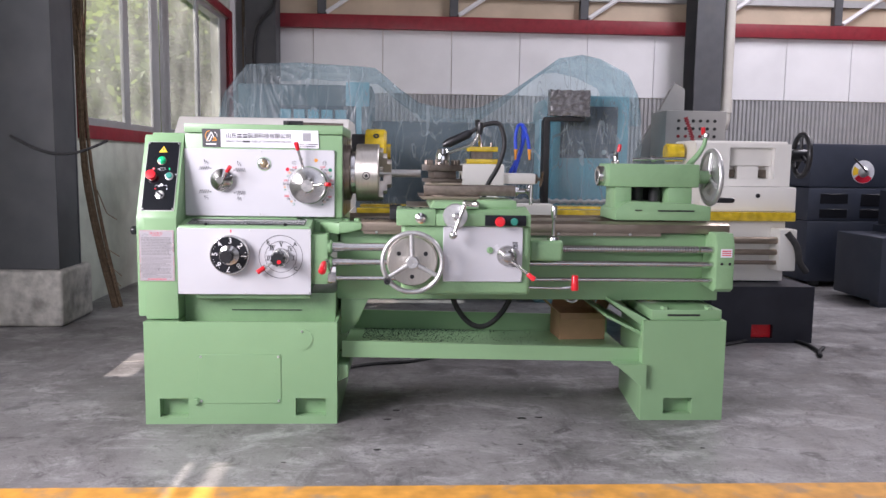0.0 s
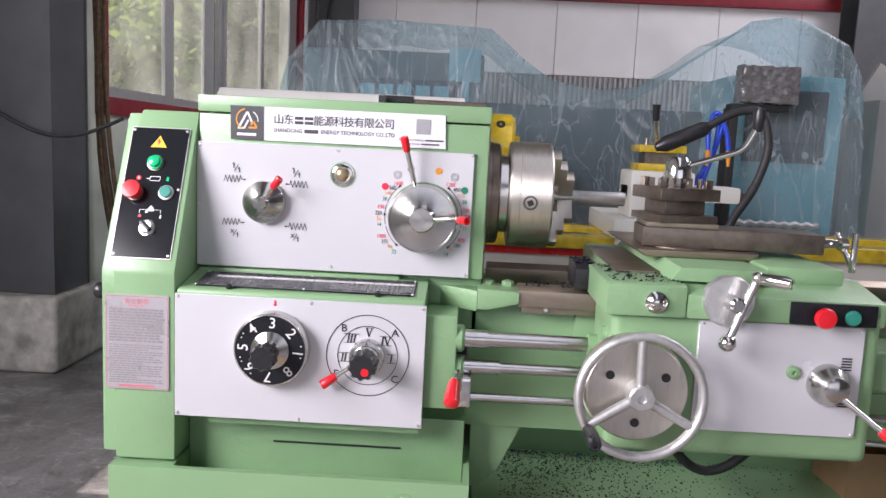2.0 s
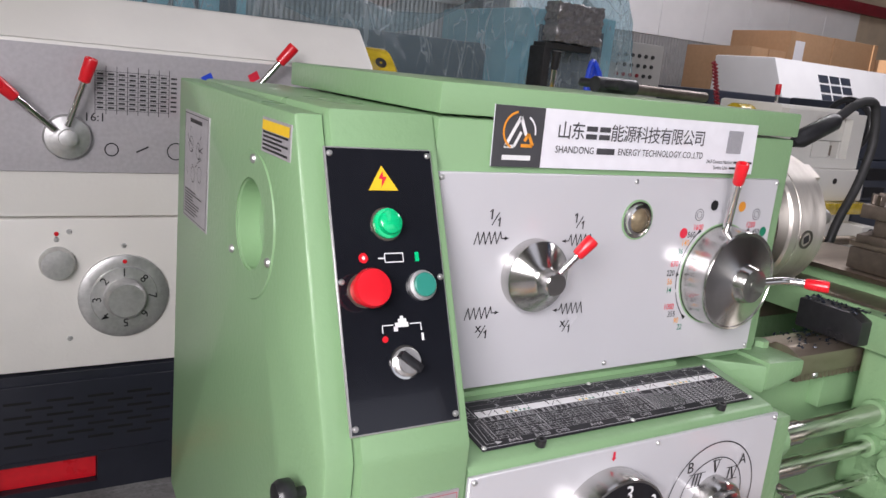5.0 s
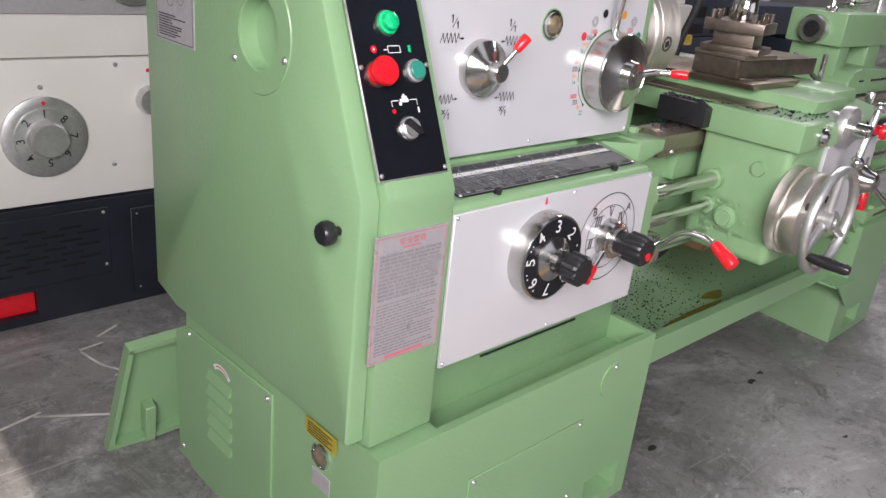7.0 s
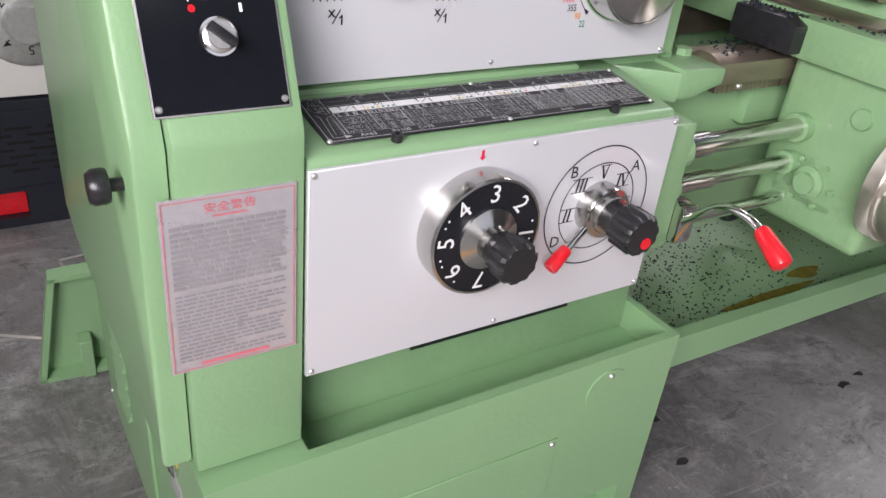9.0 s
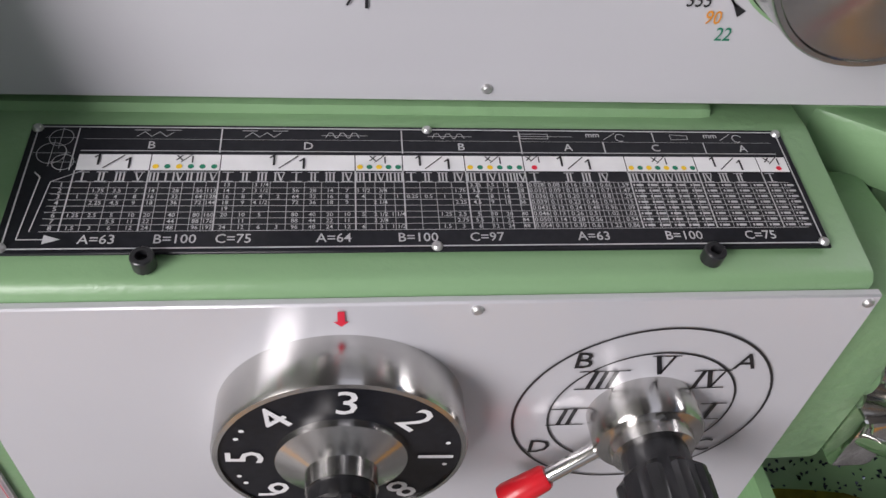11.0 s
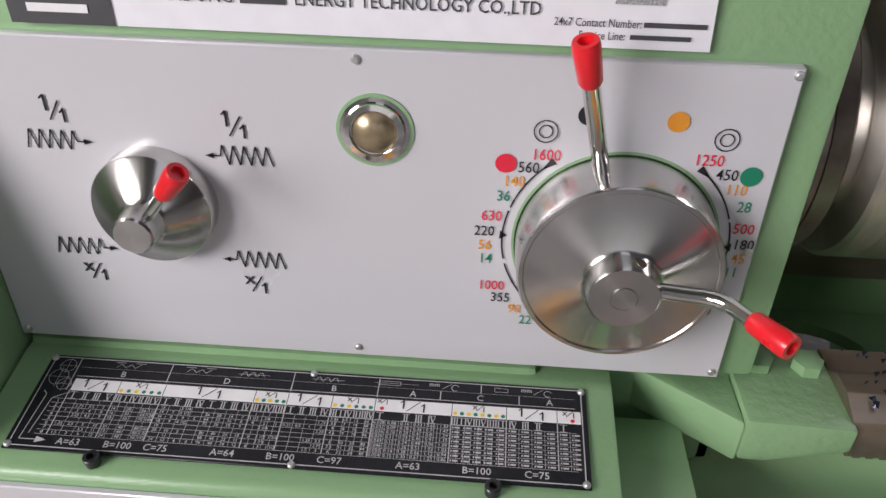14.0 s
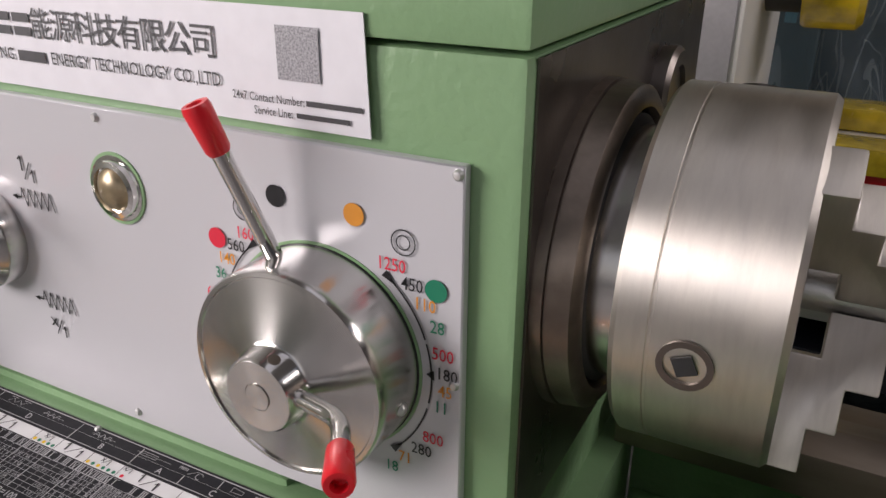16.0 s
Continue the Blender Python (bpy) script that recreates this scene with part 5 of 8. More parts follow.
pr.done("dial_print", PRINT_BLACK, fp)
b = turn(bm_new(), [(0.037, 0), (0.037, 0.022), (0.035, 0.025), (0.028, 0.026), (0.027, 0.034), (0.02, 0.036)], (LX, FY, LZ), (0, -1, 0), 48)
ld = part("letter_dial", b, TURNED, fbox, "polished dial hub with a pointer lever")
part("star_knob", star_knob(bm_new(), (LX, FY - 0.034, LZ), 0.030, 0.058), BLACK, ld, "ribbed black star knob")
b = turn(bm_new(), [(0.008, 0), (0.008, 0.0015), (0, 0.0018)], (LX + 0.006, FY - 0.092, LZ - 0.010), (0, -1, 0), 20)
part("red_dot", b, RED, ld)
pr = Print(ff @ Matrix.Translation((0, 0, 0.0268)))
pr.text("A", LX, LZ + 0.0315, 0.009)
pr.done("dial_letter", PRINT_BLACK, ld)
p0, p1 = Vector((LX - 0.028, FY - 0.018, LZ - 0.017)), Vector((LX - 0.068, FY - 0.026, LZ - 0.045))
b = rod(bm_new(), p0, p1, 0.0055, 14)
lev = part("lever", b, CHROME, ld)
d = (p1 - p0).normalized()
b = turn(bm_new(), [(0.0075, 0), (0.009, 0.003), (0.0105, 0.032), (0.0095, 0.036), (0.005, 0.036), (0.004, 0.03), (0, 0.03)], p1 - d * 0.008, d, 20)
part("grip", b, RED, lev, "red plastic lever grip")

# threading chart on the sloping top of the gearbox
q0, q1 = Vector((0.166, 0.0505, 0.8155)), Vector((0.166, 0.147, 0.8295))
sv = (q1 - q0).normalized()
so = Vector((0, -sv.z, sv.y))
CM = Matrix(((1, 0, 0, q0.x), (0, sv.y, so.y, q0.y), (0, sv.z, so.z, q0.z), (0, 0, 0, 1)))
CW, CH = 0.474, (q1 - q0).length
b = bm_new()
box(b, 0, CW, 0, CH, 0.0016, 0.0035, 0.0006, m=CM, seg=1)
chart = part("threading_chart", b, BLACK_PLATE, fbox, "black threading chart plate with white figures")
for u, v in ((0.004, 0.004), (CW / 2, 0.003), (CW - 0.004, 0.004), (0.004, CH - 0.004), (CW / 2, CH - 0.003), (CW - 0.004, CH - 0.004)):
    screw(chart, CM @ Vector((u, v, 0.0035)), tuple(so), 0.55)
FP = CM @ Matrix.Translation((0, 0, 0.0041))
FP2 = CM @ Matrix.Translation((0, 0, 0.0046))
X = lambda k: 0.010 + k * (CW - 0.020) / 100.0      # hundredths across the plate
Y = lambda k: 0.004 + k * (CH - 0.008) / 100.0      # hundredths up the plate
pr = Print(FP)
for k in (0.6,):
    pr.line([(X(-1.2), Y(-1)), (X(101.2), Y(-1)), (X(101.2), Y(101)), (X(-1.2), Y(101)), (X(-1.2), Y(-1))], 0.0009)
COLS = [(4.7, 13.8, "1/1", ["I", "II", "III", "V"]), (13.8, 22.6, "X/1", ["III", "I", "IV", "II", "III", "V"]), (22.6, 40, "1/1", ["I", "II", "III", "IV", "I", "II", "III", "IV"]),
        (40, 46.3, "X/1", ["III", "I", "IV", "II", "III"]), (46.3, 54.7, "1/1", ["I", "II", "III", "IV"]), (54.7, 62.8, "X/1", ["III", "I", "IV", "II", "III", "IV"]),
        (62.8, 77.2, "1/1", ["I", "", "II", "III", "IV", ""]), (77.2, 87.3, "X/1", ["III", "I", "IV", "II", "IV", "II", "III", "I"]), (87.3, 96.6, "1/1", ["IV", "III", "II", ""]), (96.6, 101, "X/1", ["I", ""])]
ROWS_V = [52 - 5.0 * i for i in range(9)]
wp = Print(FP)
for x0, x1, lab, heads in COLS:
    wp.bar(X(x0) + 0.0003, Y(62), X(x1) - 0.0003, Y(76))
    k = len(heads)
    for i, hd in enumerate(heads):
        u = X(x0 + (x1 - x0) * (i + 0.5) / k)
        if hd:
            roman(pr, hd, u, Y(56.5), 0.0062)
            pr.bar(u - 0.0032, Y(56.5) + 0.0033, u + 0.0032, Y(56.5) + 0.0038); pr.bar(u - 0.0032, Y(56.5) - 0.0038, u + 0.0032, Y(56.5) - 0.0033)
        if i:
            uu = X(x0 + (x1 - x0) * i / k)
            pr.bar(uu - 0.00015, Y(12), uu + 0.00015, Y(52))
    pr.bar(X(x0) - 0.0004, Y(12), X(x0) + 0.0004, Y(62))
wp.done("header_band", PRINT_WHITE, chart)
for v in ROWS_V:
    pr.bar(X(2.5), Y(v) - 0.00016, X(100), Y(v) + 0.00016)
pr.bar(X(4.8), Y(79), X(100), Y(79) + 0.0006); pr.bar(X(4.8), Y(90), X(100), Y(90) + 0.0006 - 0.0004)
for k, z0, z1 in ((4.0, 62, 100), (22.3, 78, 100), (46.4, 78, 100), (62.9, 78, 100), (82.4, 90, 100), (74.8, 79, 90), (89.6, 79, 90)):
    pr.bar(X(k) - 0.0004, Y(z0), X(k) + 0.0004, Y(z1))
for ch, k in (("B", 13.5), ("D", 33.8), ("B", 54.5), ("A", 69.6), ("C", 82.3), ("A", 95.3)):
    pr.text(ch, X(k), Y(84.3), 0.0085)
for word, k in (("A=63", 9.3), ("B=100", 18.3), ("C=75", 25.2), ("A=64", 37.3), ("B=100", 47.7), ("C=97", 56.4), ("A=63", 70.3), ("B=100", 82.3), ("C=75", 92.8)):
    pr.text(word, X(k), Y(5.5), 0.0088)
TABLE = {0: ("", "", "", "", "", "", "", "", "", "", "13", "", "3 1/4", ""), 1: ("", "1.75", "3.5", "7", "14", "", "28", "", "56", "112", "14", "7", "3 1/2", ""),
         2: ("1", "2", "4", "8", "16", "", "32", "", "64", "128", "16", "8", "4", "2"), 3: ("", "2.25", "4.5", "9", "18", "", "36", "", "72", "144", "18", "9", "4 1/2", ""),
         4: ("", "", "", "", "", "", "", "", "", "", "19", "", "", ""), 5: ("1.25", "2.5", "5", "10", "20", "", "40", "", "80", "160", "20", "10", "5", ""),
         6: ("", "", "5.5", "11", "22", "", "44", "", "88", "176", "", "11", "", ""), 7: ("1.5", "3", "6", "12", "24", "", "48", "", "96", "192", "24", "12", "6", "3")}
SECOND = {1: ("56", "28", "14", "7", "3 1/2", "1 3/4", ""), 2: ("64", "32", "16", "8", "4", "2", "1"), 3: ("72", "36", "18", "9", "", "2 1/4", ""), 5: ("80", "40", "20", "10", "5", "2 1/2", "1 1/4"), 6: ("88", "44", "22", "11", "", "2 3/4", ""), 7: ("96", "48", "24", "12", "6", "3", "1 1/2")}
THIRD = {0: ("", "", "", "", "3.25", "6.5", "13", "26"), 1: ("", "", "", "1.75", "3.5", "7", "14", "28"), 2: ("0.25", "0.5", "1", "2", "4", "8", "16", "32"), 3: ("", "", "", "2.25", "4.5", "9", "18", "36"), 5: ("", "", "1.25", "2.5", "5", "10", "20", "40"), 6: ("", "", "", "2.75", "5.5", "11", "22", "44"), 7: ("", "", "1.5", "3", "6", "12", "24", "48")}
FEED = [("0.028", "0.08", "0.16", "0.33", "0.66", "1.59"), ("0.032", "0.09", "0.18", "0.36", "0.71", "1.47"), ("0.036", "0.10", "0.20", "0.41", "0.81", "1.29"), ("0.039", "0.11", "0.23", "0.46", "0.91", "1.15"), ("0.043", "0.12", "0.24", "0.48", "0.96", "1.09"), ("0.046", "0.13", "0.26", "0.51", "1.02", "1.03"), ("0.050", "0.14", "0.28", "0.56", "1.12", "0.94"), ("0.054", "0.15", "0.30", "0.61", "1.22", "0.86")]
for i in range(8):
    v = Y(49.5 - 5 * i)
    pr.text(str(i + 1), X(3.6), v, 0.0046)
    spots = [4.7 + 9.1 * (j + 0.5) / 4 for j in range(4)] + [13.8 + 8.8 * (j + 0.5) / 6 for j in range(6)] + [22.6 + 17.4 * (j + 0.5) / 8 for j in range(4)]
    for k, w in zip(spots, TABLE[i]):
        if w:
            pr.text(w, X(k), v, 0.0040)
    for k, w in zip([22.6 + 17.4 * (j + 4.5) / 8 for j in range(4)] + [41.0, 43.2, 45.4], SECOND.get(i, ())):
        if w:
            pr.text(w, X(k), v, 0.0040)
    for k, w in zip([46.3 + 8.4 * (j + 0.5) / 4 for j in range(4)] + [55.8, 57.8, 59.8, 61.8], THIRD.get(i, ())):
        if w:
            pr.text(w, X(k), v, 0.0040)
    for j, w in enumerate(FEED[i]):
        pr.text(w, X(62.8 + 14.4 * (j + 0.5) / 6), v, 0.0044)
    for x0, x1, k in ((77.2, 87.3, 5), (87.3, 96.6, 4), (96.6, 101, 2)):      # too fine to read: bars
        for j in range(k):
            c = x0 + (x1 - x0) * (j + 0.5) / k
            pr.bar(X(c) - 0.0033, v - 0.0008, X(c) - 0.0022, v + 0.0008); pr.bar(X(c) - 0.0014, v - 0.0008, X(c) + 0.0030, v + 0.0008)
# thread profiles and gear train drawings
for c, n in ((14, 3), (28, 3)):
    pr.line([(X(c - 2.6 + i * 0.95), Y(92.5 + (4.5 if i % 2 else 0))) for i in range(2 * n)], 0.0004)
    pr.line([(X(c - 3), Y(98.5)), (X(c - 1), Y(98.5))], 0.0005); pr.line([(X(c + 1), Y(98.5)), (X(c + 3), Y(98.5))], 0.0005)
for c in (38.5, 53):
    pts = []
    for i in range(3):
        a = c - 2.4 + i * 1.6
        pts += [(X(a), Y(92.5)), (X(a + 0.4), Y(97)), (X(a + 0.9), Y(97)), (X(a + 1.3), Y(92.5))]
    pr.line(pts, 0.0004); pr.line([(X(c - 3), Y(94.5)), (X(c + 3.2), Y(94.5))], 0.0003)
pr.line([(X(63), Y(93)), (X(67), Y(93)), (X(67), Y(97.5)), (X(63), Y(97.5)), (X(63), Y(93))], 0.0004); pr.line([(X(62), Y(95.2)), (X(70.5), Y(95.2))], 0.0003)
pr.text("mm", X(73.5), Y(97), 0.0062); pr.line([(X(75), Y(92.5)), (X(76.8), Y(99))], 0.0004); pr.arc(X(77.5), Y(94.5), 0.0032, 0.0005, 20, 300, 12)
pr.line([(X(85), Y(93)), (X(87.5), Y(93.5)), (X(87.5), Y(97)), (X(85), Y(98)), (X(85), Y(93))], 0.0004)
pr.text("mm", X(91), Y(97), 0.0062); pr.line([(X(92.3), Y(92.5)), (X(94.1), Y(99))], 0.0004); pr.arc(X(95), Y(94.5), 0.0032, 0.0005, 20, 300, 12)
for u, v, r in ((2.0, 91, 0.0068), (1.3, 77, 0.0082), (3.0, 69, 0.006)):
    pr.arc(X(u), Y(v), r, 0.0004, seg=28); pr.line([(X(u) - r * 1.3, Y(v)), (X(u) + r * 1.3, Y(v))], 0.0003); pr.line([(X(u), Y(v) - r * 1.3), (X(u), Y(v) + r * 1.3)], 0.0003)
pr.line([(X(0), Y(60)), (X(0.8), Y(56)), (X(0.2), Y(6)), (X(3.4), Y(6))], 0.0007); pr.line([(X(5.8), Y(62)), (X(2.2), Y(52)), (X(1.4), Y(12))], 0.0006)
pr.poly([(X(3.2), Y(2.5)), (X(5.2), Y(6)), (X(3.2), Y(9.5))])
pr.done("chart_print", CHART_PRINT, chart)
bp = Print(FP2)
dots = {"y": [], "g": [], "r": []}
for x0, x1, lab, heads in COLS:
    c = (x0 + x1) / 2
    if lab == "1/1":
        bp.text("1", X(c) - 0.0085, Y(70.5), 0.0125); bp.text("1", X(c) + 0.009, Y(67.5), 0.0125); bp.line([(X(c) - 0.0055, Y(63.5)), (X(c) + 0.0055, Y(74.8))], 0.0007); bp.line([(X(c) - 0.0110, Y(70.5) + 0.0022), (X(c) - 0.0085, Y(70.5) + 0.0043)], 0.0010); bp.line([(X(c) + 0.0065, Y(67.5) + 0.0022), (X(c) + 0.009, Y(67.5) + 0.0043)], 0.0010)
    else:
        bp.text("x", X(c) - 0.0036, Y(73.5), 0.0085); bp.text("1", X(c) + 0.0038, Y(71), 0.008); bp.line([(X(c) - 0.0026, Y(69)), (X(c) + 0.0032, Y(75.5))], 0.0006)
        k = len(heads)
        for i in range(k):
            u = X(x0 + (x1 - x0) * (i + 0.5) / k)
            if k == 2:
                if i == 0:
                    dots["r"].append(X(99.4))
            else:
                dots["y" if i % 2 == 0 and i < k - 2 or (k == 8 and i % 2 == 0) else "g"].append(u)
dots["r"].append(X(64.2))
bp.text("x", X(63.6), Y(74), 0.0075); bp.text("1", X(65.0), Y(72), 0.007); bp.line([(X(63.8), Y(70.5)), (X(64.8), Y(75.5))], 0.0006)
bp.done("header_print", PRINT_BLACK, chart)
for key, mat in (("y", YELLOW), ("g", PRINT_GREEN), ("r", PRINT_RED)):
    dp = Print(FP2)
    for u in dots[key]:
        dp.disc(u, Y(65), 0.0018, 12)
    dp.done("colour_dots", mat, chart)
for x in (0.245, 0.563):
    b = turn(bm_new(), [(0.0065, 0), (0.0065, 0.0085), (0.0058, 0.0092), (0.0034, 0.0092), (0.003, 0.004), (0, 0.004)], (x, 0.0445, 0.8155), tuple(so), 16)
    part("cap_screw", b, BLACK, fbox, "black socket head screw")

# bed, ways, rods
b = bm_new()
box(b, 0.76, 2.43, 0.19, 0.235, 0.49, 0.79, 0.006)
box(b, 0.76, 0.81, 0.235, 0.44, 0.49, 0.79); box(b, 2.36, 2.43, 0.235, 0.44, 0.49, 0.79)
box(b, 1.0, 2.43, 0.165, 0.20, 0.70, 0.785, 0.004)
bed = part("bed", b, GREEN, lathe, "green cast lathe bed")
edge = [(0.812, 0.49), (0.812, 0.79), (2.358, 0.79), (2.358, 0.49)]
for i in range(6, -1, -1):
    x0, x1 = 0.90 + i * 0.205, 1.04 + i * 0.205
    edge += [(x1 - (x1 - x0) * k / 8, 0.60 + 0.095 * math.sin(math.pi * k / 8) ** 0.6) if 0 < k < 8 else ((x1, 0.49) if k == 0 else (x0, 0.49)) for k in range(9)]
b = bm_new()
prism(b, edge, "xz", 0.44, 0.50)
part("rear_wall", b, GREEN_CAST, bed, "inner bed wall with arched openings")
b = bm_new()
prism(b, [(0.775, 0.828), (0.868, 0.824), (0.868, 0.797), (0.80, 0.780), (0.775, 0.780)], "xz", 0.126, 0.23, 0.005)
prism(b, [(0.69, 0.19), (0.775, 0.128), (0.775, 0.205), (0.69, 0.205)], "xy", 0.775, 0.822, 0.004)
part("gap_wing", b, GREEN_CAST, bed, "green wing of the bed gap")
for x in (0.80, 0.845):
    b = turn(bm_new(), [(0.014, 0), (0.014, 0.014), (0.0, 0.018)], (x, 0.20, 0.822), (0, 0, 1), 6)
    part("bolt", b, GREEN, bed)
b = bm_new()
for i in range(7):
    x0, x1 = 0.815 + i * 0.22, 1.035 + i * 0.22
    cx, hole = (x0 + x1) / 2, (0.078, 0.076)
    rim = sorted({round(2 * math.pi * k / 24, 5) for k in range(24)} | {round(math.atan2(sy * 0.101, sx * 0.11) % (2 * math.pi), 5) for sx in (-1, 1) for sy in (-1, 1)})
    rows = []
    for z in (0.712, 0.696):
        k = [min(0.11 / max(abs(math.cos(t)), 1e-6), 0.101 / max(abs(math.sin(t)), 1e-6)) for t in rim]
        rows.append(([b.verts.new((cx + hole[0] * math.cos(t), 0.337 + hole[1] * math.sin(t), z)) for t in rim], [b.verts.new((cx + q * math.cos(t), 0.337 + q * math.sin(t), z)) for t, q in zip(rim, k)]))
    for j in range(len(rim)):
        n = (j + 1) % len(rim)
        (i0, o0), (i1, o1) = rows
        b.faces.new((i0[j], o0[j], o0[n], i0[n])); b.faces.new((i1[j], i1[n], o1[n], o1[j])); b.faces.new((i0[j], i0[n], i1[n], i1[j]))
part("bed_web", b, GREEN_CAST, bed, "green cast web with rounded openings between the ways")
b = bm_new()
prism(b, [(0.135, 0.79), (0.135, 0.826), (0.16, 0.836), (0.185, 0.836), (0.20, 0.826), (0.23, 0.826), (0.23, 0.79)], "yz", 0.865, 2.447, 0.002)
part("front_way", b, WAY_STEEL, bed, "ground steel bed way")
b = bm_new()
prism(b, [(0.40, 0.79), (0.40, 0.834), (0.43, 0.846), (0.47, 0.834), (0.50, 0.834), (0.50, 0.79)], "yz", 0.80, 2.447, 0.002)
part("rear_way", b, WAY_STEEL, bed, "ground steel bed way")
b = bm_new()
for i in range(110):
    x = 0.88 + i * 0.0115
    prism(b, [(x, 0.789), (x + 0.0092, 0.789), (x + 0.0075, 0.775), (x + 0.002, 0.775)], "xz", 0.142, 0.165)
box(b, 0.875, 2.15, 0.143, 0.166, 0.776, 0.790)
part("rack", b, WAY_STEEL, bed, "steel gear rack under the way")
for i in range(8):
    screw(bed, (0.93 + i * 0.155, 0.1425, 0.784), size=1.1)
# leadscrew, feed rod and control rod
RY = 0.075
b = bm_new()
rod(b, (0.735, RY, 0.727), (1.30, RY, 0.727), 0.0165, 24)
rod(b, (0.735, RY, 0.727), (0.80, RY, 0.727), 0.020, 24)
part("leadscrew_shaft", b, STEEL, bed, "bright leadscrew shaft")
b = bm_new()
prof = []
k = int((2.30 - 1.62) / 0.012)
for i in range(k):
    h = i * 0.012
    prof += [(0.0165, h), (0.0165, h + 0.005), (0.0125, h + 0.007), (0.0125, h + 0.010)]
turn(b, prof, (1.62, RY, 0.727), (1, 0, 0), 20)
rod(b, (2.295, RY, 0.727), (2.37, RY, 0.727), 0.0145, 20)
part("leadscrew", b, STEEL, bed, "bright square-threaded leadscrew")
for z, r, nm in ((0.665, 0.0125, "feed_rod"), (0.597, 0.0095, "control_rod")):
    b = rod(bm_new(), (0.735, RY, z), (2.37, RY, z), r, 18)
    part(nm, b, STEEL, bed, "bright steel rod along the bed")
b = rod(bm_new(), (0.735, RY, 0.665), (0.83, RY, 0.665), 0.0165, 18)
part("feed_rod_sleeve", b, STEEL, bed, "bright sleeve on the feed rod")
for x, z, r in ((0.742, 0.727, 0.030), (0.742, 0.665, 0.024), (0.742, 0.597, 0.022)):
    b = turn(bm_new(), [(r, 0), (r, 0.024), (r * 0.8, 0.03)], (x - 0.02, RY, z), (1, 0, 0), 24)
    part("shaft_collar", b, GREEN_CAST, fbox, "green bearing collar of a shaft")
b = bm_new()
prism(b, [(0.035, 0.565), (0.035, 0.745), (0.06, 0.80), (0.19, 0.80), (0.19, 0.56), (0.06, 0.55)], "yz", 2.355, 2.432, 0.006)
brk = part("end_bracket", b, GREEN_CAST, bed, "green bracket carrying the rod ends")
b = bm_new()
box(b, 2.372, 2.42, 0.033, 0.0348, 0.70, 0.735)
lb = part("bracket_label", b, STICKER, brk, "small white label with red print")
pr = Print(facing_front(0.033))
for i in range(3):
    pr.bar(2.376, 0.707 + i * 0.009, 2.415, 0.711 + i * 0.009)
pr.done("red_print", PRINT_RED, lb)
for x in (2.378, 2.412):
    b = turn(bm_new(), [(0.006, 0), (0.006, 0.001), (0, 0.001)], (x, 0.0345, 0.672), (0, -1, 0), 12)
    part("socket", b, BLACK, brk)
# start levers on the control rod
b = bm_new()
box(b, 0.735, 0.77, 0.03, 0.10, 0.585, 0.65, 0.006)
tube(b, bend([(0.745, 0.06, 0.60), (0.742, -0.03, 0.685), (0.735, -0.085, 0.688), (0.733, -0.125, 0.672)], 0.03, 6), 0.0065, 12)
hl = part("start_lever", b, CHROME, bed, "bent chrome start lever with red grip")
p0, p1 = Vector((0.735, -0.10, 0.683)), Vector((0.731, -0.150, 0.655))
d = (p1 - p0).normalized()
b = turn(bm_new(), [(0.009, 0), (0.012, 0.006), (0.0155, 0.05), (0.014, 0.058), (0.006, 0.062), (0, 0.062)], p0, d, 20)
part("grip", b, RED, hl, "red plastic lever grip")

# chip tray
b = bm_new()
prism(b, [(0.79, 0.262), (2.05, 0.245), (2.05, 0.255), (0.79, 0.272)], "xz", 0.084, 0.614)
tray = part("chip_tray", b, GREEN, lathe, "green sheet steel chip tray under the bed")
b = bm_new()
prism(b, [(0.79, 0.262), (2.056, 0.243), (2.056, 0.300), (0.79, 0.331)], "xz", 0.078, 0.083)
prism(b, [(0.79, 0.322), (2.056, 0.292), (2.056, 0.300), (0.79, 0.331)], "xz", 0.083, 0.105)
bmesh.ops.remove_doubles(b, verts=b.verts, dist=1e-4)
part("front_lip", b, GREEN, tray, "folded front lip of the tray")
b = bm_new()
prism(b, [(0.79, 0.262), (2.056, 0.243), (2.056, 0.340), (0.79, 0.362)], "xz", 0.615, 0.625)
part("rear_wall", b, GREEN, tray)
rnd = random.Random(2)
vs, fs = [], []
for i in range(2300):
    x = 0.86 + abs(rnd.gauss(0, 0.33))
    if x > 1.95:
        continue
    y, s = 0.60 - 0.50 * rnd.random() ** 1.7, rnd.uniform(0.0018, 0.0045)
    z = 0.2735 - (x - 0.79) * 0.0135
    a, h = rnd.uniform(0, 3.14), rnd.uniform(0.001, 0.005)
    k = len(vs)
    ca, sa = math.cos(a) * s, math.sin(a) * s
    vs += [(x - ca, y - sa, z), (x + sa * 0.5, y - ca * 0.5, z + h), (x + ca, y + sa, z + 0.0005), (x - sa * 0.5, y + ca * 0.5, z + h * 0.3)]
    fs += [(k, k + 1, k + 2), (k, k + 2, k + 3), (k, k + 3, k + 1), (k + 1, k + 3, k + 2)]
me = bpy.data.meshes.new("swarf")
me.from_pydata(vs, [], fs)
me.materials.append(SWARF)
tagged(new("swarf", me), "dark blue steel chips scattered over the green tray", "metal chips", kind="stuff")
b = bm_new()
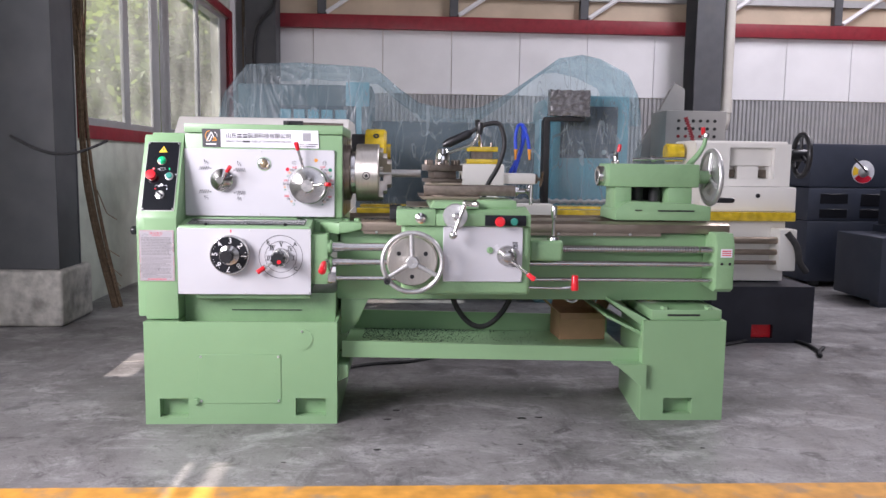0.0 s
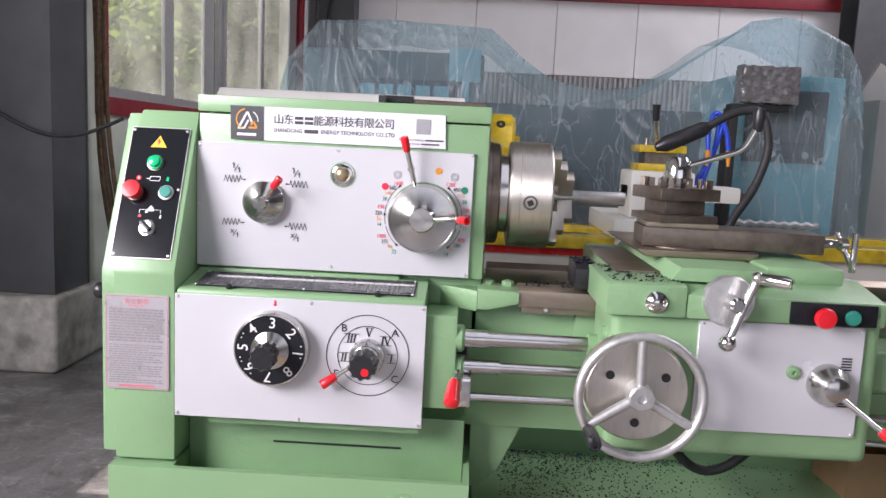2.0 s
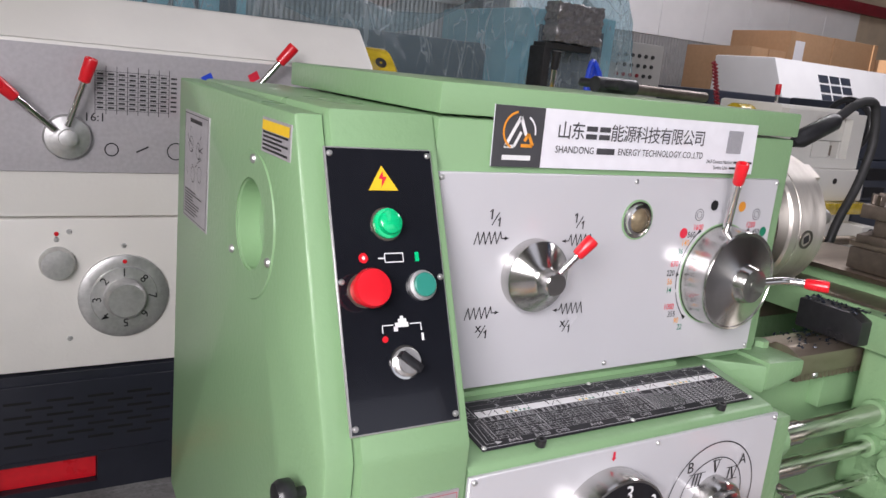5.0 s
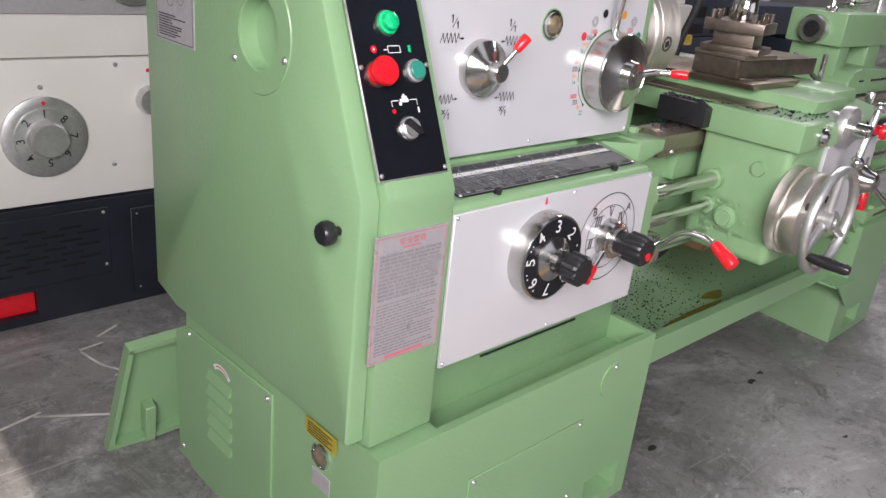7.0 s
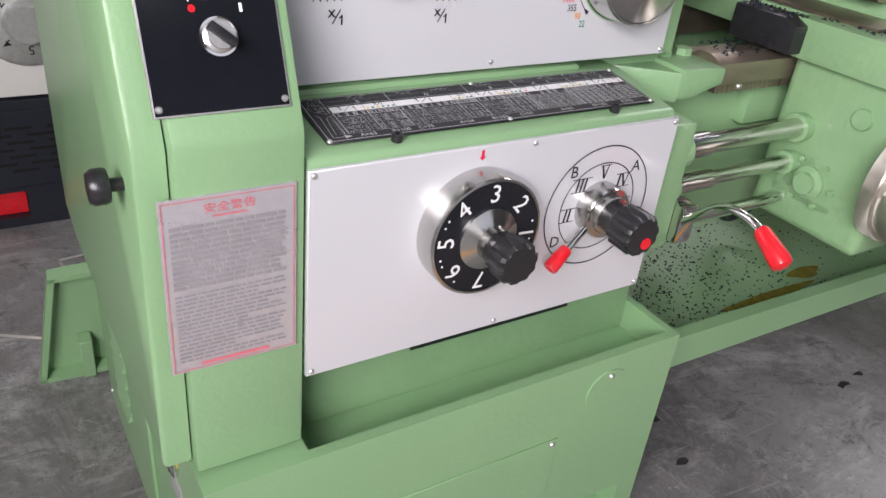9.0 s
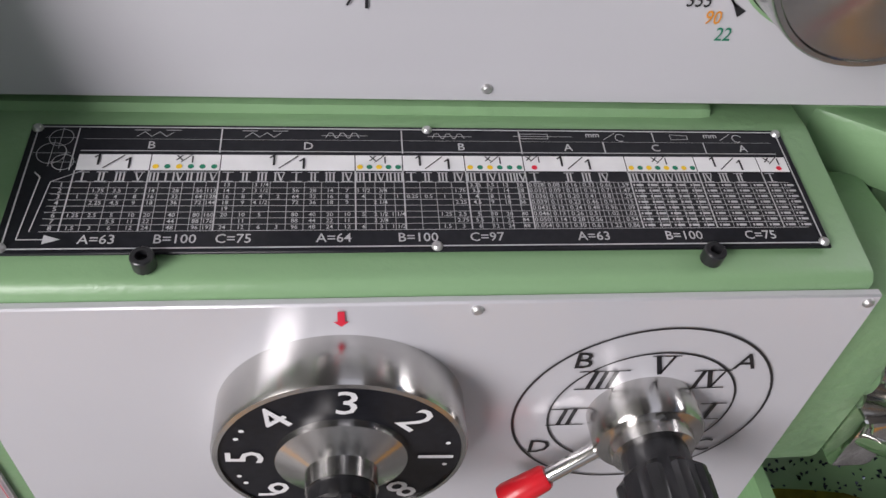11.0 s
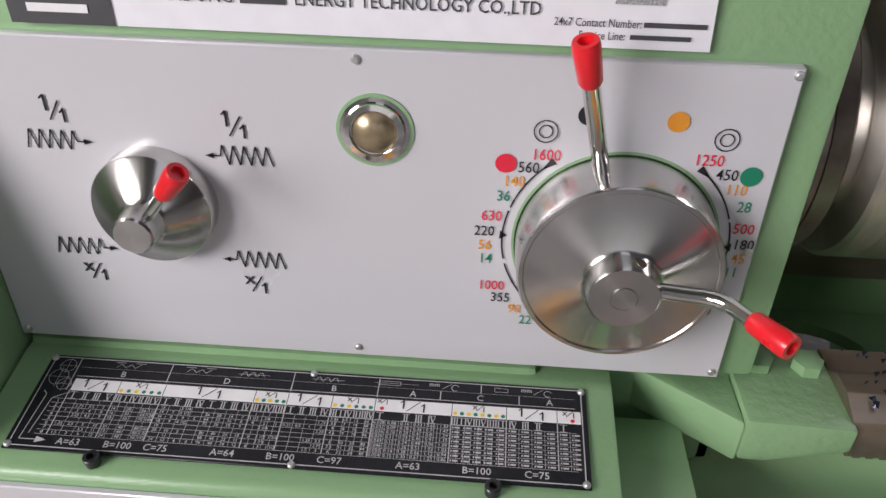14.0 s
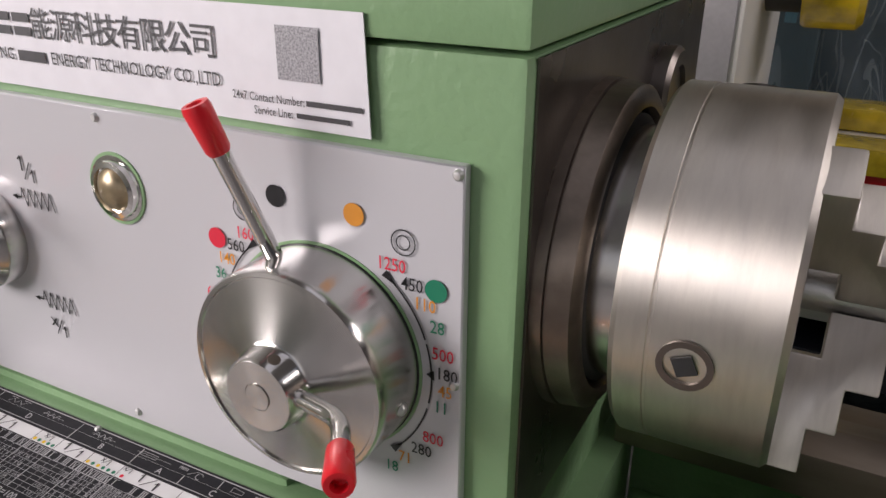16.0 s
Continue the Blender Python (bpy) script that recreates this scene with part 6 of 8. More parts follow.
for x, y, sx, sy in ((0.86, 0.14, 0.10, 0.03), (1.28, 0.16, 0.14, 0.016), (1.45, 0.2, 0.05, 0.02)):
    prism(b, [(x + sx * math.cos(t) * (1 + 0.3 * math.sin(3 * t)), y + sy * math.sin(t)) for t in [i * 6.283 / 18 for i in range(18)]], "xy", 0.2745 - (x - 0.79) * 0.0135, 0.2755 - (x - 0.79) * 0.0135)
tagged(new("oil_spots", to_mesh("oil_spots", b, OIL)), "yellow oil spots pooled on the green tray", "oil spill", kind="stuff")
# cardboard box on the tray
ob = thing("cardboard_box", (1.885, 0.52, 0.262), "open brown cardboard box standing in the green tray", "box")
M = Matrix.Translation((1.885, 0.52, 0.258)) @ Matrix.Rotation(radians(4), 4, "Z")
b = bm_new()
for x0, x1, y0, y1 in ((-0.11, 0.11, -0.085, -0.081), (-0.11, 0.11, 0.081, 0.085), (-0.11, -0.106, -0.081, 0.081), (0.106, 0.11, -0.081, 0.081)):
    box(b, x0, x1, y0, y1, 0.004, 0.125, m=M)
box(b, -0.11, 0.11, -0.085, 0.085, 0.0, 0.004, m=M)
part("body", b, CARD, ob)
for o, axis, turn_by, size in (((0, 0.083, 0.125), "X", 30, (0.108, 0.002, 0.11)), ((-0.108, 0, 0.125), "Y", -48, (0.002, 0.08, 0.14)), ((0.108, 0, 0.125), "Y", 25, (0.002, 0.08, 0.09)), ((0, -0.083, 0.125), "X", 158, (0.106, 0.002, 0.03))):
    b = bm_new()
    box(b, -size[0], size[0], -size[1], size[1], 0.001, size[2], m=M @ Matrix.Translation(o) @ Matrix.Rotation(radians(turn_by), 4, axis))
    part("flap", b, CARD, ob)
b = bm_new()
tube(b, [(1.265 + 0.275 * i / 20, 0.36 + 0.04 * math.sin(i / 20 * 3.14), 0.49 - 0.165 * math.sin(i / 20 * math.pi) ** 0.7) for i in range(21)], 0.0125, 10)
part("coolant_hose", b, RUBBER, lathe, "black rubber hose looping under the apron")
b = bm_new()
tube(b, [(1.74 + 0.11 * i / 12, 0.25, 0.52 - 0.05 * math.sin(i / 12 * math.pi)) for i in range(13)], 0.006, 8)
part("oil_pipe", b, CHROME, lathe, "thin bent oil pipe")

# carriage: saddle, apron, slides, tool post
b = bm_new()
box(b, 1.035, 1.55, -0.085, 0.13, 0.556, 0.84, 0.018, seg=3)
apron = part("apron", b, GREEN_CAST, lathe, "green carriage apron with a white panel")
b = bm_new()
box(b, 1.20, 1.515, -0.0935, -0.0845, 0.611, 0.830, 0.0012, seg=1)
ap = part("apron_panel", b, PANEL, apron, "white apron panel")
for x, z in ((1.206, 0.824), (1.509, 0.824), (1.206, 0.617), (1.509, 0.617)):
    screw(ap, (x, -0.0935, z), size=0.6)
pr = Print(facing_front(-0.0935))
for i in range(5):
    for z in (0.745, 0.672):
        pr.bar(1.475, z + i * 0.0055, 1.495, z + 0.003 + i * 0.0055)
pr.done("fine_print", PRINT_BLACK, ap)
b = turn(bm_new(), [(0.013, 0), (0.013, 0.006), (0.009, 0.008), (0.004, 0.008), (0.003, 0.004), (0, 0.004)], (1.385, -0.0935, 0.737), (0, -1, 0), 20)
part("oil_plug", b, GREEN, apron, "small green oil plug")
b = turn(bm_new(), [(0.040, 0), (0.040, 0.012), (0.036, 0.02), (0.028, 0.030), (0.024, 0.045), (0.016, 0.05), (0, 0.05)], (1.452, -0.0935, 0.717), (0, -1, 0), 36)
sel = part("feed_selector", b, TURNED, apron, "conical steel feed selector")
p0, p1 = Vector((1.462, -0.135, 0.703)), Vector((1.530, -0.165, 0.650))
b = rod(bm_new(), p0, p1, 0.0055)
lev = part("lever", b, CHROME, sel)
red_grip(p0, p1, lev, 0.0105, 0.036)
b = bm_new()
box(b, 1.035, 1.06, -0.07, 0.10, 0.60, 0.70, 0.006)
for i in range(6):
    a = i * 1.047
    turn(b, [(0.005, 0), (0.005, 0.006), (0, 0.006)], (1.034, 0.03 + 0.045 * math.cos(a), 0.645 + 0.040 * math.sin(a)), (-1, 0, 0), 10)
turn(b, [(0.028, 0), (0.028, 0.006), (0.018, 0.010), (0.018, 0.018), (0, 0.018)], (1.035, 0.03, 0.645), (-1, 0, 0), 20)
turn(b, [(0.018, 0), (0.016, 0.008), (0, 0.009)], (1.036, -0.02, 0.775), (-1, 0, 0), 20)
for z, r in ((0.727, 0.024), (0.665, 0.020)):
    turn(b, [(r, 0), (r, 0.02), (r * 0.7, 0.02)], (1.036, 0.075, z), (-1, 0, 0), 20)
part("side_flange", b, GREEN_CAST, apron, "green flange plate with bolts")

# big handwheel
WC = Vector((1.078, -0.181, 0.697))
b = turn(bm_new(), [(0.10, 0), (0.10, 0.022), (0.098, 0.024), (0.092, 0.024), (0.092, 0.03), (0.096, 0.032), (0.096, 0.058), (0.093, 0.062), (0, 0.062)], (WC.x, -0.085, WC.z), (0, -1, 0), 56)
part("wheel_dial", b, CHUCK_STEEL, apron, "graduated steel dial behind the handwheel")
b = bm_new()
ring(b, WC, (0, 1, 0), 0.114, 0.0092, 64, 12)
for v in b.verts:
    v.co.y = WC.y + (v.co.y - WC.y) * 1.25
wheel = part("handwheel", b, ALU, apron, "polished cast handwheel with three spokes")
for a in (92, 212, 332):
    t = radians(a)
    b = rod(bm_new(), WC + Vector((0.018 * math.cos(t), 0.006, 0.018 * math.sin(t))), WC + Vector((0.108 * math.cos(t), 0, 0.108 * math.sin(t))), 0.0105, 10, 0.0085)
    part("spoke", b, ALU, wheel)
b = turn(bm_new(), [(0.024, -0.035), (0.024, 0.010), (0.021, 0.013), (0.009, 0.013), (0.008, 0.008), (0, 0.008)], WC, (0, -1, 0), 28)
part("hub", b, ALU, wheel)
for a in (30, 150, 270):
    t = radians(a)
    b = turn(bm_new(), [(0.0085, 0), (0.0085, 0.0025), (0.005, 0.0025), (0, 0.001)], (WC.x + 0.060 * math.cos(t), -0.147, WC.z + 0.060 * math.sin(t)), (0, -1, 0), 14)
    part("dial_screw", b, BLACK, wheel)
hp0 = WC + Vector((0.112 * math.cos(radians(213)), 0, 0.112 * math.sin(radians(213))))
b = turn(bm_new(), [(0.007, 0), (0.007, 0.012), (0.0105, 0.016), (0.013, 0.05), (0.0125, 0.09), (0.009, 0.098), (0.004, 0.098), (0.0035, 0.094), (0, 0.094)], hp0, (0, -1, 0), 20)
part("handle", b, BLACK, wheel, "black plastic turning handle")

# saddle
b = bm_new()
prism(b, [(-0.105, 0.832), (-0.105, 0.893), (-0.09, 0.897), (0.14, 0.897), (0.14, 0.832)], "yz", 1.015, 1.17, 0.008)
prism(b, [(-0.105, 0.832), (-0.105, 0.880), (0.02, 0.905), (0.14, 0.897), (0.14, 0.832)], "yz", 1.17, 1.545, 0.008)
box(b, 1.06, 1.50, 0.12, 0.52, 0.842, 0.897, 0.008)
saddle = part("saddle", b, GREEN_CAST, lathe, "green saddle casting across the bed")
b = bm_new()
for s0, s1 in ((0.985, 1.035), ):
    prism(b, [(0.11, 0.84), (0.11, 0.885), (0.135, 0.895), (0.235, 0.895), (0.235, 0.84)], "yz", s0, s1, 0.004)
part("way_wiper", b, BLACK, saddle, "black way wiper with chips on it")
b = turn(bm_new(), [(0.021, 0), (0.021, 0.004), (0.017, 0.006), (0.017, 0.010), (0.010, 0.016), (0, 0.018)], (1.110, -0.105, 0.862), (0, -1, 0), 24)
part("oiler", b, CHROME, saddle, "domed chrome oiler cap")
b = bm_new()
box(b, 1.362, 1.525, -0.112, -0.104, 0.834, 0.877, 0.006)
bp_ = part("switch_plate", b, BLACK_PLATE, saddle, "black plate with stop and start buttons")
b = turn(bm_new(), [(0.012, 0), (0.012, 0.012), (0.0195, 0.015), (0.020, 0.022), (0.017, 0.027), (0, 0.028)], (1.419, -0.112, 0.852), (0, -1, 0), 28)
part("stop_button", b, RED, bp_, "red mushroom stop button")
b = turn(bm_new(), [(0.0145, 0), (0.0145, 0.005), (0.012, 0.006), (0.012, 0.010), (0, 0.0105)], (1.477, -0.112, 0.852), (0, -1, 0), 28)
part("start_button", b, GREEN_BTN, bp_, "green start button")
# cross slide and its dial crank
b = bm_new()
prism(b, [(1.145, 0.897), (1.165, 0.925), (1.335, 0.925), (1.34, 0.897)], "xz", -0.06, 0.50, 0.004)
box(b, 1.345, 1.50, -0.02, 0.30, 0.893, 0.930, 0.010)
cross = part("cross_slide", b, GREEN_CAST, lathe, "green cross slide casting with a steel top")
b = bm_new()
prism(b, [(1.125, 0.926), (1.105, 0.940), (1.365, 0.940), (1.345, 0.926)], "xz", 0.075, 0.44, 0.002)
part("slide_plate", b, WAY_STEEL, cross, "brown oiled steel slide plate with dovetail edges")
b = bm_new()
box(b, 1.055, 1.145, 0.02, 0.42, 0.897, 0.902)
part("cross_way", b, WAY_STEEL, saddle, "dark steel way strip")
b = turn(bm_new(), [(0.030, 0), (0.030, 0.03), (0.0475, 0.034), (0.049, 0.050), (0.046, 0.056), (0, 0.058)], (1.245, -0.06, 0.872), (0, -1, 0), 40)
cdial = part("cross_dial", b, ALU, cross, "graduated cross slide dial")
b = bm_new()
A, C = Vector((1.280, -0.15, 0.924)), Vector((1.236, -0.15, 0.800))
rod(b, A, C, 0.008, 14)
turn(b, [(0.015, 0), (0.015, 0.04), (0.010, 0.044), (0, 0.044)], (1.247, -0.115, 0.872), (0, -1, 0), 20)
bmesh.ops.create_icosphere(b, subdivisions=3, radius=0.0165, matrix=Matrix.Translation(C))
bmesh.ops.create_icosphere(b, subdivisions=3, radius=0.012, matrix=Matrix.Translation(A))
turn(b, [(0.008, 0), (0.011, 0.01), (0.0125, 0.05), (0.010, 0.062), (0, 0.063)], A, (0.72, -0.68, -0.02), 18)
part("ball_crank", b, CHROME, cdial, "chrome ball crank handle")
# compound slide, turned a little
TP = Vector((1.205, 0.185, 0.0))
MT = Matrix.Translation(TP) @ Matrix.Rotation(radians(-3), 4, "Z")
b = bm_new()
turn(b, [(0.085, 0.940), (0.085, 0.9425), (0.078, 0.944)], (TP.x + 0.02, TP.y, 0), (0, 0, 1), 40)
box(b, -0.075, 0.31, -0.062, 0.062, 0.942, 0.985, 0.004, m=MT)
comp = part("compound_slide", b, DARK_STEEL, cross, "dark steel compound slide")
b = bm_new()
box(b, -0.07, 0.085, -0.068, 0.068, 0.985, 0.996, 0.003, m=MT)
part("slide_top", b, WAY_STEEL, comp)
b = bm_new()
m0 = MT @ Vector((0.31, 0, 0.962))
turn(b, [(0.022, 0), (0.022, 0.012), (0.012, 0.016), (0.009, 0.05), (0.014, 0.055), (0.014, 0.07), (0, 0.072)], m0, (1, -0.05, 0), 20)
tube(b, [m0 + Vector((0.062, 0.03, 0.02)), m0 + Vector((0.062, -0.06, -0.05))], 0.006, 10)
rod(b, m0 + Vector((0.062, -0.055, -0.055)), m0 + Vector((0.063, -0.055, 0.03)), 0.007, 12)
part("compound_crank", b, CHROME, comp, "chrome compound slide crank")
# four-way tool post
MP = Matrix.Translation((1.205, 0.185, 0)) @ Matrix.Rotation(radians(14), 4, "Z")
b = bm_new()
box(b, -0.069, 0.069, -0.069, 0.069, 0.996, 1.012, 0.002, m=MP)
box(b, -0.048, 0.048, -0.048, 0.048, 1.012, 1.044, 0.002, m=MP)
box(b, -0.070, 0.070, -0.070, 0.070, 1.044, 1.070, 0.002, m=MP)
tpost = part("tool_post", b, DARK_STEEL, comp, "square four-way dark steel tool post")
for i in range(4):
    for j in (-1, 0, 1):
        R = MP @ Matrix.Rotation(math.pi / 2 * i, 4, "Z")
        c = R @ Vector((j * 0.042, -0.058, 1.070))
        b = bm_new()
        box(b, -0.0055, 0.0055, -0.0055, 0.0055, 0.0, 0.020, 0.001, m=Matrix.Translation(c) @ Matrix.Rotation(0.3 * j + i, 4, "Z"), seg=1)
        rod(b, c - Vector((0, 0, 0.026)), c, 0.006, 10)
        part("clamp_screw", b, DARK_STEEL, tpost)
b = turn(bm_new(), [(0.030, 0), (0.032, 0.004), (0.030, 0.034), (0.026, 0.058), (0.019, 0.066), (0, 0.068)], (1.207, 0.185, 1.070), (0, 0, 1), 36)
hubp = part("clamp_hub", b, CHROME, tpost, "conical chrome clamping hub")
b = tube(bm_new(), bend([(1.225, 0.175, 1.118), (1.335, 0.150, 1.158), (1.362, 0.150, 1.215)], 0.02, 5), 0.0068, 12)
lev = part("clamp_lever", b, CHROME, hubp, "bent chrome clamping lever")
b = turn(bm_new(), [(0.007, 0), (0.011, 0.006), (0.0135, 0.04), (0.011, 0.05), (0, 0.052)], (1.360, 0.150, 1.198), (0.05, 0, 1), 18)
part("knob", b, BLACK, lev, "black plastic knob")
# black coolant hose with a thick sleeve
b = tube(bm_new(), [(1.222, 0.48, 1.158), (1.246, 0.48, 1.168), (1.338, 0.47, 1.211), (1.35, 0.47, 1.217)], [0.010, 0.021, 0.020, 0.013], 14)
hose = part("hose_sleeve", b, BLACK, saddle, "thick black nozzle sleeve")
b = tube(bm_new(), bend([(1.334, 0.47, 1.209), (1.412, 0.47, 1.258), (1.485, 0.47, 1.268), (1.513, 0.47, 1.17), (1.480, 0.47, 1.06), (1.430, 0.47, 0.98), (1.41, 0.47, 0.90)], 0.09, 6), 0.0108, 12)
part("coolant_hose", b, RUBBER, saddle, "black coolant hose looping over the slide")
# half nut housing and lever
b = bm_new()
box(b, 1.55, 1.69, -0.045, 0.10, 0.687, 0.772, 0.016, seg=3)
nut = part("half_nut_housing", b, GREEN_CAST, apron, "green half nut housing")
b = turn(bm_new(), [(0.026, 0), (0.024, 0.012), (0.010, 0.016), (0.0065, 0.02), (0.0065, 0.085), (0.011, 0.09), (0.013, 0.135), (0.011, 0.14), (0, 0.141)], (1.655, 0.0, 0.770), (0, -0.02, 1), 22)
part("half_nut_lever", b, CHROME, nut, "upright chrome half nut lever")
b = tube(bm_new(), bend([(1.545, -0.02, 0.578), (1.70, -0.025, 0.575), (1.735, -0.03, 0.582), (1.742, -0.03, 0.61)], 0.02, 5), 0.006, 12)
hl2 = part("start_lever", b, CHROME, apron, "bent chrome start lever with red grip")
red_grip(Vector((1.743, -0.03, 0.630)), Vector((1.743, -0.032, 0.575)), hl2, 0.0155, 0.062, 0.055)
rnd = random.Random(6)
vs, fs = [], []
for i in range(260):
    a = rnd.random()
    x, y, z = (rnd.uniform(1.03, 1.16), rnd.uniform(-0.09, 0.10), 0.8978) if a < 0.5 else ((rnd.uniform(0.985, 1.03), rnd.uniform(0.12, 0.23), 0.896) if a < 0.8 else (rnd.uniform(0.88, 1.0), rnd.uniform(0.14, 0.22), 0.8365))
    s, h, g = rnd.uniform(0.002, 0.006), rnd.uniform(0.001, 0.005), rnd.uniform(0, 3.14)
    k = len(vs)
    ca, sa = math.cos(g) * s, math.sin(g) * s
    vs += [(x - ca, y - sa, z), (x + sa * 0.5, y - ca * 0.5, z + h), (x + ca, y + sa, z), (x - sa * 0.5, y + ca * 0.5, z + h * 0.3)]
    fs += [(k, k + 1, k + 2), (k, k + 2, k + 3), (k, k + 3, k + 1), (k + 1, k + 3, k + 2)]
me = bpy.data.meshes.new("loose_chips")
me.from_pydata(vs, [], fs)
me.materials.append(SWARF)
tagged(new("loose_chips", me), "small blue-black chips lying on the saddle", "metal chips", kind="stuff")

# tailstock
b = bm_new()
box(b, 1.932, 2.335, 0.215, 0.395, 0.985, 1.086, 0.008)
tail = part("tailstock", b, GREEN_CAST, lathe, "green tailstock body")
b = bm_new()
box(b, 1.965, 2.04, 0.225, 0.385, 0.86, 0.99, 0.01); box(b, 2.20, 2.31, 0.225, 0.385, 0.86, 0.99, 0.01)
prism(b, [(1.955, 0.842), (1.955, 0.885), (1.99, 0.915), (2.04, 0.925), (2.30, 0.915), (2.375, 0.905), (2.375, 0.842)], "xz", 0.17, 0.43, 0.006)
part("tailstock_base", b, GREEN_CAST, tail, "green tailstock base plate")
# black strips drawn for the shaded slots of the base
b = bm_new()
box(b, 2.14, 2.30, 0.166, 0.1705, 0.882, 0.888); box(b, 2.04, 2.07, 0.166, 0.1705, 0.884, 0.889)
part("slot", b, BLACK, tail)
for x in (2.085, 2.165):
    b = rod(bm_new(), (x, 0.30, 0.90), (x, 0.30, 0.99), 0.026, 18)
    part("clamp_bolt", b, RUBBER, tail, "dark clamp bolt under the tailstock")
# black sheet added for the shade under the tailstock body
b = bm_new()
box(b, 2.035, 2.205, 0.37, 0.384, 0.90, 0.99)
part("gap_back", b, RUBBER, tail)
b = turn(bm_new(), [(0.044, 0), (0.044, 0.03), (0.040, 0.034), (0.026, 0.034), (0.022, 0.0)], (1.936, CY, CZ), (-1, 0, 0), 36)
part("quill", b, STEEL, tail, "steel quill sleeve")
b = turn(bm_new(), [(0.0225, 0.0), (0.0225, 0.0005), (0, 0.0006)], (1.9045, CY, CZ), (-1, 0, 0), 24)
part("quill_bore", b, BLACK, tail)
b = turn(bm_new(), [(0.045, 0), (0.045, 0.02), (0.03, 0.028), (0.028, 0.07), (0.015, 0.075), (0.013, 0.11), (0, 0.112)], (2.335, CY, CZ), (1, 0, 0), 28)
part("screw_hub", b, GREEN_CAST, tail)
TWC = Vector((2.42, CY, CZ))
b = ring(bm_new(), TWC, (1, 0, 0), 0.118, 0.0115, 56, 12)
tw = part("tail_handwheel", b, ALU, tail, "polished tailstock handwheel")
b = turn(bm_new(), [(0.112, 0), (0.108, 0.004), (0.04, -0.006), (0.03, -0.012), (0, -0.012)], TWC, (-1, 0, 0), 40)
part("web", b, ALU, tw, "dished wheel web")
for a in (90, 210, 330):
    t = radians(a)
    b = rod(bm_new(), TWC + Vector((-0.01, 0.012 * math.cos(t), 0.012 * math.sin(t))), TWC + Vector((0, 0.112 * math.cos(t), 0.112 * math.sin(t))), 0.010, 10, 0.008)
    part("spoke", b, ALU, tw)
b = turn(bm_new(), [(0.007, 0), (0.0115, 0.012), (0.0125, 0.08), (0.009, 0.09), (0, 0.091)], TWC + Vector((0.0, -0.05, -0.10)), (1, 0, 0), 18)
part("handle", b, BLACK, tw, "black plastic turning handle")
b = turn(bm_new(), [(0.018, 0), (0.018, 0.01), (0.012, 0.014), (0.010, 0.05), (0.006, 0.055), (0, 0.055)], (1.98, 0.29, 1.086), (0, 0, 1), 20)
part("quill_clamp", b, CHROME, tail, "chrome quill clamp post")
b = turn(bm_new(), [(0.007, 0), (0.009, 0.02), (0.007, 0.032), (0, 0.033)], (1.992, 0.29, 1.138), (0.2, 0, 1), 14)
part("clamp_tip", b, RED, tail, "small red clamp tip")
b = tube(bm_new(), [(2.06, 0.30, 1.105), (2.15, 0.30, 1.108), (2.30, 0.30, 1.112)], 0.007, 10)
turn(b, [(0.013, 0), (0.015, 0.012), (0.013, 0.024)], (2.14, 0.30, 1.108), (1, 0, 0.02), 14)
part("clamp_bar", b, STEEL, tail, "steel clamp bar on the tailstock")
b = tube(bm_new(), [(2.30, 0.36, 1.03), (2.345, 0.365, 1.09), (2.385, 0.37, 1.135), (2.408, 0.37, 1.175), (2.415, 0.37, 1.215)], [0.017, 0.015, 0.012, 0.010, 0.009], 12)
part("lock_lever", b, GREEN, tail, "green curved tailstock lock lever")
b = turn(bm_new(), [(0.011, 0), (0.014, 0.02), (0.012, 0.024), (0, 0.025)], (2.415, 0.37, 1.205), (0.05, 0, 1), 16)
part("lever_cap", b, CHROME, tail)
# tool lying on the headstock lid
ob = thing("chuck_key", (0.62, 0.36, 1.228), "black chuck key lying on the green headstock lid", "tool")
b = rod(bm_new(), (0.515, 0.345, 1.240), (0.60, 0.348, 1.240), 0.0125, 14)
part("head", b, BLACK, ob)
b = rod(bm_new(), (0.595, 0.348, 1.238), (0.775, 0.352, 1.236), 0.0085, 12)
part("shaft", b, DARK_STEEL, ob)
b = rod(bm_new(), (0.53, 0.30, 1.241), (0.535, 0.40, 1.241), 0.0075, 10)
part("cross_bar", b, BLACK, ob)
# loose green cover panel leaning behind the pedestal
ob = thing("loose_cover", (-0.02, 0.84, 0), "loose green sheet cover leaning on the floor behind the lathe", "machine cover")
M = Matrix.Translation((-0.125, 0.848, 0.0)) @ Matrix.Rotation(radians(-5), 4, "Z") @ Matrix.Rotation(radians(8), 4, "X")
b = bm_new()
prism(b, [(0.0, 0.0), (0.05, 0.28), (0.30, 0.30), (0.34, 0.02)], "xz", 0.0, 0.004, m=M)
part("sheet", b, GREEN, ob)
b = bm_new()
prism(b, [(0.0, 0.0), (0.05, 0.28), (0.062, 0.28), (0.012, 0.0)], "xz", -0.03, 0.0, m=M)
prism(b, [(0.05, 0.27), (0.05, 0.282), (0.30, 0.302), (0.30, 0.29)], "xz", -0.03, 0.0, m=M)
prism(b, [(0.0, 0.0), (0.0, 0.012), (0.34, 0.032), (0.34, 0.02)], "xz", -0.03, 0.0, m=M)
part("folded_edge", b, GREEN, ob)
b = bm_new()
box(b, 0.085, 0.11, -0.035, 0.0, 0.0, 0.105, 0.002, m=M, seg=1)
part("bracket", b, GREEN, ob)

# ---- the cream lathe behind ----
# near-black that paints the shade inside the vent slots
SLOT_SHADE = material("slot_shade_black", (0.003, 0.003, 0.003), 0.8)
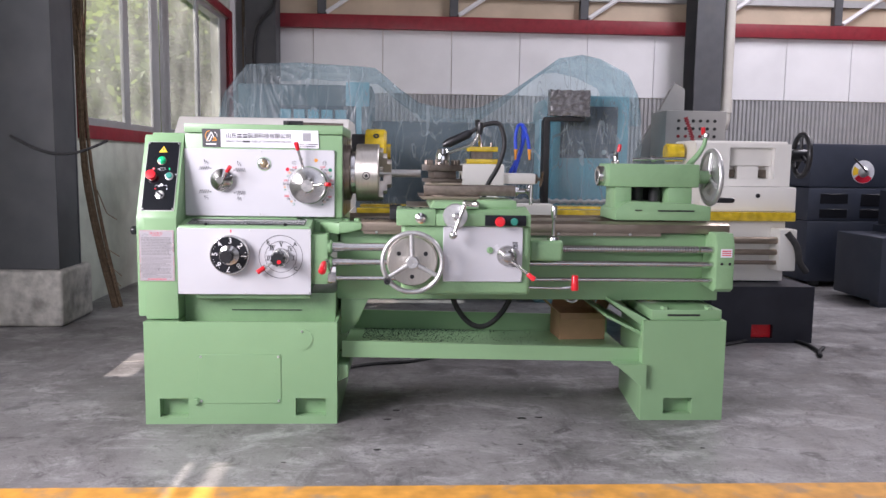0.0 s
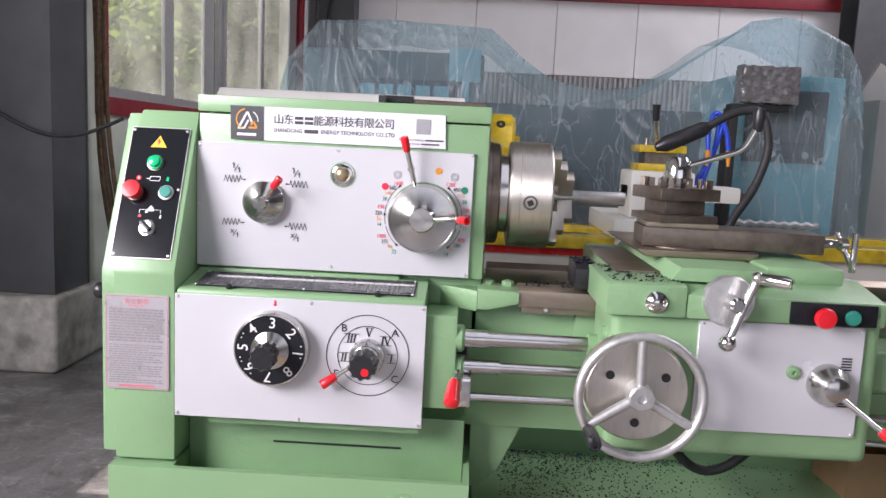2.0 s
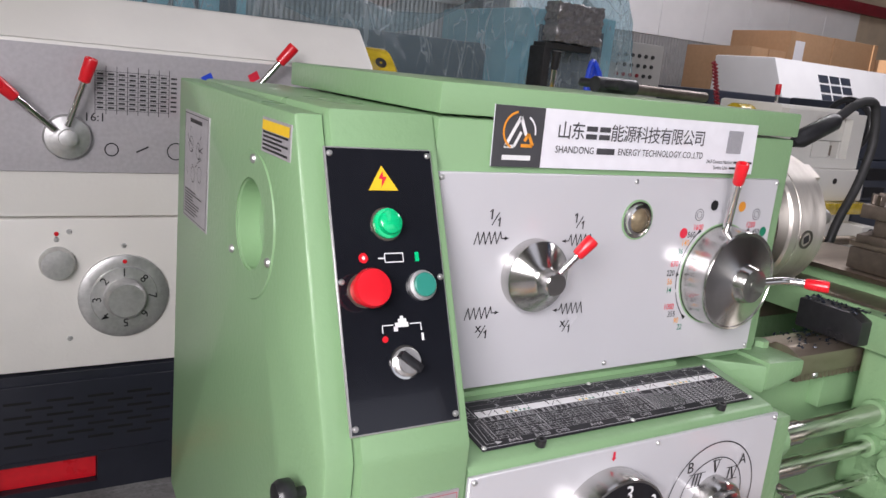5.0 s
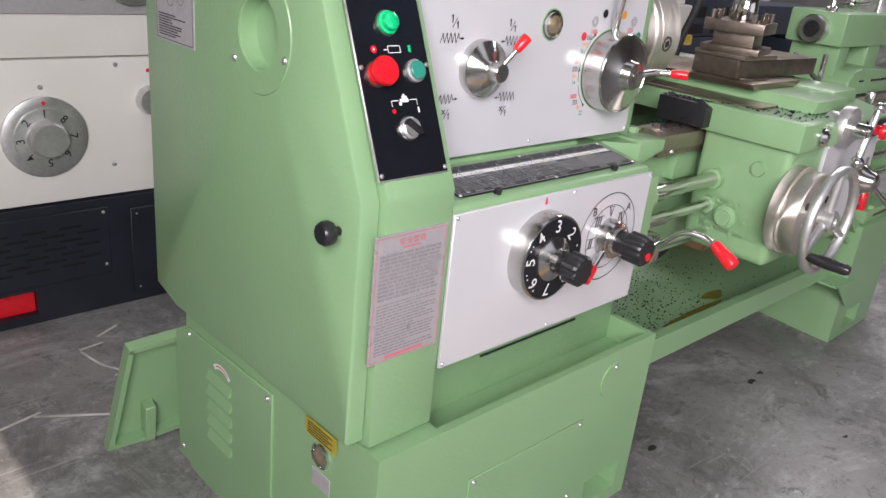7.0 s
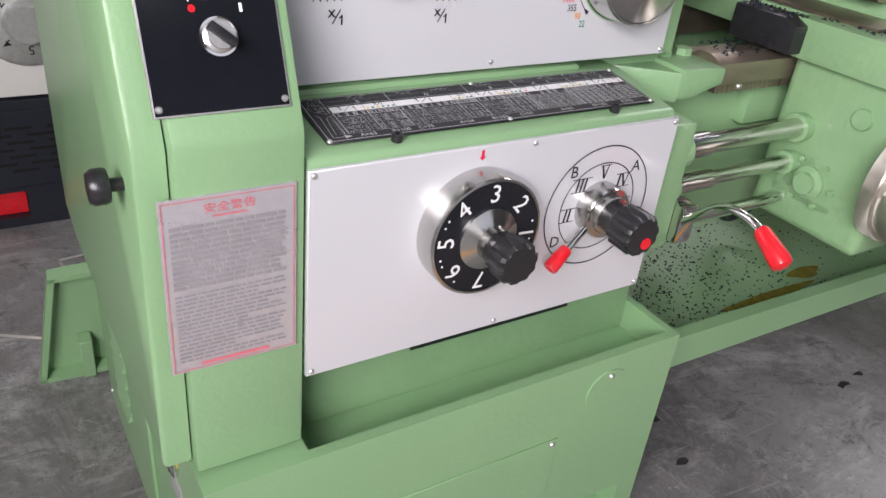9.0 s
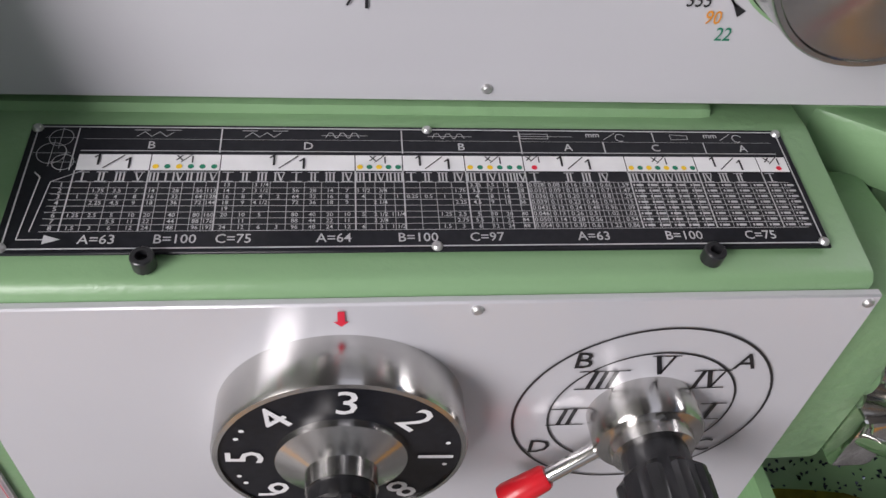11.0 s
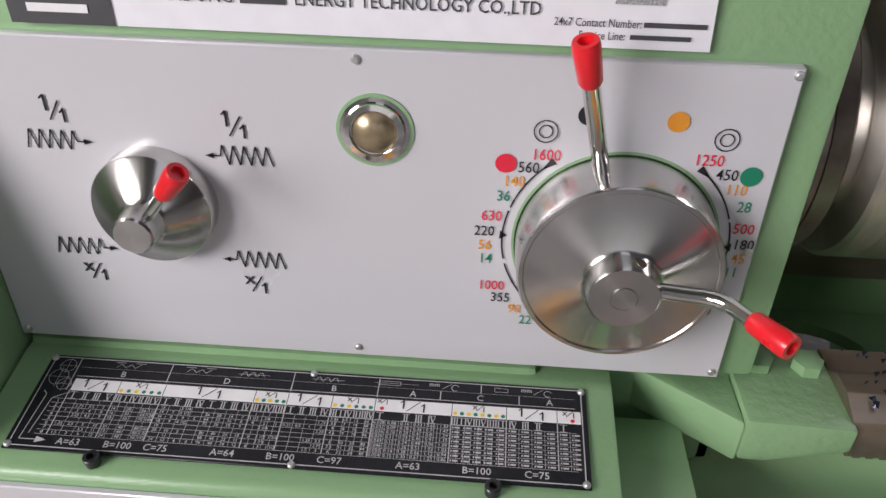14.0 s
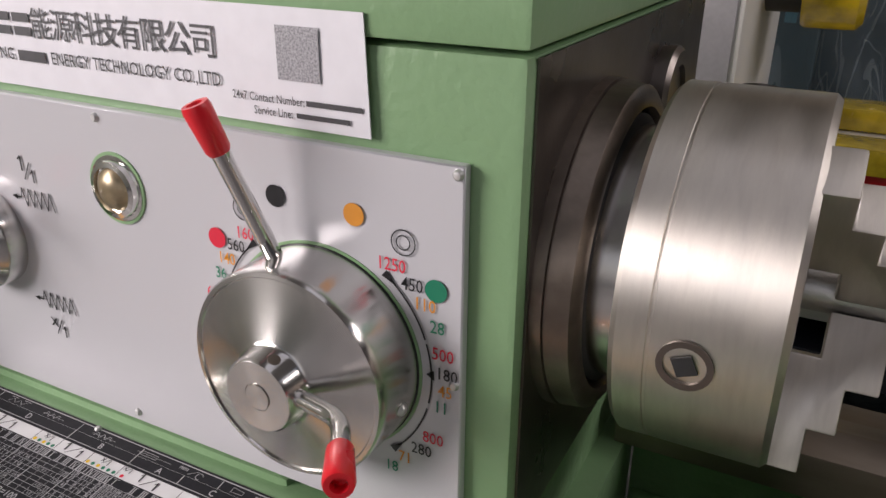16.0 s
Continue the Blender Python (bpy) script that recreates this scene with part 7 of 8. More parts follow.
l2 = thing("second_lathe", (1.3, 1.9, 0), "large cream engine lathe on a blue-black base", "lathe")
b = bm_new()
opening(b, (-0.33, 0.72, 0.0, 0.36), [(-0.30, -0.055, 0.028, 0.105)], 1.53, 1.58)
box(b, -0.33, 0.72, 1.58, 2.35, 0.0, 0.36)
base2 = part("base", b, NAVY, l2, "blue-black machine base with vents")
b = bm_new()
box(b, -0.298, -0.057, 1.555, 1.579, 0.03, 0.103)
part("pocket", b, RED, base2, "red lifting pocket")
b = bm_new()
box(b, -0.325, 0.165, 1.524, 1.53, 0.05 + 0.07, 0.335, 0.002, seg=1)
vent = part("vent_cover", b, NAVY, base2, "black vent cover with slots")
# solid black strips laid on for the dark inside of the slots
for r in range(7):
    for c in range(4):
        x = -0.28 + c * 0.10 + (0.05 if r % 2 else 0.0)
        b = bm_new()
        box(b, x, x + 0.065, 1.5225, 1.5238, 0.165 + r * 0.020, 0.172 + r * 0.020)
        part("slot", b, SLOT_SHADE, vent)
for x, z in ((0.15, 0.32), (0.15, 0.15), (0.25, 0.30), (0.25, 0.05)):
    screw(base2, (x, 1.526, z))
b = bm_new()
box(b, 0.23, 0.70, 1.522, 1.53, 0.03, 0.32, 0.003, seg=1)
part("side_cover", b, NAVY, base2)
b = bm_new()
box(b, -0.33, 0.715, 1.545, 2.32, 0.365, 0.774, 0.006)
hs2 = part("gearbox", b, CREAM, l2, "cream gearbox housing")
b = bm_new()
box(b, -0.33, 0.715, 1.552, 2.32, 0.778, 1.215, 0.006)
prism(b, [(1.552, 1.214), (1.68, 1.335), (2.25, 1.335), (2.32, 1.25), (2.32, 1.214)], "yz", -0.31, 0.712, 0.012)
part("headstock", b, CREAM, l2, "cream headstock with sloping lid")
b = bm_new()
box(b, -0.32, 0.70, 1.543, 1.5515, 0.895, 1.205, 0.001, seg=1)
p2 = part("control_panel", b, GREY_LABEL, l2, "grey control panel with levers")
pr = Print(facing_front(1.543))
for i in range(9):
    pr.bar(-0.06, 1.055 + i * 0.012, 0.12, 1.056 + i * 0.012)
for i in range(8):
    pr.bar(-0.06 + i * 0.0255, 1.045, -0.0585 + i * 0.0255, 1.165)
    for j in range(8):
        pr.bar(-0.055 + i * 0.0255, 1.0585 + j * 0.012, -0.040 + i * 0.0255, 1.063 + j * 0.012)
pr.arc(-0.02, 0.955, 0.016, 0.003, seg=20); pr.arc(0.14, 0.955, 0.022, 0.003, seg=20); pr.line([(0.04, 0.95), (0.07, 0.965)], 0.004)
pr.text("16:1", -0.06, 1.035, 0.03)
pr.done("panel_print", PRINT_BLACK, p2)
pr = Print(facing_front(1.543))
pr.poly([(0.21, 1.135), (0.235, 1.150), (0.225, 1.170), (0.20, 1.155)])
pr.done("blue_mark", BLUE, p2)
pr = Print(facing_front(1.543))
pr.poly([(0.335, 1.150), (0.36, 1.165), (0.35, 1.185), (0.325, 1.170)])
pr.done("red_mark", PRINT_RED, p2)
for x, z, r, L in ((0.275, 1.02, 0.098, 0.05), (-0.125, 0.985, 0.055, 0.05)):
    b = turn(bm_new(), [(r, 0), (r, 0.02), (r * 0.93, 0.026), (r * 0.4, 0.032), (r * 0.38, L), (0, L + 0.004)], (x, 1.543, z), (0, -1, 0), 40)
    d2 = part("selector_dial", b, ALU, l2, "large grey selector dial")
    for p0, p1 in (((x + 0.03, 1.50, z + 0.08), (x + 0.12, 1.47, z + 0.20)), ((x - 0.02, 1.49, z + 0.0), (x - 0.10, 1.45, z + 0.04))) if r > 0.06 else (((x, 1.5, z + 0.03), (x + 0.035, 1.47, z + 0.15)), ((x - 0.03, 1.5, z + 0.02), (x - 0.12, 1.47, z + 0.10))):
        p0, p1 = Vector(p0), Vector(p1)
        b = rod(bm_new(), p0, p1, 0.0085, 12)
        lv = part("lever", b, CHROME, d2)
        red_grip(p0, p1, lv, 0.016, 0.06, 0.01)
b = turn(bm_new(), [(0.022, 0), (0.022, 0.006), (0.014, 0.008), (0, 0.006)], (0.545, 1.543, 1.165), (0, -1, 0), 24)
part("oil_sight", b, RUBBER, l2)
b = turn(bm_new(), [(0.114, 0), (0.114, 0.012), (0.106, 0.016), (0.085, 0.016), (0.083, 0.024), (0.055, 0.026), (0.05, 0.05), (0.045, 0.056), (0, 0.056)], (0.012, 1.545, 0.562), (0, -1, 0), 48)
nd2 = part("number_dial", b, ALU, l2, "grey numbered feed dial")
pr = Print(facing_front(1.545 - 0.0245))
for i, ch in enumerate("1 8 7 6 5 4 3 2".split()):
    t = radians(92 - 45 * i)
    pr.text(ch, 0.012 + 0.069 * math.cos(t), 0.562 + 0.069 * math.sin(t), 0.032, 2 - 45 * i)
pr.done("dial_print", PRINT_BLACK, nd2)
for x, z, r in ((-0.15, 0.66, 0.042), (0.315, 0.648, 0.042)):
    b = turn(bm_new(), [(r, 0), (r, 0.02), (r * 0.9, 0.035), (0, 0.037)], (x, 1.545, z), (0, -1, 0), 30)
    part("feed_knob", b, ALU, l2, "round grey knob")
for x, z in ((0.22, 0.755), (-0.12, 0.74), (0.20, 0.46), (-0.12, 0.45), (0.012, 0.70), (-0.15, 0.72)):
    screw(hs2, (x, 1.545, z), size=1.2)
for x, z in ((0.012, 0.660), (-0.15, 0.735), (0.315, 0.735)):
    b = turn(bm_new(), [(0.006, 0), (0.005, 0.003), (0, 0.004)], (x, 1.544 if z > 0.7 else 1.528, z), (0, -1, 0), 12)
    part("red_pin", b, RED, hs2)
# bed, ways under yellow oiled film, rods
b = bm_new()
box(b, 0.715, 3.46, 1.66, 2.15, 0.36, 0.74, 0.006)
bed2 = part("bed", b, CREAM, l2, "cream bed of the lathe")
for y0, y1, nm in ((1.61, 1.74, "front_way"), (2.02, 2.16, "rear_way")):
    b = bm_new()
    box(b, 0.76, 3.50, y0, y1, 0.742, 0.80, 0.008)
    part(nm, b, GOLD_PAPER, bed2, "bed way wrapped in yellow oiled film")
b = bm_new()
box(b, 0.76, 1.5, 1.645, 1.66, 0.71, 0.742)
part("red_strip", b, RED, bed2, "red marking strip")
for z, r, m in ((0.628, 0.022, WAY_STEEL), (0.555, 0.018, WAY_STEEL), (0.49, 0.013, WAY_STEEL)):
    b = rod(bm_new(), (0.72, 1.56, z), (3.38, 1.56, z), r, 14)
    part("rod", b, m, bed2, "oiled steel rod along the bed")
b = bm_new()
box(b, 3.36, 3.47, 1.52, 1.66, 0.44, 0.70, 0.012)
eb = part("end_bracket", b, CREAM, bed2)
b = tube(bm_new(), bend([(3.40, 1.51, 0.68), (3.46, 1.49, 0.60), (3.47, 1.48, 0.50), (3.52, 1.48, 0.44)], 0.05), 0.02, 10)
part("lever", b, RUBBER, eb, "dark bent lever")
b = bm_new()
opening(b, (2.93, 3.575, 0.0, 0.352), [(3.19, 3.325, 0.03, 0.115)], 1.47, 1.52)
box(b, 2.93, 3.575, 1.52, 2.25, 0.0, 0.352)
base3 = part("tail_base", b, NAVY, l2, "blue-black base under the tail end")
b = bm_new()
box(b, 3.192, 3.323, 1.50, 1.519, 0.032, 0.113)
part("pocket", b, RED, base3, "red lifting pocket")
b = bm_new()
prism(b, [(0.72, 0.30), (2.93, 0.24), (2.93, 0.252), (0.72, 0.312)], "xz", 1.52, 2.25)
prism(b, [(0.72, 0.30), (2.93, 0.24), (2.93, 0.30), (0.72, 0.36)], "xz", 1.515, 1.52)
part("chip_tray", b, NAVY, l2, "blue-black chip tray")
# gold wrapped chuck
b = turn(bm_new(), [(0.14, 0), (0.145, 0.01), (0.145, 0.12), (0.13, 0.135), (0.05, 0.14), (0.05, 0.16), (0, 0.16)], (0.80, 1.95, 1.145), (1, 0, 0), 40)
ch2 = part("chuck", b, GOLD_PAPER, l2, "chuck wrapped in yellow oiled film")
b = turn(bm_new(), [(0.11, 0), (0.11, 0.09), (0, 0.09)], (0.713, 1.95, 1.145), (1, 0, 0), 36)
part("spindle_nose", b, RUBBER, ch2)
b = turn(bm_new(), [(0.02, 0), (0.02, 0.003), (0, 0.0)], (0.87, 1.95 - 0.144 * 0.75, 1.145 + 0.144 * 0.66), (0, -0.75, 0.66), 16)
part("key_socket", b, BLACK, ch2)
# carriage with wrapped tool post
b = bm_new()
box(b, 1.33, 1.62, 1.55, 2.2, 0.80, 0.88, 0.01)
box(b, 1.40, 1.66, 1.62, 1.86, 0.88, 1.075, 0.014)
box(b, 1.40, 1.86, 1.66, 1.82, 0.955, 1.02, 0.01)
box(b, 1.35, 1.95, 1.52, 1.62, 0.72, 0.84, 0.015)
car2 = part("carriage", b, CREAM, l2, "cream carriage and slide")
b = bm_new()
box(b, 1.43, 1.62, 1.64, 1.82, 1.075, 1.105, 0.004); box(b, 1.43, 1.62, 1.64, 1.82, 1.15, 1.18, 0.004)
part("tool_post", b, GOLD_PAPER, car2, "tool post wrapped in yellow film")
b = bm_new()
box(b, 1.46, 1.59, 1.67, 1.79, 1.105, 1.15)
for i in range(3):
    rod(b, (1.46 + i * 0.06, 1.66, 1.18), (1.46 + i * 0.06, 1.66, 1.205), 0.009, 8)
part("tool_block", b, DARK_STEEL, car2)
b = rod(bm_new(), (1.52, 1.73, 1.18), (1.50, 1.70, 1.29), 0.012, 12)
lv = part("clamp_lever", b, CHROME, car2)
b = rod(bm_new(), (1.50, 1.70, 1.28), (1.495, 1.69, 1.345), 0.014, 12, 0.017)
part("knob", b, BLACK, lv)
b = turn(bm_new(), [(0.03, 0), (0.03, 0.02), (0.012, 0.03), (0.012, 0.06), (0, 0.06)], (1.86, 1.74, 0.985), (1, 0, 0), 20)
tube(b, [(1.91, 1.70, 1.03), (1.91, 1.78, 0.94)], 0.008, 8)
part("crank", b, DARK_STEEL, car2)
for k in (0, 1):
    path = [Vector((1.752 + k * 0.086, 1.80, 1.165)), Vector((1.746 + k * 0.078, 1.80, 1.255)), Vector((1.765 + k * 0.02, 1.81, 1.325)), Vector((1.80 + k * 0.02, 1.83, 1.33 - k * 0.03)), Vector((1.80, 1.86, 1.18)), Vector((1.72 + k * 0.03, 1.87, 1.0))]
    path = bend(path, 0.04, 6)
    b = tube(bm_new(), path, [0.0115 if i % 2 else 0.0095 for i in range(len(path))], 10)
    part("coolant_pipe", b, BLUE, car2, "blue jointed coolant hose")
    b = rod(bm_new(), (1.752 + k * 0.086, 1.80, 1.17), (1.750 + k * 0.09, 1.795, 1.105), 0.012, 10, 0.006)
    part("nozzle", b, ORANGE, car2, "orange nozzle joint")
# tailstock of the cream lathe
b = bm_new()
box(b, 2.90, 3.52, 1.66, 2.12, 0.80, 0.955, 0.010)
opening(b, (2.88, 3.49, 0.958, 1.225), [(3.095, 3.385, 1.005, 1.20)], 1.70, 1.74)
box(b, 2.88, 3.49, 1.742, 2.10, 1.085, 1.242, 0.012); box(b, 2.88, 3.49, 1.80, 2.08, 0.958, 1.084)
for x0, x1 in ((2.88, 3.10), (3.165, 3.30), (3.37, 3.49)):
    box(b, x0, x1, 1.742, 1.80, 0.958, 1.084)
t2 = part("tailstock", b, CREAM, l2, "cream tailstock block")
b = turn(bm_new(), [(0.06, 0), (0.06, 0.10), (0.05, 0.11), (0, 0.11)], (2.86, 1.91, 1.165), (-1, 0, 0), 30)
part("quill", b, GOLD_PAPER, t2, "quill wrapped in yellow film")
b = rod(bm_new(), (2.98, 1.85, 1.21), (2.975, 1.85, 1.29), 0.009, 10)
lv = part("clamp_lever", b, CHROME, t2)
red_grip(Vector((2.98, 1.85, 1.21)), Vector((2.975, 1.85, 1.285)), lv, 0.014, 0.05)
b = turn(bm_new(), [(0.014, 0), (0.014, 0.004), (0, 0.005)], (3.27, 1.66, 0.90), (0, -1, 0), 14)
part("screw_hole", b, BLACK, t2)
for x0, x1 in ((3.102, 3.163), (3.302, 3.368)):
    b = bm_new()
    box(b, x0, x1, 1.775, 1.799, 1.012, 1.062)
    part("clamp_block", b, DARK_STEEL, t2, "dark steel clamp block")
HW = Vector((3.665, 1.91, 1.16))
b = ring(bm_new(), HW, (1, -0.1, 0), 0.138, 0.017, 40, 10)
w2 = part("handwheel", b, BLACK, t2, "black tailstock handwheel")
for a in (80, 200, 320):
    t = radians(a)
    b = rod(bm_new(), HW, HW + Vector((0.03 * math.cos(t), 0.127 * math.cos(t), 0.13 * math.sin(t))), 0.012, 8)
    part("spoke", b, BLACK, w2)
b = rod(bm_new(), (3.48, 1.91, 1.16), (3.70, 1.91, 1.16), 0.04, 16)
part("hub", b, BLACK, w2)
b = bm_new()
tube(b, [(2.9 + 0.9 * i / 20 + (0.25 * math.sin(i / 20 * 5)), 1.38 + 0.22 * math.sin(i / 20 * 6.2) - 0.06, 0.012) for i in range(21)], 0.011, 8)
solid("floor_cable", b, RUBBER, "black cable coiled on the concrete floor", "cable")
b = tube(bm_new(), [(0.70 + 0.62 * i / 14, 0.80 + 0.34 * i / 14 + 0.03 * math.sin(i * 0.5), 0.009) for i in range(15)], 0.008, 8)
solid("floor_cable", b, RUBBER, "black cable running behind the pedestal", "cable")

# ---- the machine under the plastic sheet ----
cnc = thing("covered_machine", (1.3, 3.2, 0), "light blue machine tool under a sagging plastic sheet", "machine tool")
b = bm_new()
box(b, -0.22, 0.80, 2.95, 3.7, 0.0, 1.66, 0.02)
part("body", b, material("grey_blue_paint", (0.11, 0.15, 0.165), 0.45), cnc, "grey-blue machine housing")
b = bm_new()
box(b, 0.0, 0.72, 2.935, 2.955, 0.95, 1.50, 0.006)
part("door", b, material("dark_blue_paint", (0.05, 0.075, 0.095), 0.4), cnc, "dark blue sliding door")
for i in range(5):
    b = bm_new()
    box(b, 0.10 + i * 0.105, 0.185 + i * 0.105, 2.92, 2.94, 1.36, 1.47, 0.004, seg=1)
    part("vent_panel", b, SKYBLUE, cnc)
b = bm_new()
box(b, 0.60, 0.78, 2.92, 2.945, 1.50, 1.68, 0.004); box(b, 0.68, 0.72, 2.92, 2.94, 0.9, 1.5)
part("corner_plate", b, SKYBLUE, cnc)
# dark box added, with the shade of the machine's interior in its colour
b = bm_new()
box(b, 0.80, 2.10, 3.05, 3.7, 0.0, 1.40, 0.02)
part("bed_guard", b, material("interior_shade_blue", (0.045, 0.07, 0.09), 0.45), cnc, "deep blue box added for the machine's shaded interior")
b = bm_new()
box(b, 2.17, 2.76, 2.80, 3.7, 0.0, 1.60, 0.012)
box(b, 2.08, 2.17, 2.84, 3.5, 0.0, 1.42, 0.006)
pan = part("control_cabinet", b, SKYBLUE, cnc, "light blue control cabinet")
b = bm_new()
box(b, 2.235, 2.67, 2.785, 2.803, 1.13, 1.52, 0.004)
scr = part("screen_bezel", b, SLATE, pan, "dark control screen panel")
for x0, x1, z0, z1, m in ((2.26, 2.46, 1.34, 1.50, BLACK), (2.50, 2.64, 1.36, 1.50, SLATE), (2.33, 2.64, 1.235, 1.30, SLATE)):
    b = bm_new()
    box(b, x0, x1, 2.778, 2.786, z0, z1, 0.003, seg=1)
    part("screen", b, m, scr)
for i in range(4):
    b = turn(bm_new(), [(0.02, 0), (0.018, 0.012), (0, 0.013)], (2.30 + i * 0.09, 2.785, 1.175), (0, -1, 0), 16)
    part("knob", b, ALU if i % 2 else BLACK, scr)
b = bm_new()
box(b, 2.055, 2.10, 2.50, 2.62, 0.75, 1.40, 0.006); box(b, 2.06, 2.35, 2.50, 2.60, 1.39, 1.42, 0.004)
part("panel_arm", b, RUBBER, cnc, "black upright arm")
rnd = random.Random(5)
b = bm_new()
N = 18
g = [[b.verts.new((2.09 + 0.29 * i / N, 2.47 + rnd.uniform(-0.009, 0.009), 1.425 + 0.185 * j / N + rnd.uniform(-0.004, 0.004))) for j in range(N + 1)] for i in range(N + 1)]
for i in range(N):
    for j in range(N):
        b.faces.new((g[i][j], g[i + 1][j], g[i + 1][j + 1], g[i][j + 1]))
ge = bmesh.ops.extrude_face_region(b, geom=list(b.faces))
bmesh.ops.translate(b, vec=(0, 0.10, 0), verts=[v for v in ge["geom"] if isinstance(v, bmesh.types.BMVert)])
me = to_mesh("wrapped_monitor", b, material("crinkled_dark_film", (0.20, 0.195, 0.20), 0.28, metal=0.3, grain=60, vary=0.3, coat=0.5), 70)
part("wrapped_monitor", me, None, cnc, "monitor wrapped in crinkled dark film")
b = tube(bm_new(), [(1.55 + i * 0.03, 2.60, 0.80 + (0.012 if i % 2 else 0.0)) for i in range(36)], 0.018, 8)
part("cable_chain", b, ALU, cnc, "silver cable chain")
# the sheet itself
TOP = [(-0.33, 1.30), (-0.26, 1.56), (-0.09, 1.775), (0.30, 1.79), (0.82, 1.765), (0.99, 1.63), (1.17, 1.52), (1.40, 1.485), (1.61, 1.50), (1.82, 1.60), (2.06, 1.77), (2.19, 1.86), (2.36, 1.89), (2.50, 1.86), (2.72, 1.76), (2.80, 1.60), (2.83, 1.40)]


def crest(x):
    for (xa, za), (xb, zb) in zip(TOP, TOP[1:]):
        if xa <= x <= xb:
            t = (x - xa) / (xb - xa)
            return za + (zb - za) * t
    return TOP[0][1] if x < TOP[0][0] else TOP[-1][1]


def sheet_point(u, v):
    """u across 0..1; v: 0 at the front hem, 1 at the crest's front edge, 2 at the back."""
    x = -0.33 + 3.16 * u
    zt = crest(x)
    n = noise.noise
    fan = 0.0
    for px, pz, n_ in ((2.30, 1.93, 26), (0.80, 1.80, 17), (-0.05, 1.80, 13)):
        zz = 0.70 + (zt - 0.70) * min(v, 1)
        d = math.hypot(x - px, zz - pz) + 0.05
        a = math.atan2(x - px, pz - zz)
        w = max(0.0, 1 - d / (1.25 if px > 2 else 0.7))
        fan += w * 0.030 * min(1, d * 3) * (1 - abs(math.sin(n_ * a + 1.5 * n((u * 4, v, 2))))) ** 3
    fold = -fan * 1.6 + 0.022 * math.sin(14 * u * 3.1 + 3 * v + 2.0 * n((u * 5, v * 2, 0))) + (0.030 if x > 0.95 else 0.012) * n((u * 16 + v * 3, v * 2.5, 1.5)) + (0.016 if x > 0.95 else 0.004) * (1 - abs(n((u * 34 + 5 * v, v * 4, 4)))) ** 3 
    sag = max(0.0, 1 - abs(x - 1.45) / 0.7)
    if v <= 1:
        k = v
        z = 0.70 + (zt - 0.70) * k
        y = 2.70 - 0.10 * (1 - k) + fold * (0.4 + 0.6 * (1 - k)) + 0.12 * sag * k
        return (x + 0.02 * n((u * 9, v * 5, 7)), y, z)
    k = v - 1
    return (x, 2.72 + 0.95 * k + 0.12 * sag, zt - 0.02 + (0.02 * n((u * 12, v * 6, 3))) - 0.25 * sag * math.sin(k * 3.14) * 0.4 + 0.01 * fold)


NU, NV = 300, 110
vs = [sheet_point(i / NU, 2.0 * j / NV) for j in range(NV + 1) for i in range(NU + 1)]
fs = [(j * (NU + 1) + i, j * (NU + 1) + i + 1, (j + 1) * (NU + 1) + i + 1, (j + 1) * (NU + 1) + i) for j in range(NV) for i in range(NU)]
me = bpy.data.meshes.new("plastic_sheet")
me.from_pydata(vs, [], fs)
me.polygons.foreach_set("use_smooth", [True] * len(me.polygons))
me.materials.append(FILM)
tagged(new("plastic_sheet", me), "clear bluish plastic sheet sagging over the blue machine", "plastic sheet")

# ---- further machines at the far side ----
cab = thing("control_box", (3.5, 3.6, 0), "beige-grey control box with rows of buttons", "control cabinet")
BEIGE = material("beige_grey_paint", (0.36, 0.35, 0.33), 0.45, grain=8, vary=0.05)
b = bm_new()
box(b, 3.25, 3.77, 3.40, 3.80, 0.0, 1.545, 0.01)
part("body", b, BEIGE, cab)
for r in range(4):
    for c in range(6):
        b = turn(bm_new(), [(0.014, 0), (0.012, 0.01), (0, 0.011)], (3.36 + c * 0.062, 3.40, 1.46 - r * 0.065), (0, -1, 0), 10)
        part("button", b, RED_DARK if (r == 2 and c < 4) else RUBBER, cab)
b = bm_new()
prism(b, [(3.08, 0.0), (3.18, 1.22), (3.505, 1.835), (3.60, 1.775), (3.62, 0.0)], "xz", 3.95, 4.0, 0.004)
solid("leaning_sheet", b, BEIGE, "grey sheet metal panel leaning behind the control box", "metal sheet")
b = tube(bm_new(), [(3.02 + 0.16 * i / 60 * 0.5 + 0.012 * math.cos(i * 1.3), 2.30 + 0.012 * math.sin(i * 1.3), 1.42 - 0.22 * i / 60) for i in range(61)], 0.006, 6)
solid("coiled_cord", b, RED_DARK, "red coiled cord hanging over the tailstock", "cord")


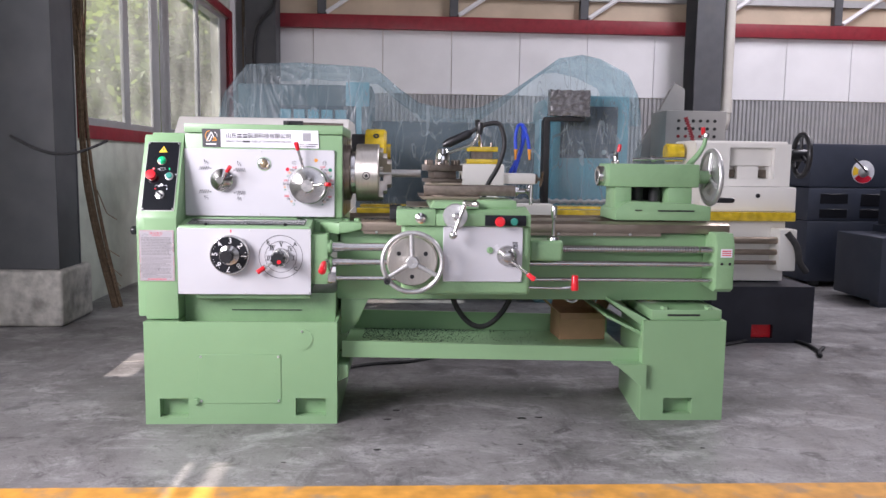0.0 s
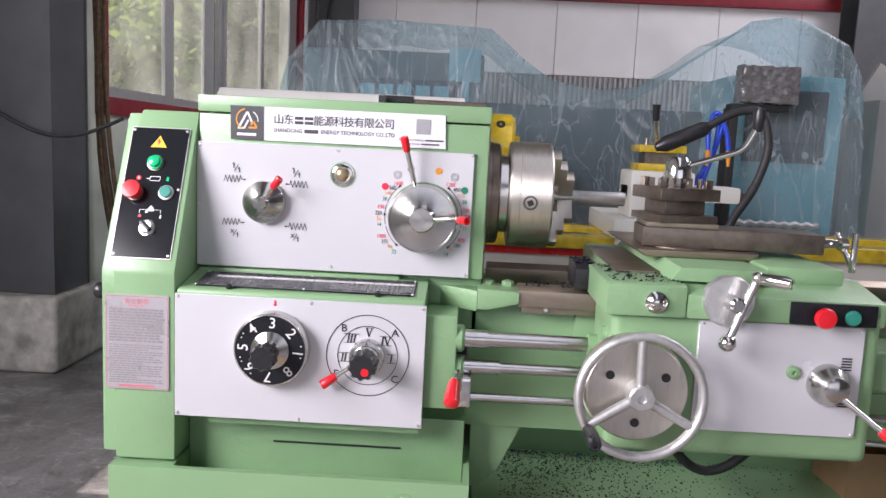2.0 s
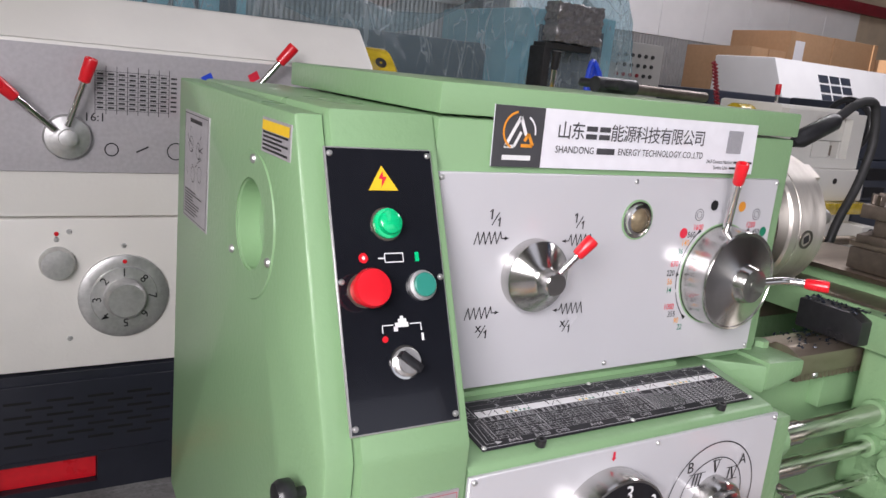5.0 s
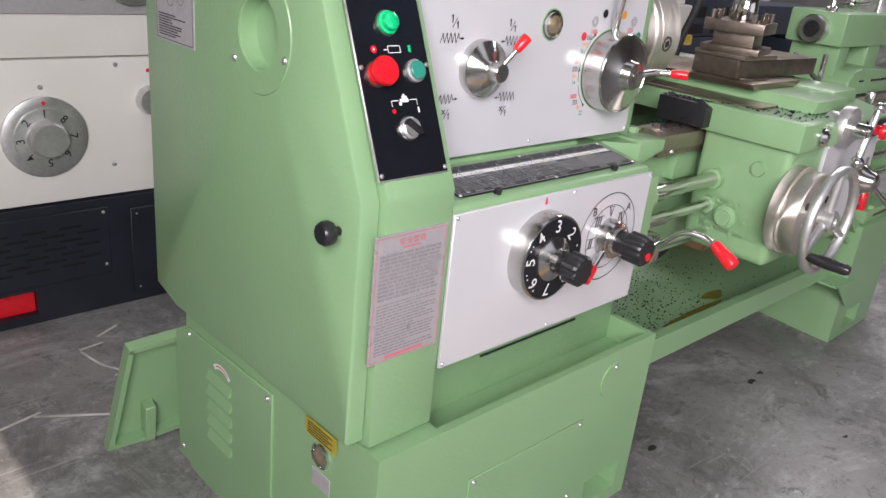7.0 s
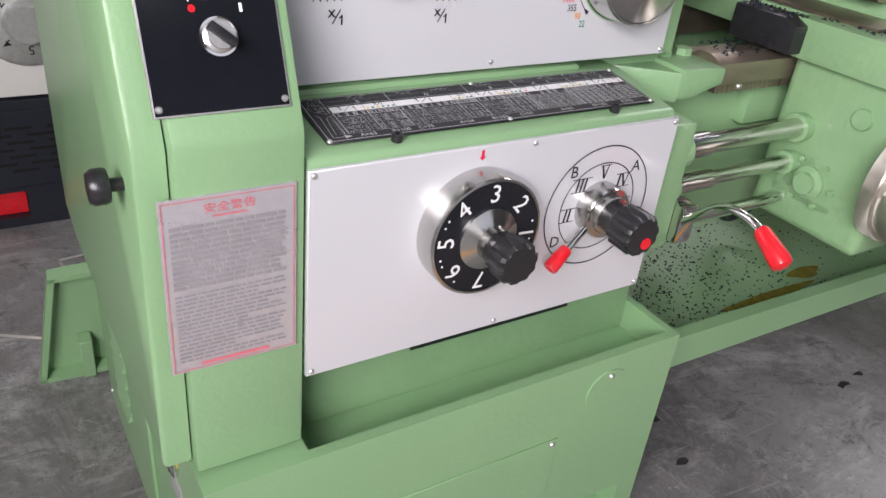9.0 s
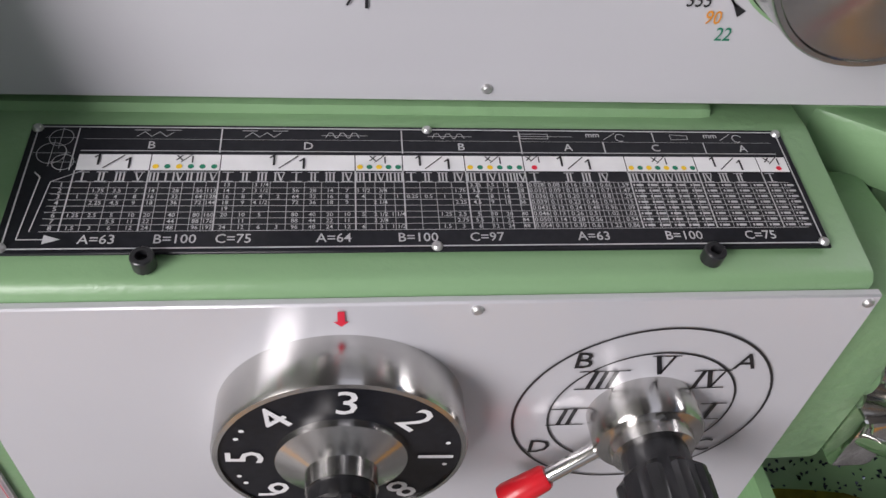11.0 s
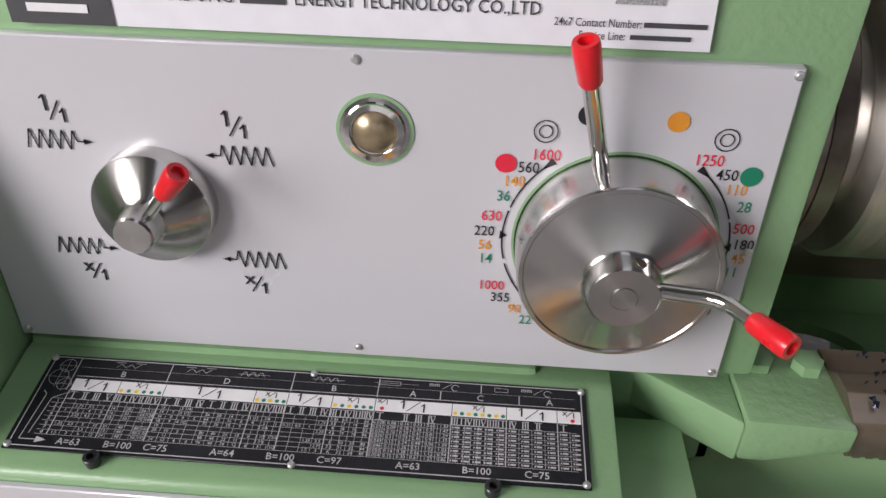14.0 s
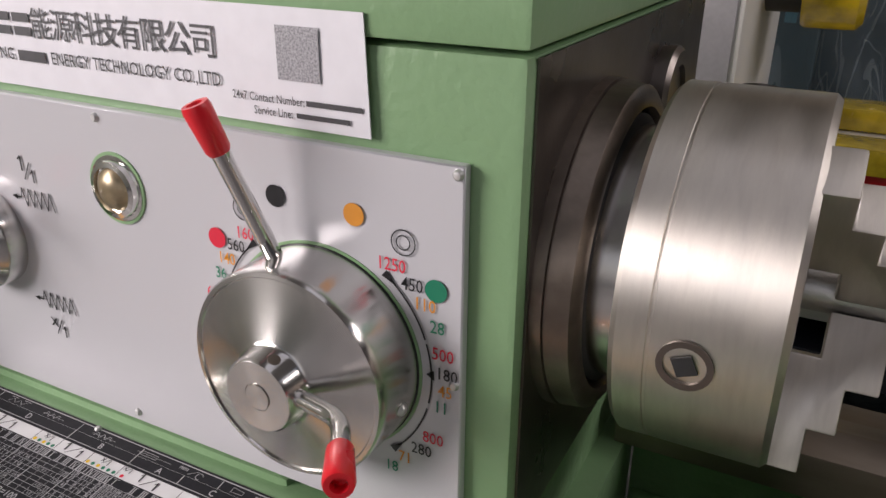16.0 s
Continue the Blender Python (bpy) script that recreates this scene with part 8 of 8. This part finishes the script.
def slate_lathe(x, y, label):
    ob = thing("grey_lathe", (x + 1.2, y + 0.4, 0), label, "lathe", "slate grey lathes")
    b = bm_new()
    box(b, x, x + 1.15, y, y + 0.8, 0.05, 0.60, 0.012); box(b, x + 0.02, x + 2.9, y + 0.1, y + 0.7, 0.05, 0.12)
    box(b, x + 2.2, x + 2.9, y, y + 0.8, 0.05, 0.55, 0.012)
    base = part("base", b, SLATE, ob, "slate grey machine base")
    b = bm_new()
    box(b, x + 0.01, x + 1.12, y + 0.03, y + 0.75, 0.605, 0.90, 0.012)
    part("gearbox", b, SLATE, ob)
    b = bm_new()
    box(b, x + 0.03, x + 1.08, y + 0.06, y + 0.72, 0.905, 1.30, 0.02)
    part("headstock", b, SLATE, ob, "slate grey headstock")
    b = bm_new()
    box(b, x + 1.1, x + 2.9, y + 0.12, y + 0.62, 0.60, 0.86, 0.01)
    part("bed", b, SLATE, ob)
    for x0, z0, w, h in ((0.12, 0.76, 0.26, 0.09), (0.12, 0.63, 0.26, 0.08), (0.50, 0.74, 0.30, 0.11), (0.50, 0.63, 0.30, 0.08)):
        b = bm_new()
        box(b, x + x0, x + x0 + w, y + 0.024, y + 0.031, z0, z0 + h, 0.004, seg=1)
        part("dark_plate", b, BLACK_PLATE, ob)
    c = (x + 0.52, y + 0.06, 1.05)
    b = turn(bm_new(), [(0.105, 0), (0.105, 0.006), (0, 0.008)], c, (0, -1, 0), 36)
    dl = part("dial", b, STICKER, ob, "white dial with coloured sectors")
    for a0, a1, m in ((215, 325, PRINT_RED), (150, 205, YELLOW)):
        pr = Print(facing_front(y + 0.0505))
        pr.poly([(c[0] + r * math.cos(radians(t)), c[2] + r * math.sin(radians(t))) for r, ts in ((0.10, range(a0, a1 + 1, 10)), (0.05, range(a1, a0 - 1, -10))) for t in ts])
        pr.done("sector", m, dl)
    b = turn(bm_new(), [(0.045, 0), (0.045, 0.02), (0.02, 0.05), (0, 0.05)], (c[0], y + 0.05, c[2]), (0, -1, 0), 24)
    part("knob", b, ALU, dl)
    b = rod(bm_new(), (c[0], y + 0.0, c[2]), (c[0] - 0.14, y - 0.03, c[2] + 0.12), 0.008, 8)
    part("lever", b, CHROME, dl)
    for i in range(3):
        b = turn(bm_new(), [(0.03, 0), (0.05, 0.02), (0.05, 0.05), (0, 0.05)], (x + 0.12 + i * 0.45, y + 0.05, 0), (0, 0, 1), 12)
        part("levelling_foot", b, RUBBER, ob)
    return ob


slate_lathe(4.70, 3.72, "slate grey engine lathe with a coloured dial")
slate_lathe(5.15, 2.66, "slate grey engine lathe standing further along the row")
b = bm_new()
box(b, 4.74, 5.08, 2.66, 3.3, 0.04, 0.55, 0.012)
ctank = thing("coolant_tank", (4.9, 2.98, 0), "slate grey louvred tank beside the grey lathe", "coolant tank")
part("body", b, SLATE, ctank)
for i in range(7):
    b = bm_new()
    box(b, 4.80, 5.02, 2.652, 2.6595, 0.16 + i * 0.045, 0.175 + i * 0.045)
    part("louvre", b, SLATE, ctank)
for x, y in ((4.76, 2.68), (4.95, 3.1)):
    b = bm_new()
    box(b, x, x + 0.10, y, y + 0.12, 0.0, 0.0395)
    part("foot", b, SLATE, ctank)
b = tube(bm_new(), bend([(4.98, 2.9, 0.55), (4.97, 2.88, 0.9), (5.0, 2.85, 1.15), (5.12, 2.9, 1.22)], 0.1), 0.02, 8)
solid("hanging_hose", b, RUBBER, "black hose rising from the coolant tank", "hose")
big2 = thing("white_machine", (9.2, 5.6, 0), "white enclosed machine with a small grid window", "machine tool")
b = bm_new()
prism(b, [(5.0, 0.0), (5.0, 0.95), (5.35, 1.75), (6.2, 1.75), (6.2, 0.0)], "yz", 7.5, 11.5, 0.02)
part("enclosure", b, WALL_PANEL, big2, "white sloping enclosure")
sl = Vector((0, 0.35, 0.80)).normalized()
Mw = Matrix(((1, 0, 0, 8.25), (0, sl.y, -sl.z, 5.0), (0, sl.z, sl.y, 0.95), (0, 0, 0, 1)))
for i in range(3):
    for j in range(3):
        b = bm_new()
        box(b, i * 0.22, i * 0.22 + 0.18, 0.40 + j * 0.12, 0.49 + j * 0.12, 0.0, 0.008, m=Mw)
        part("window_pane", b, SLATE, big2)
for x0, x1, y0, y1, z1 in ((8.6, 9.45, 6.6, 7.7, 1.95), (9.5, 11.6, 6.7, 7.7, 2.25), (11.7, 13.4, 6.5, 7.6, 2.05)):
    ob = thing("wooden_crate", ((x0 + x1) / 2, (y0 + y1) / 2, 0), "large brown plywood crate standing by the wall", "crate", "plywood crates")
    b = bm_new()
    box(b, x0, x1, y0, y1, 0.12, z1, 0.006)
    part("body", b, CARD, ob)
    for x in (x0, (x0 + x1) / 2 - 0.05, x1 - 0.1):
        b = bm_new()
        box(b, x, x + 0.10, y0 - 0.02, y0, 0.12, z1, 0.002, seg=1)
        part("batten", b, CARD, ob)
    b = bm_new()
    box(b, x0 + 0.1, x1 - 0.1, y0 + 0.1, y1 - 0.1, 0.0, 0.12)
    part("skid", b, CARD, ob)
    b = bm_new()
    box(b, x0 + 0.15, x0 + 0.36, y0 - 0.004, y0 - 0.0005, z1 - 0.40, z1 - 0.12)
    part("label", b, STICKER, ob, "white paper label")
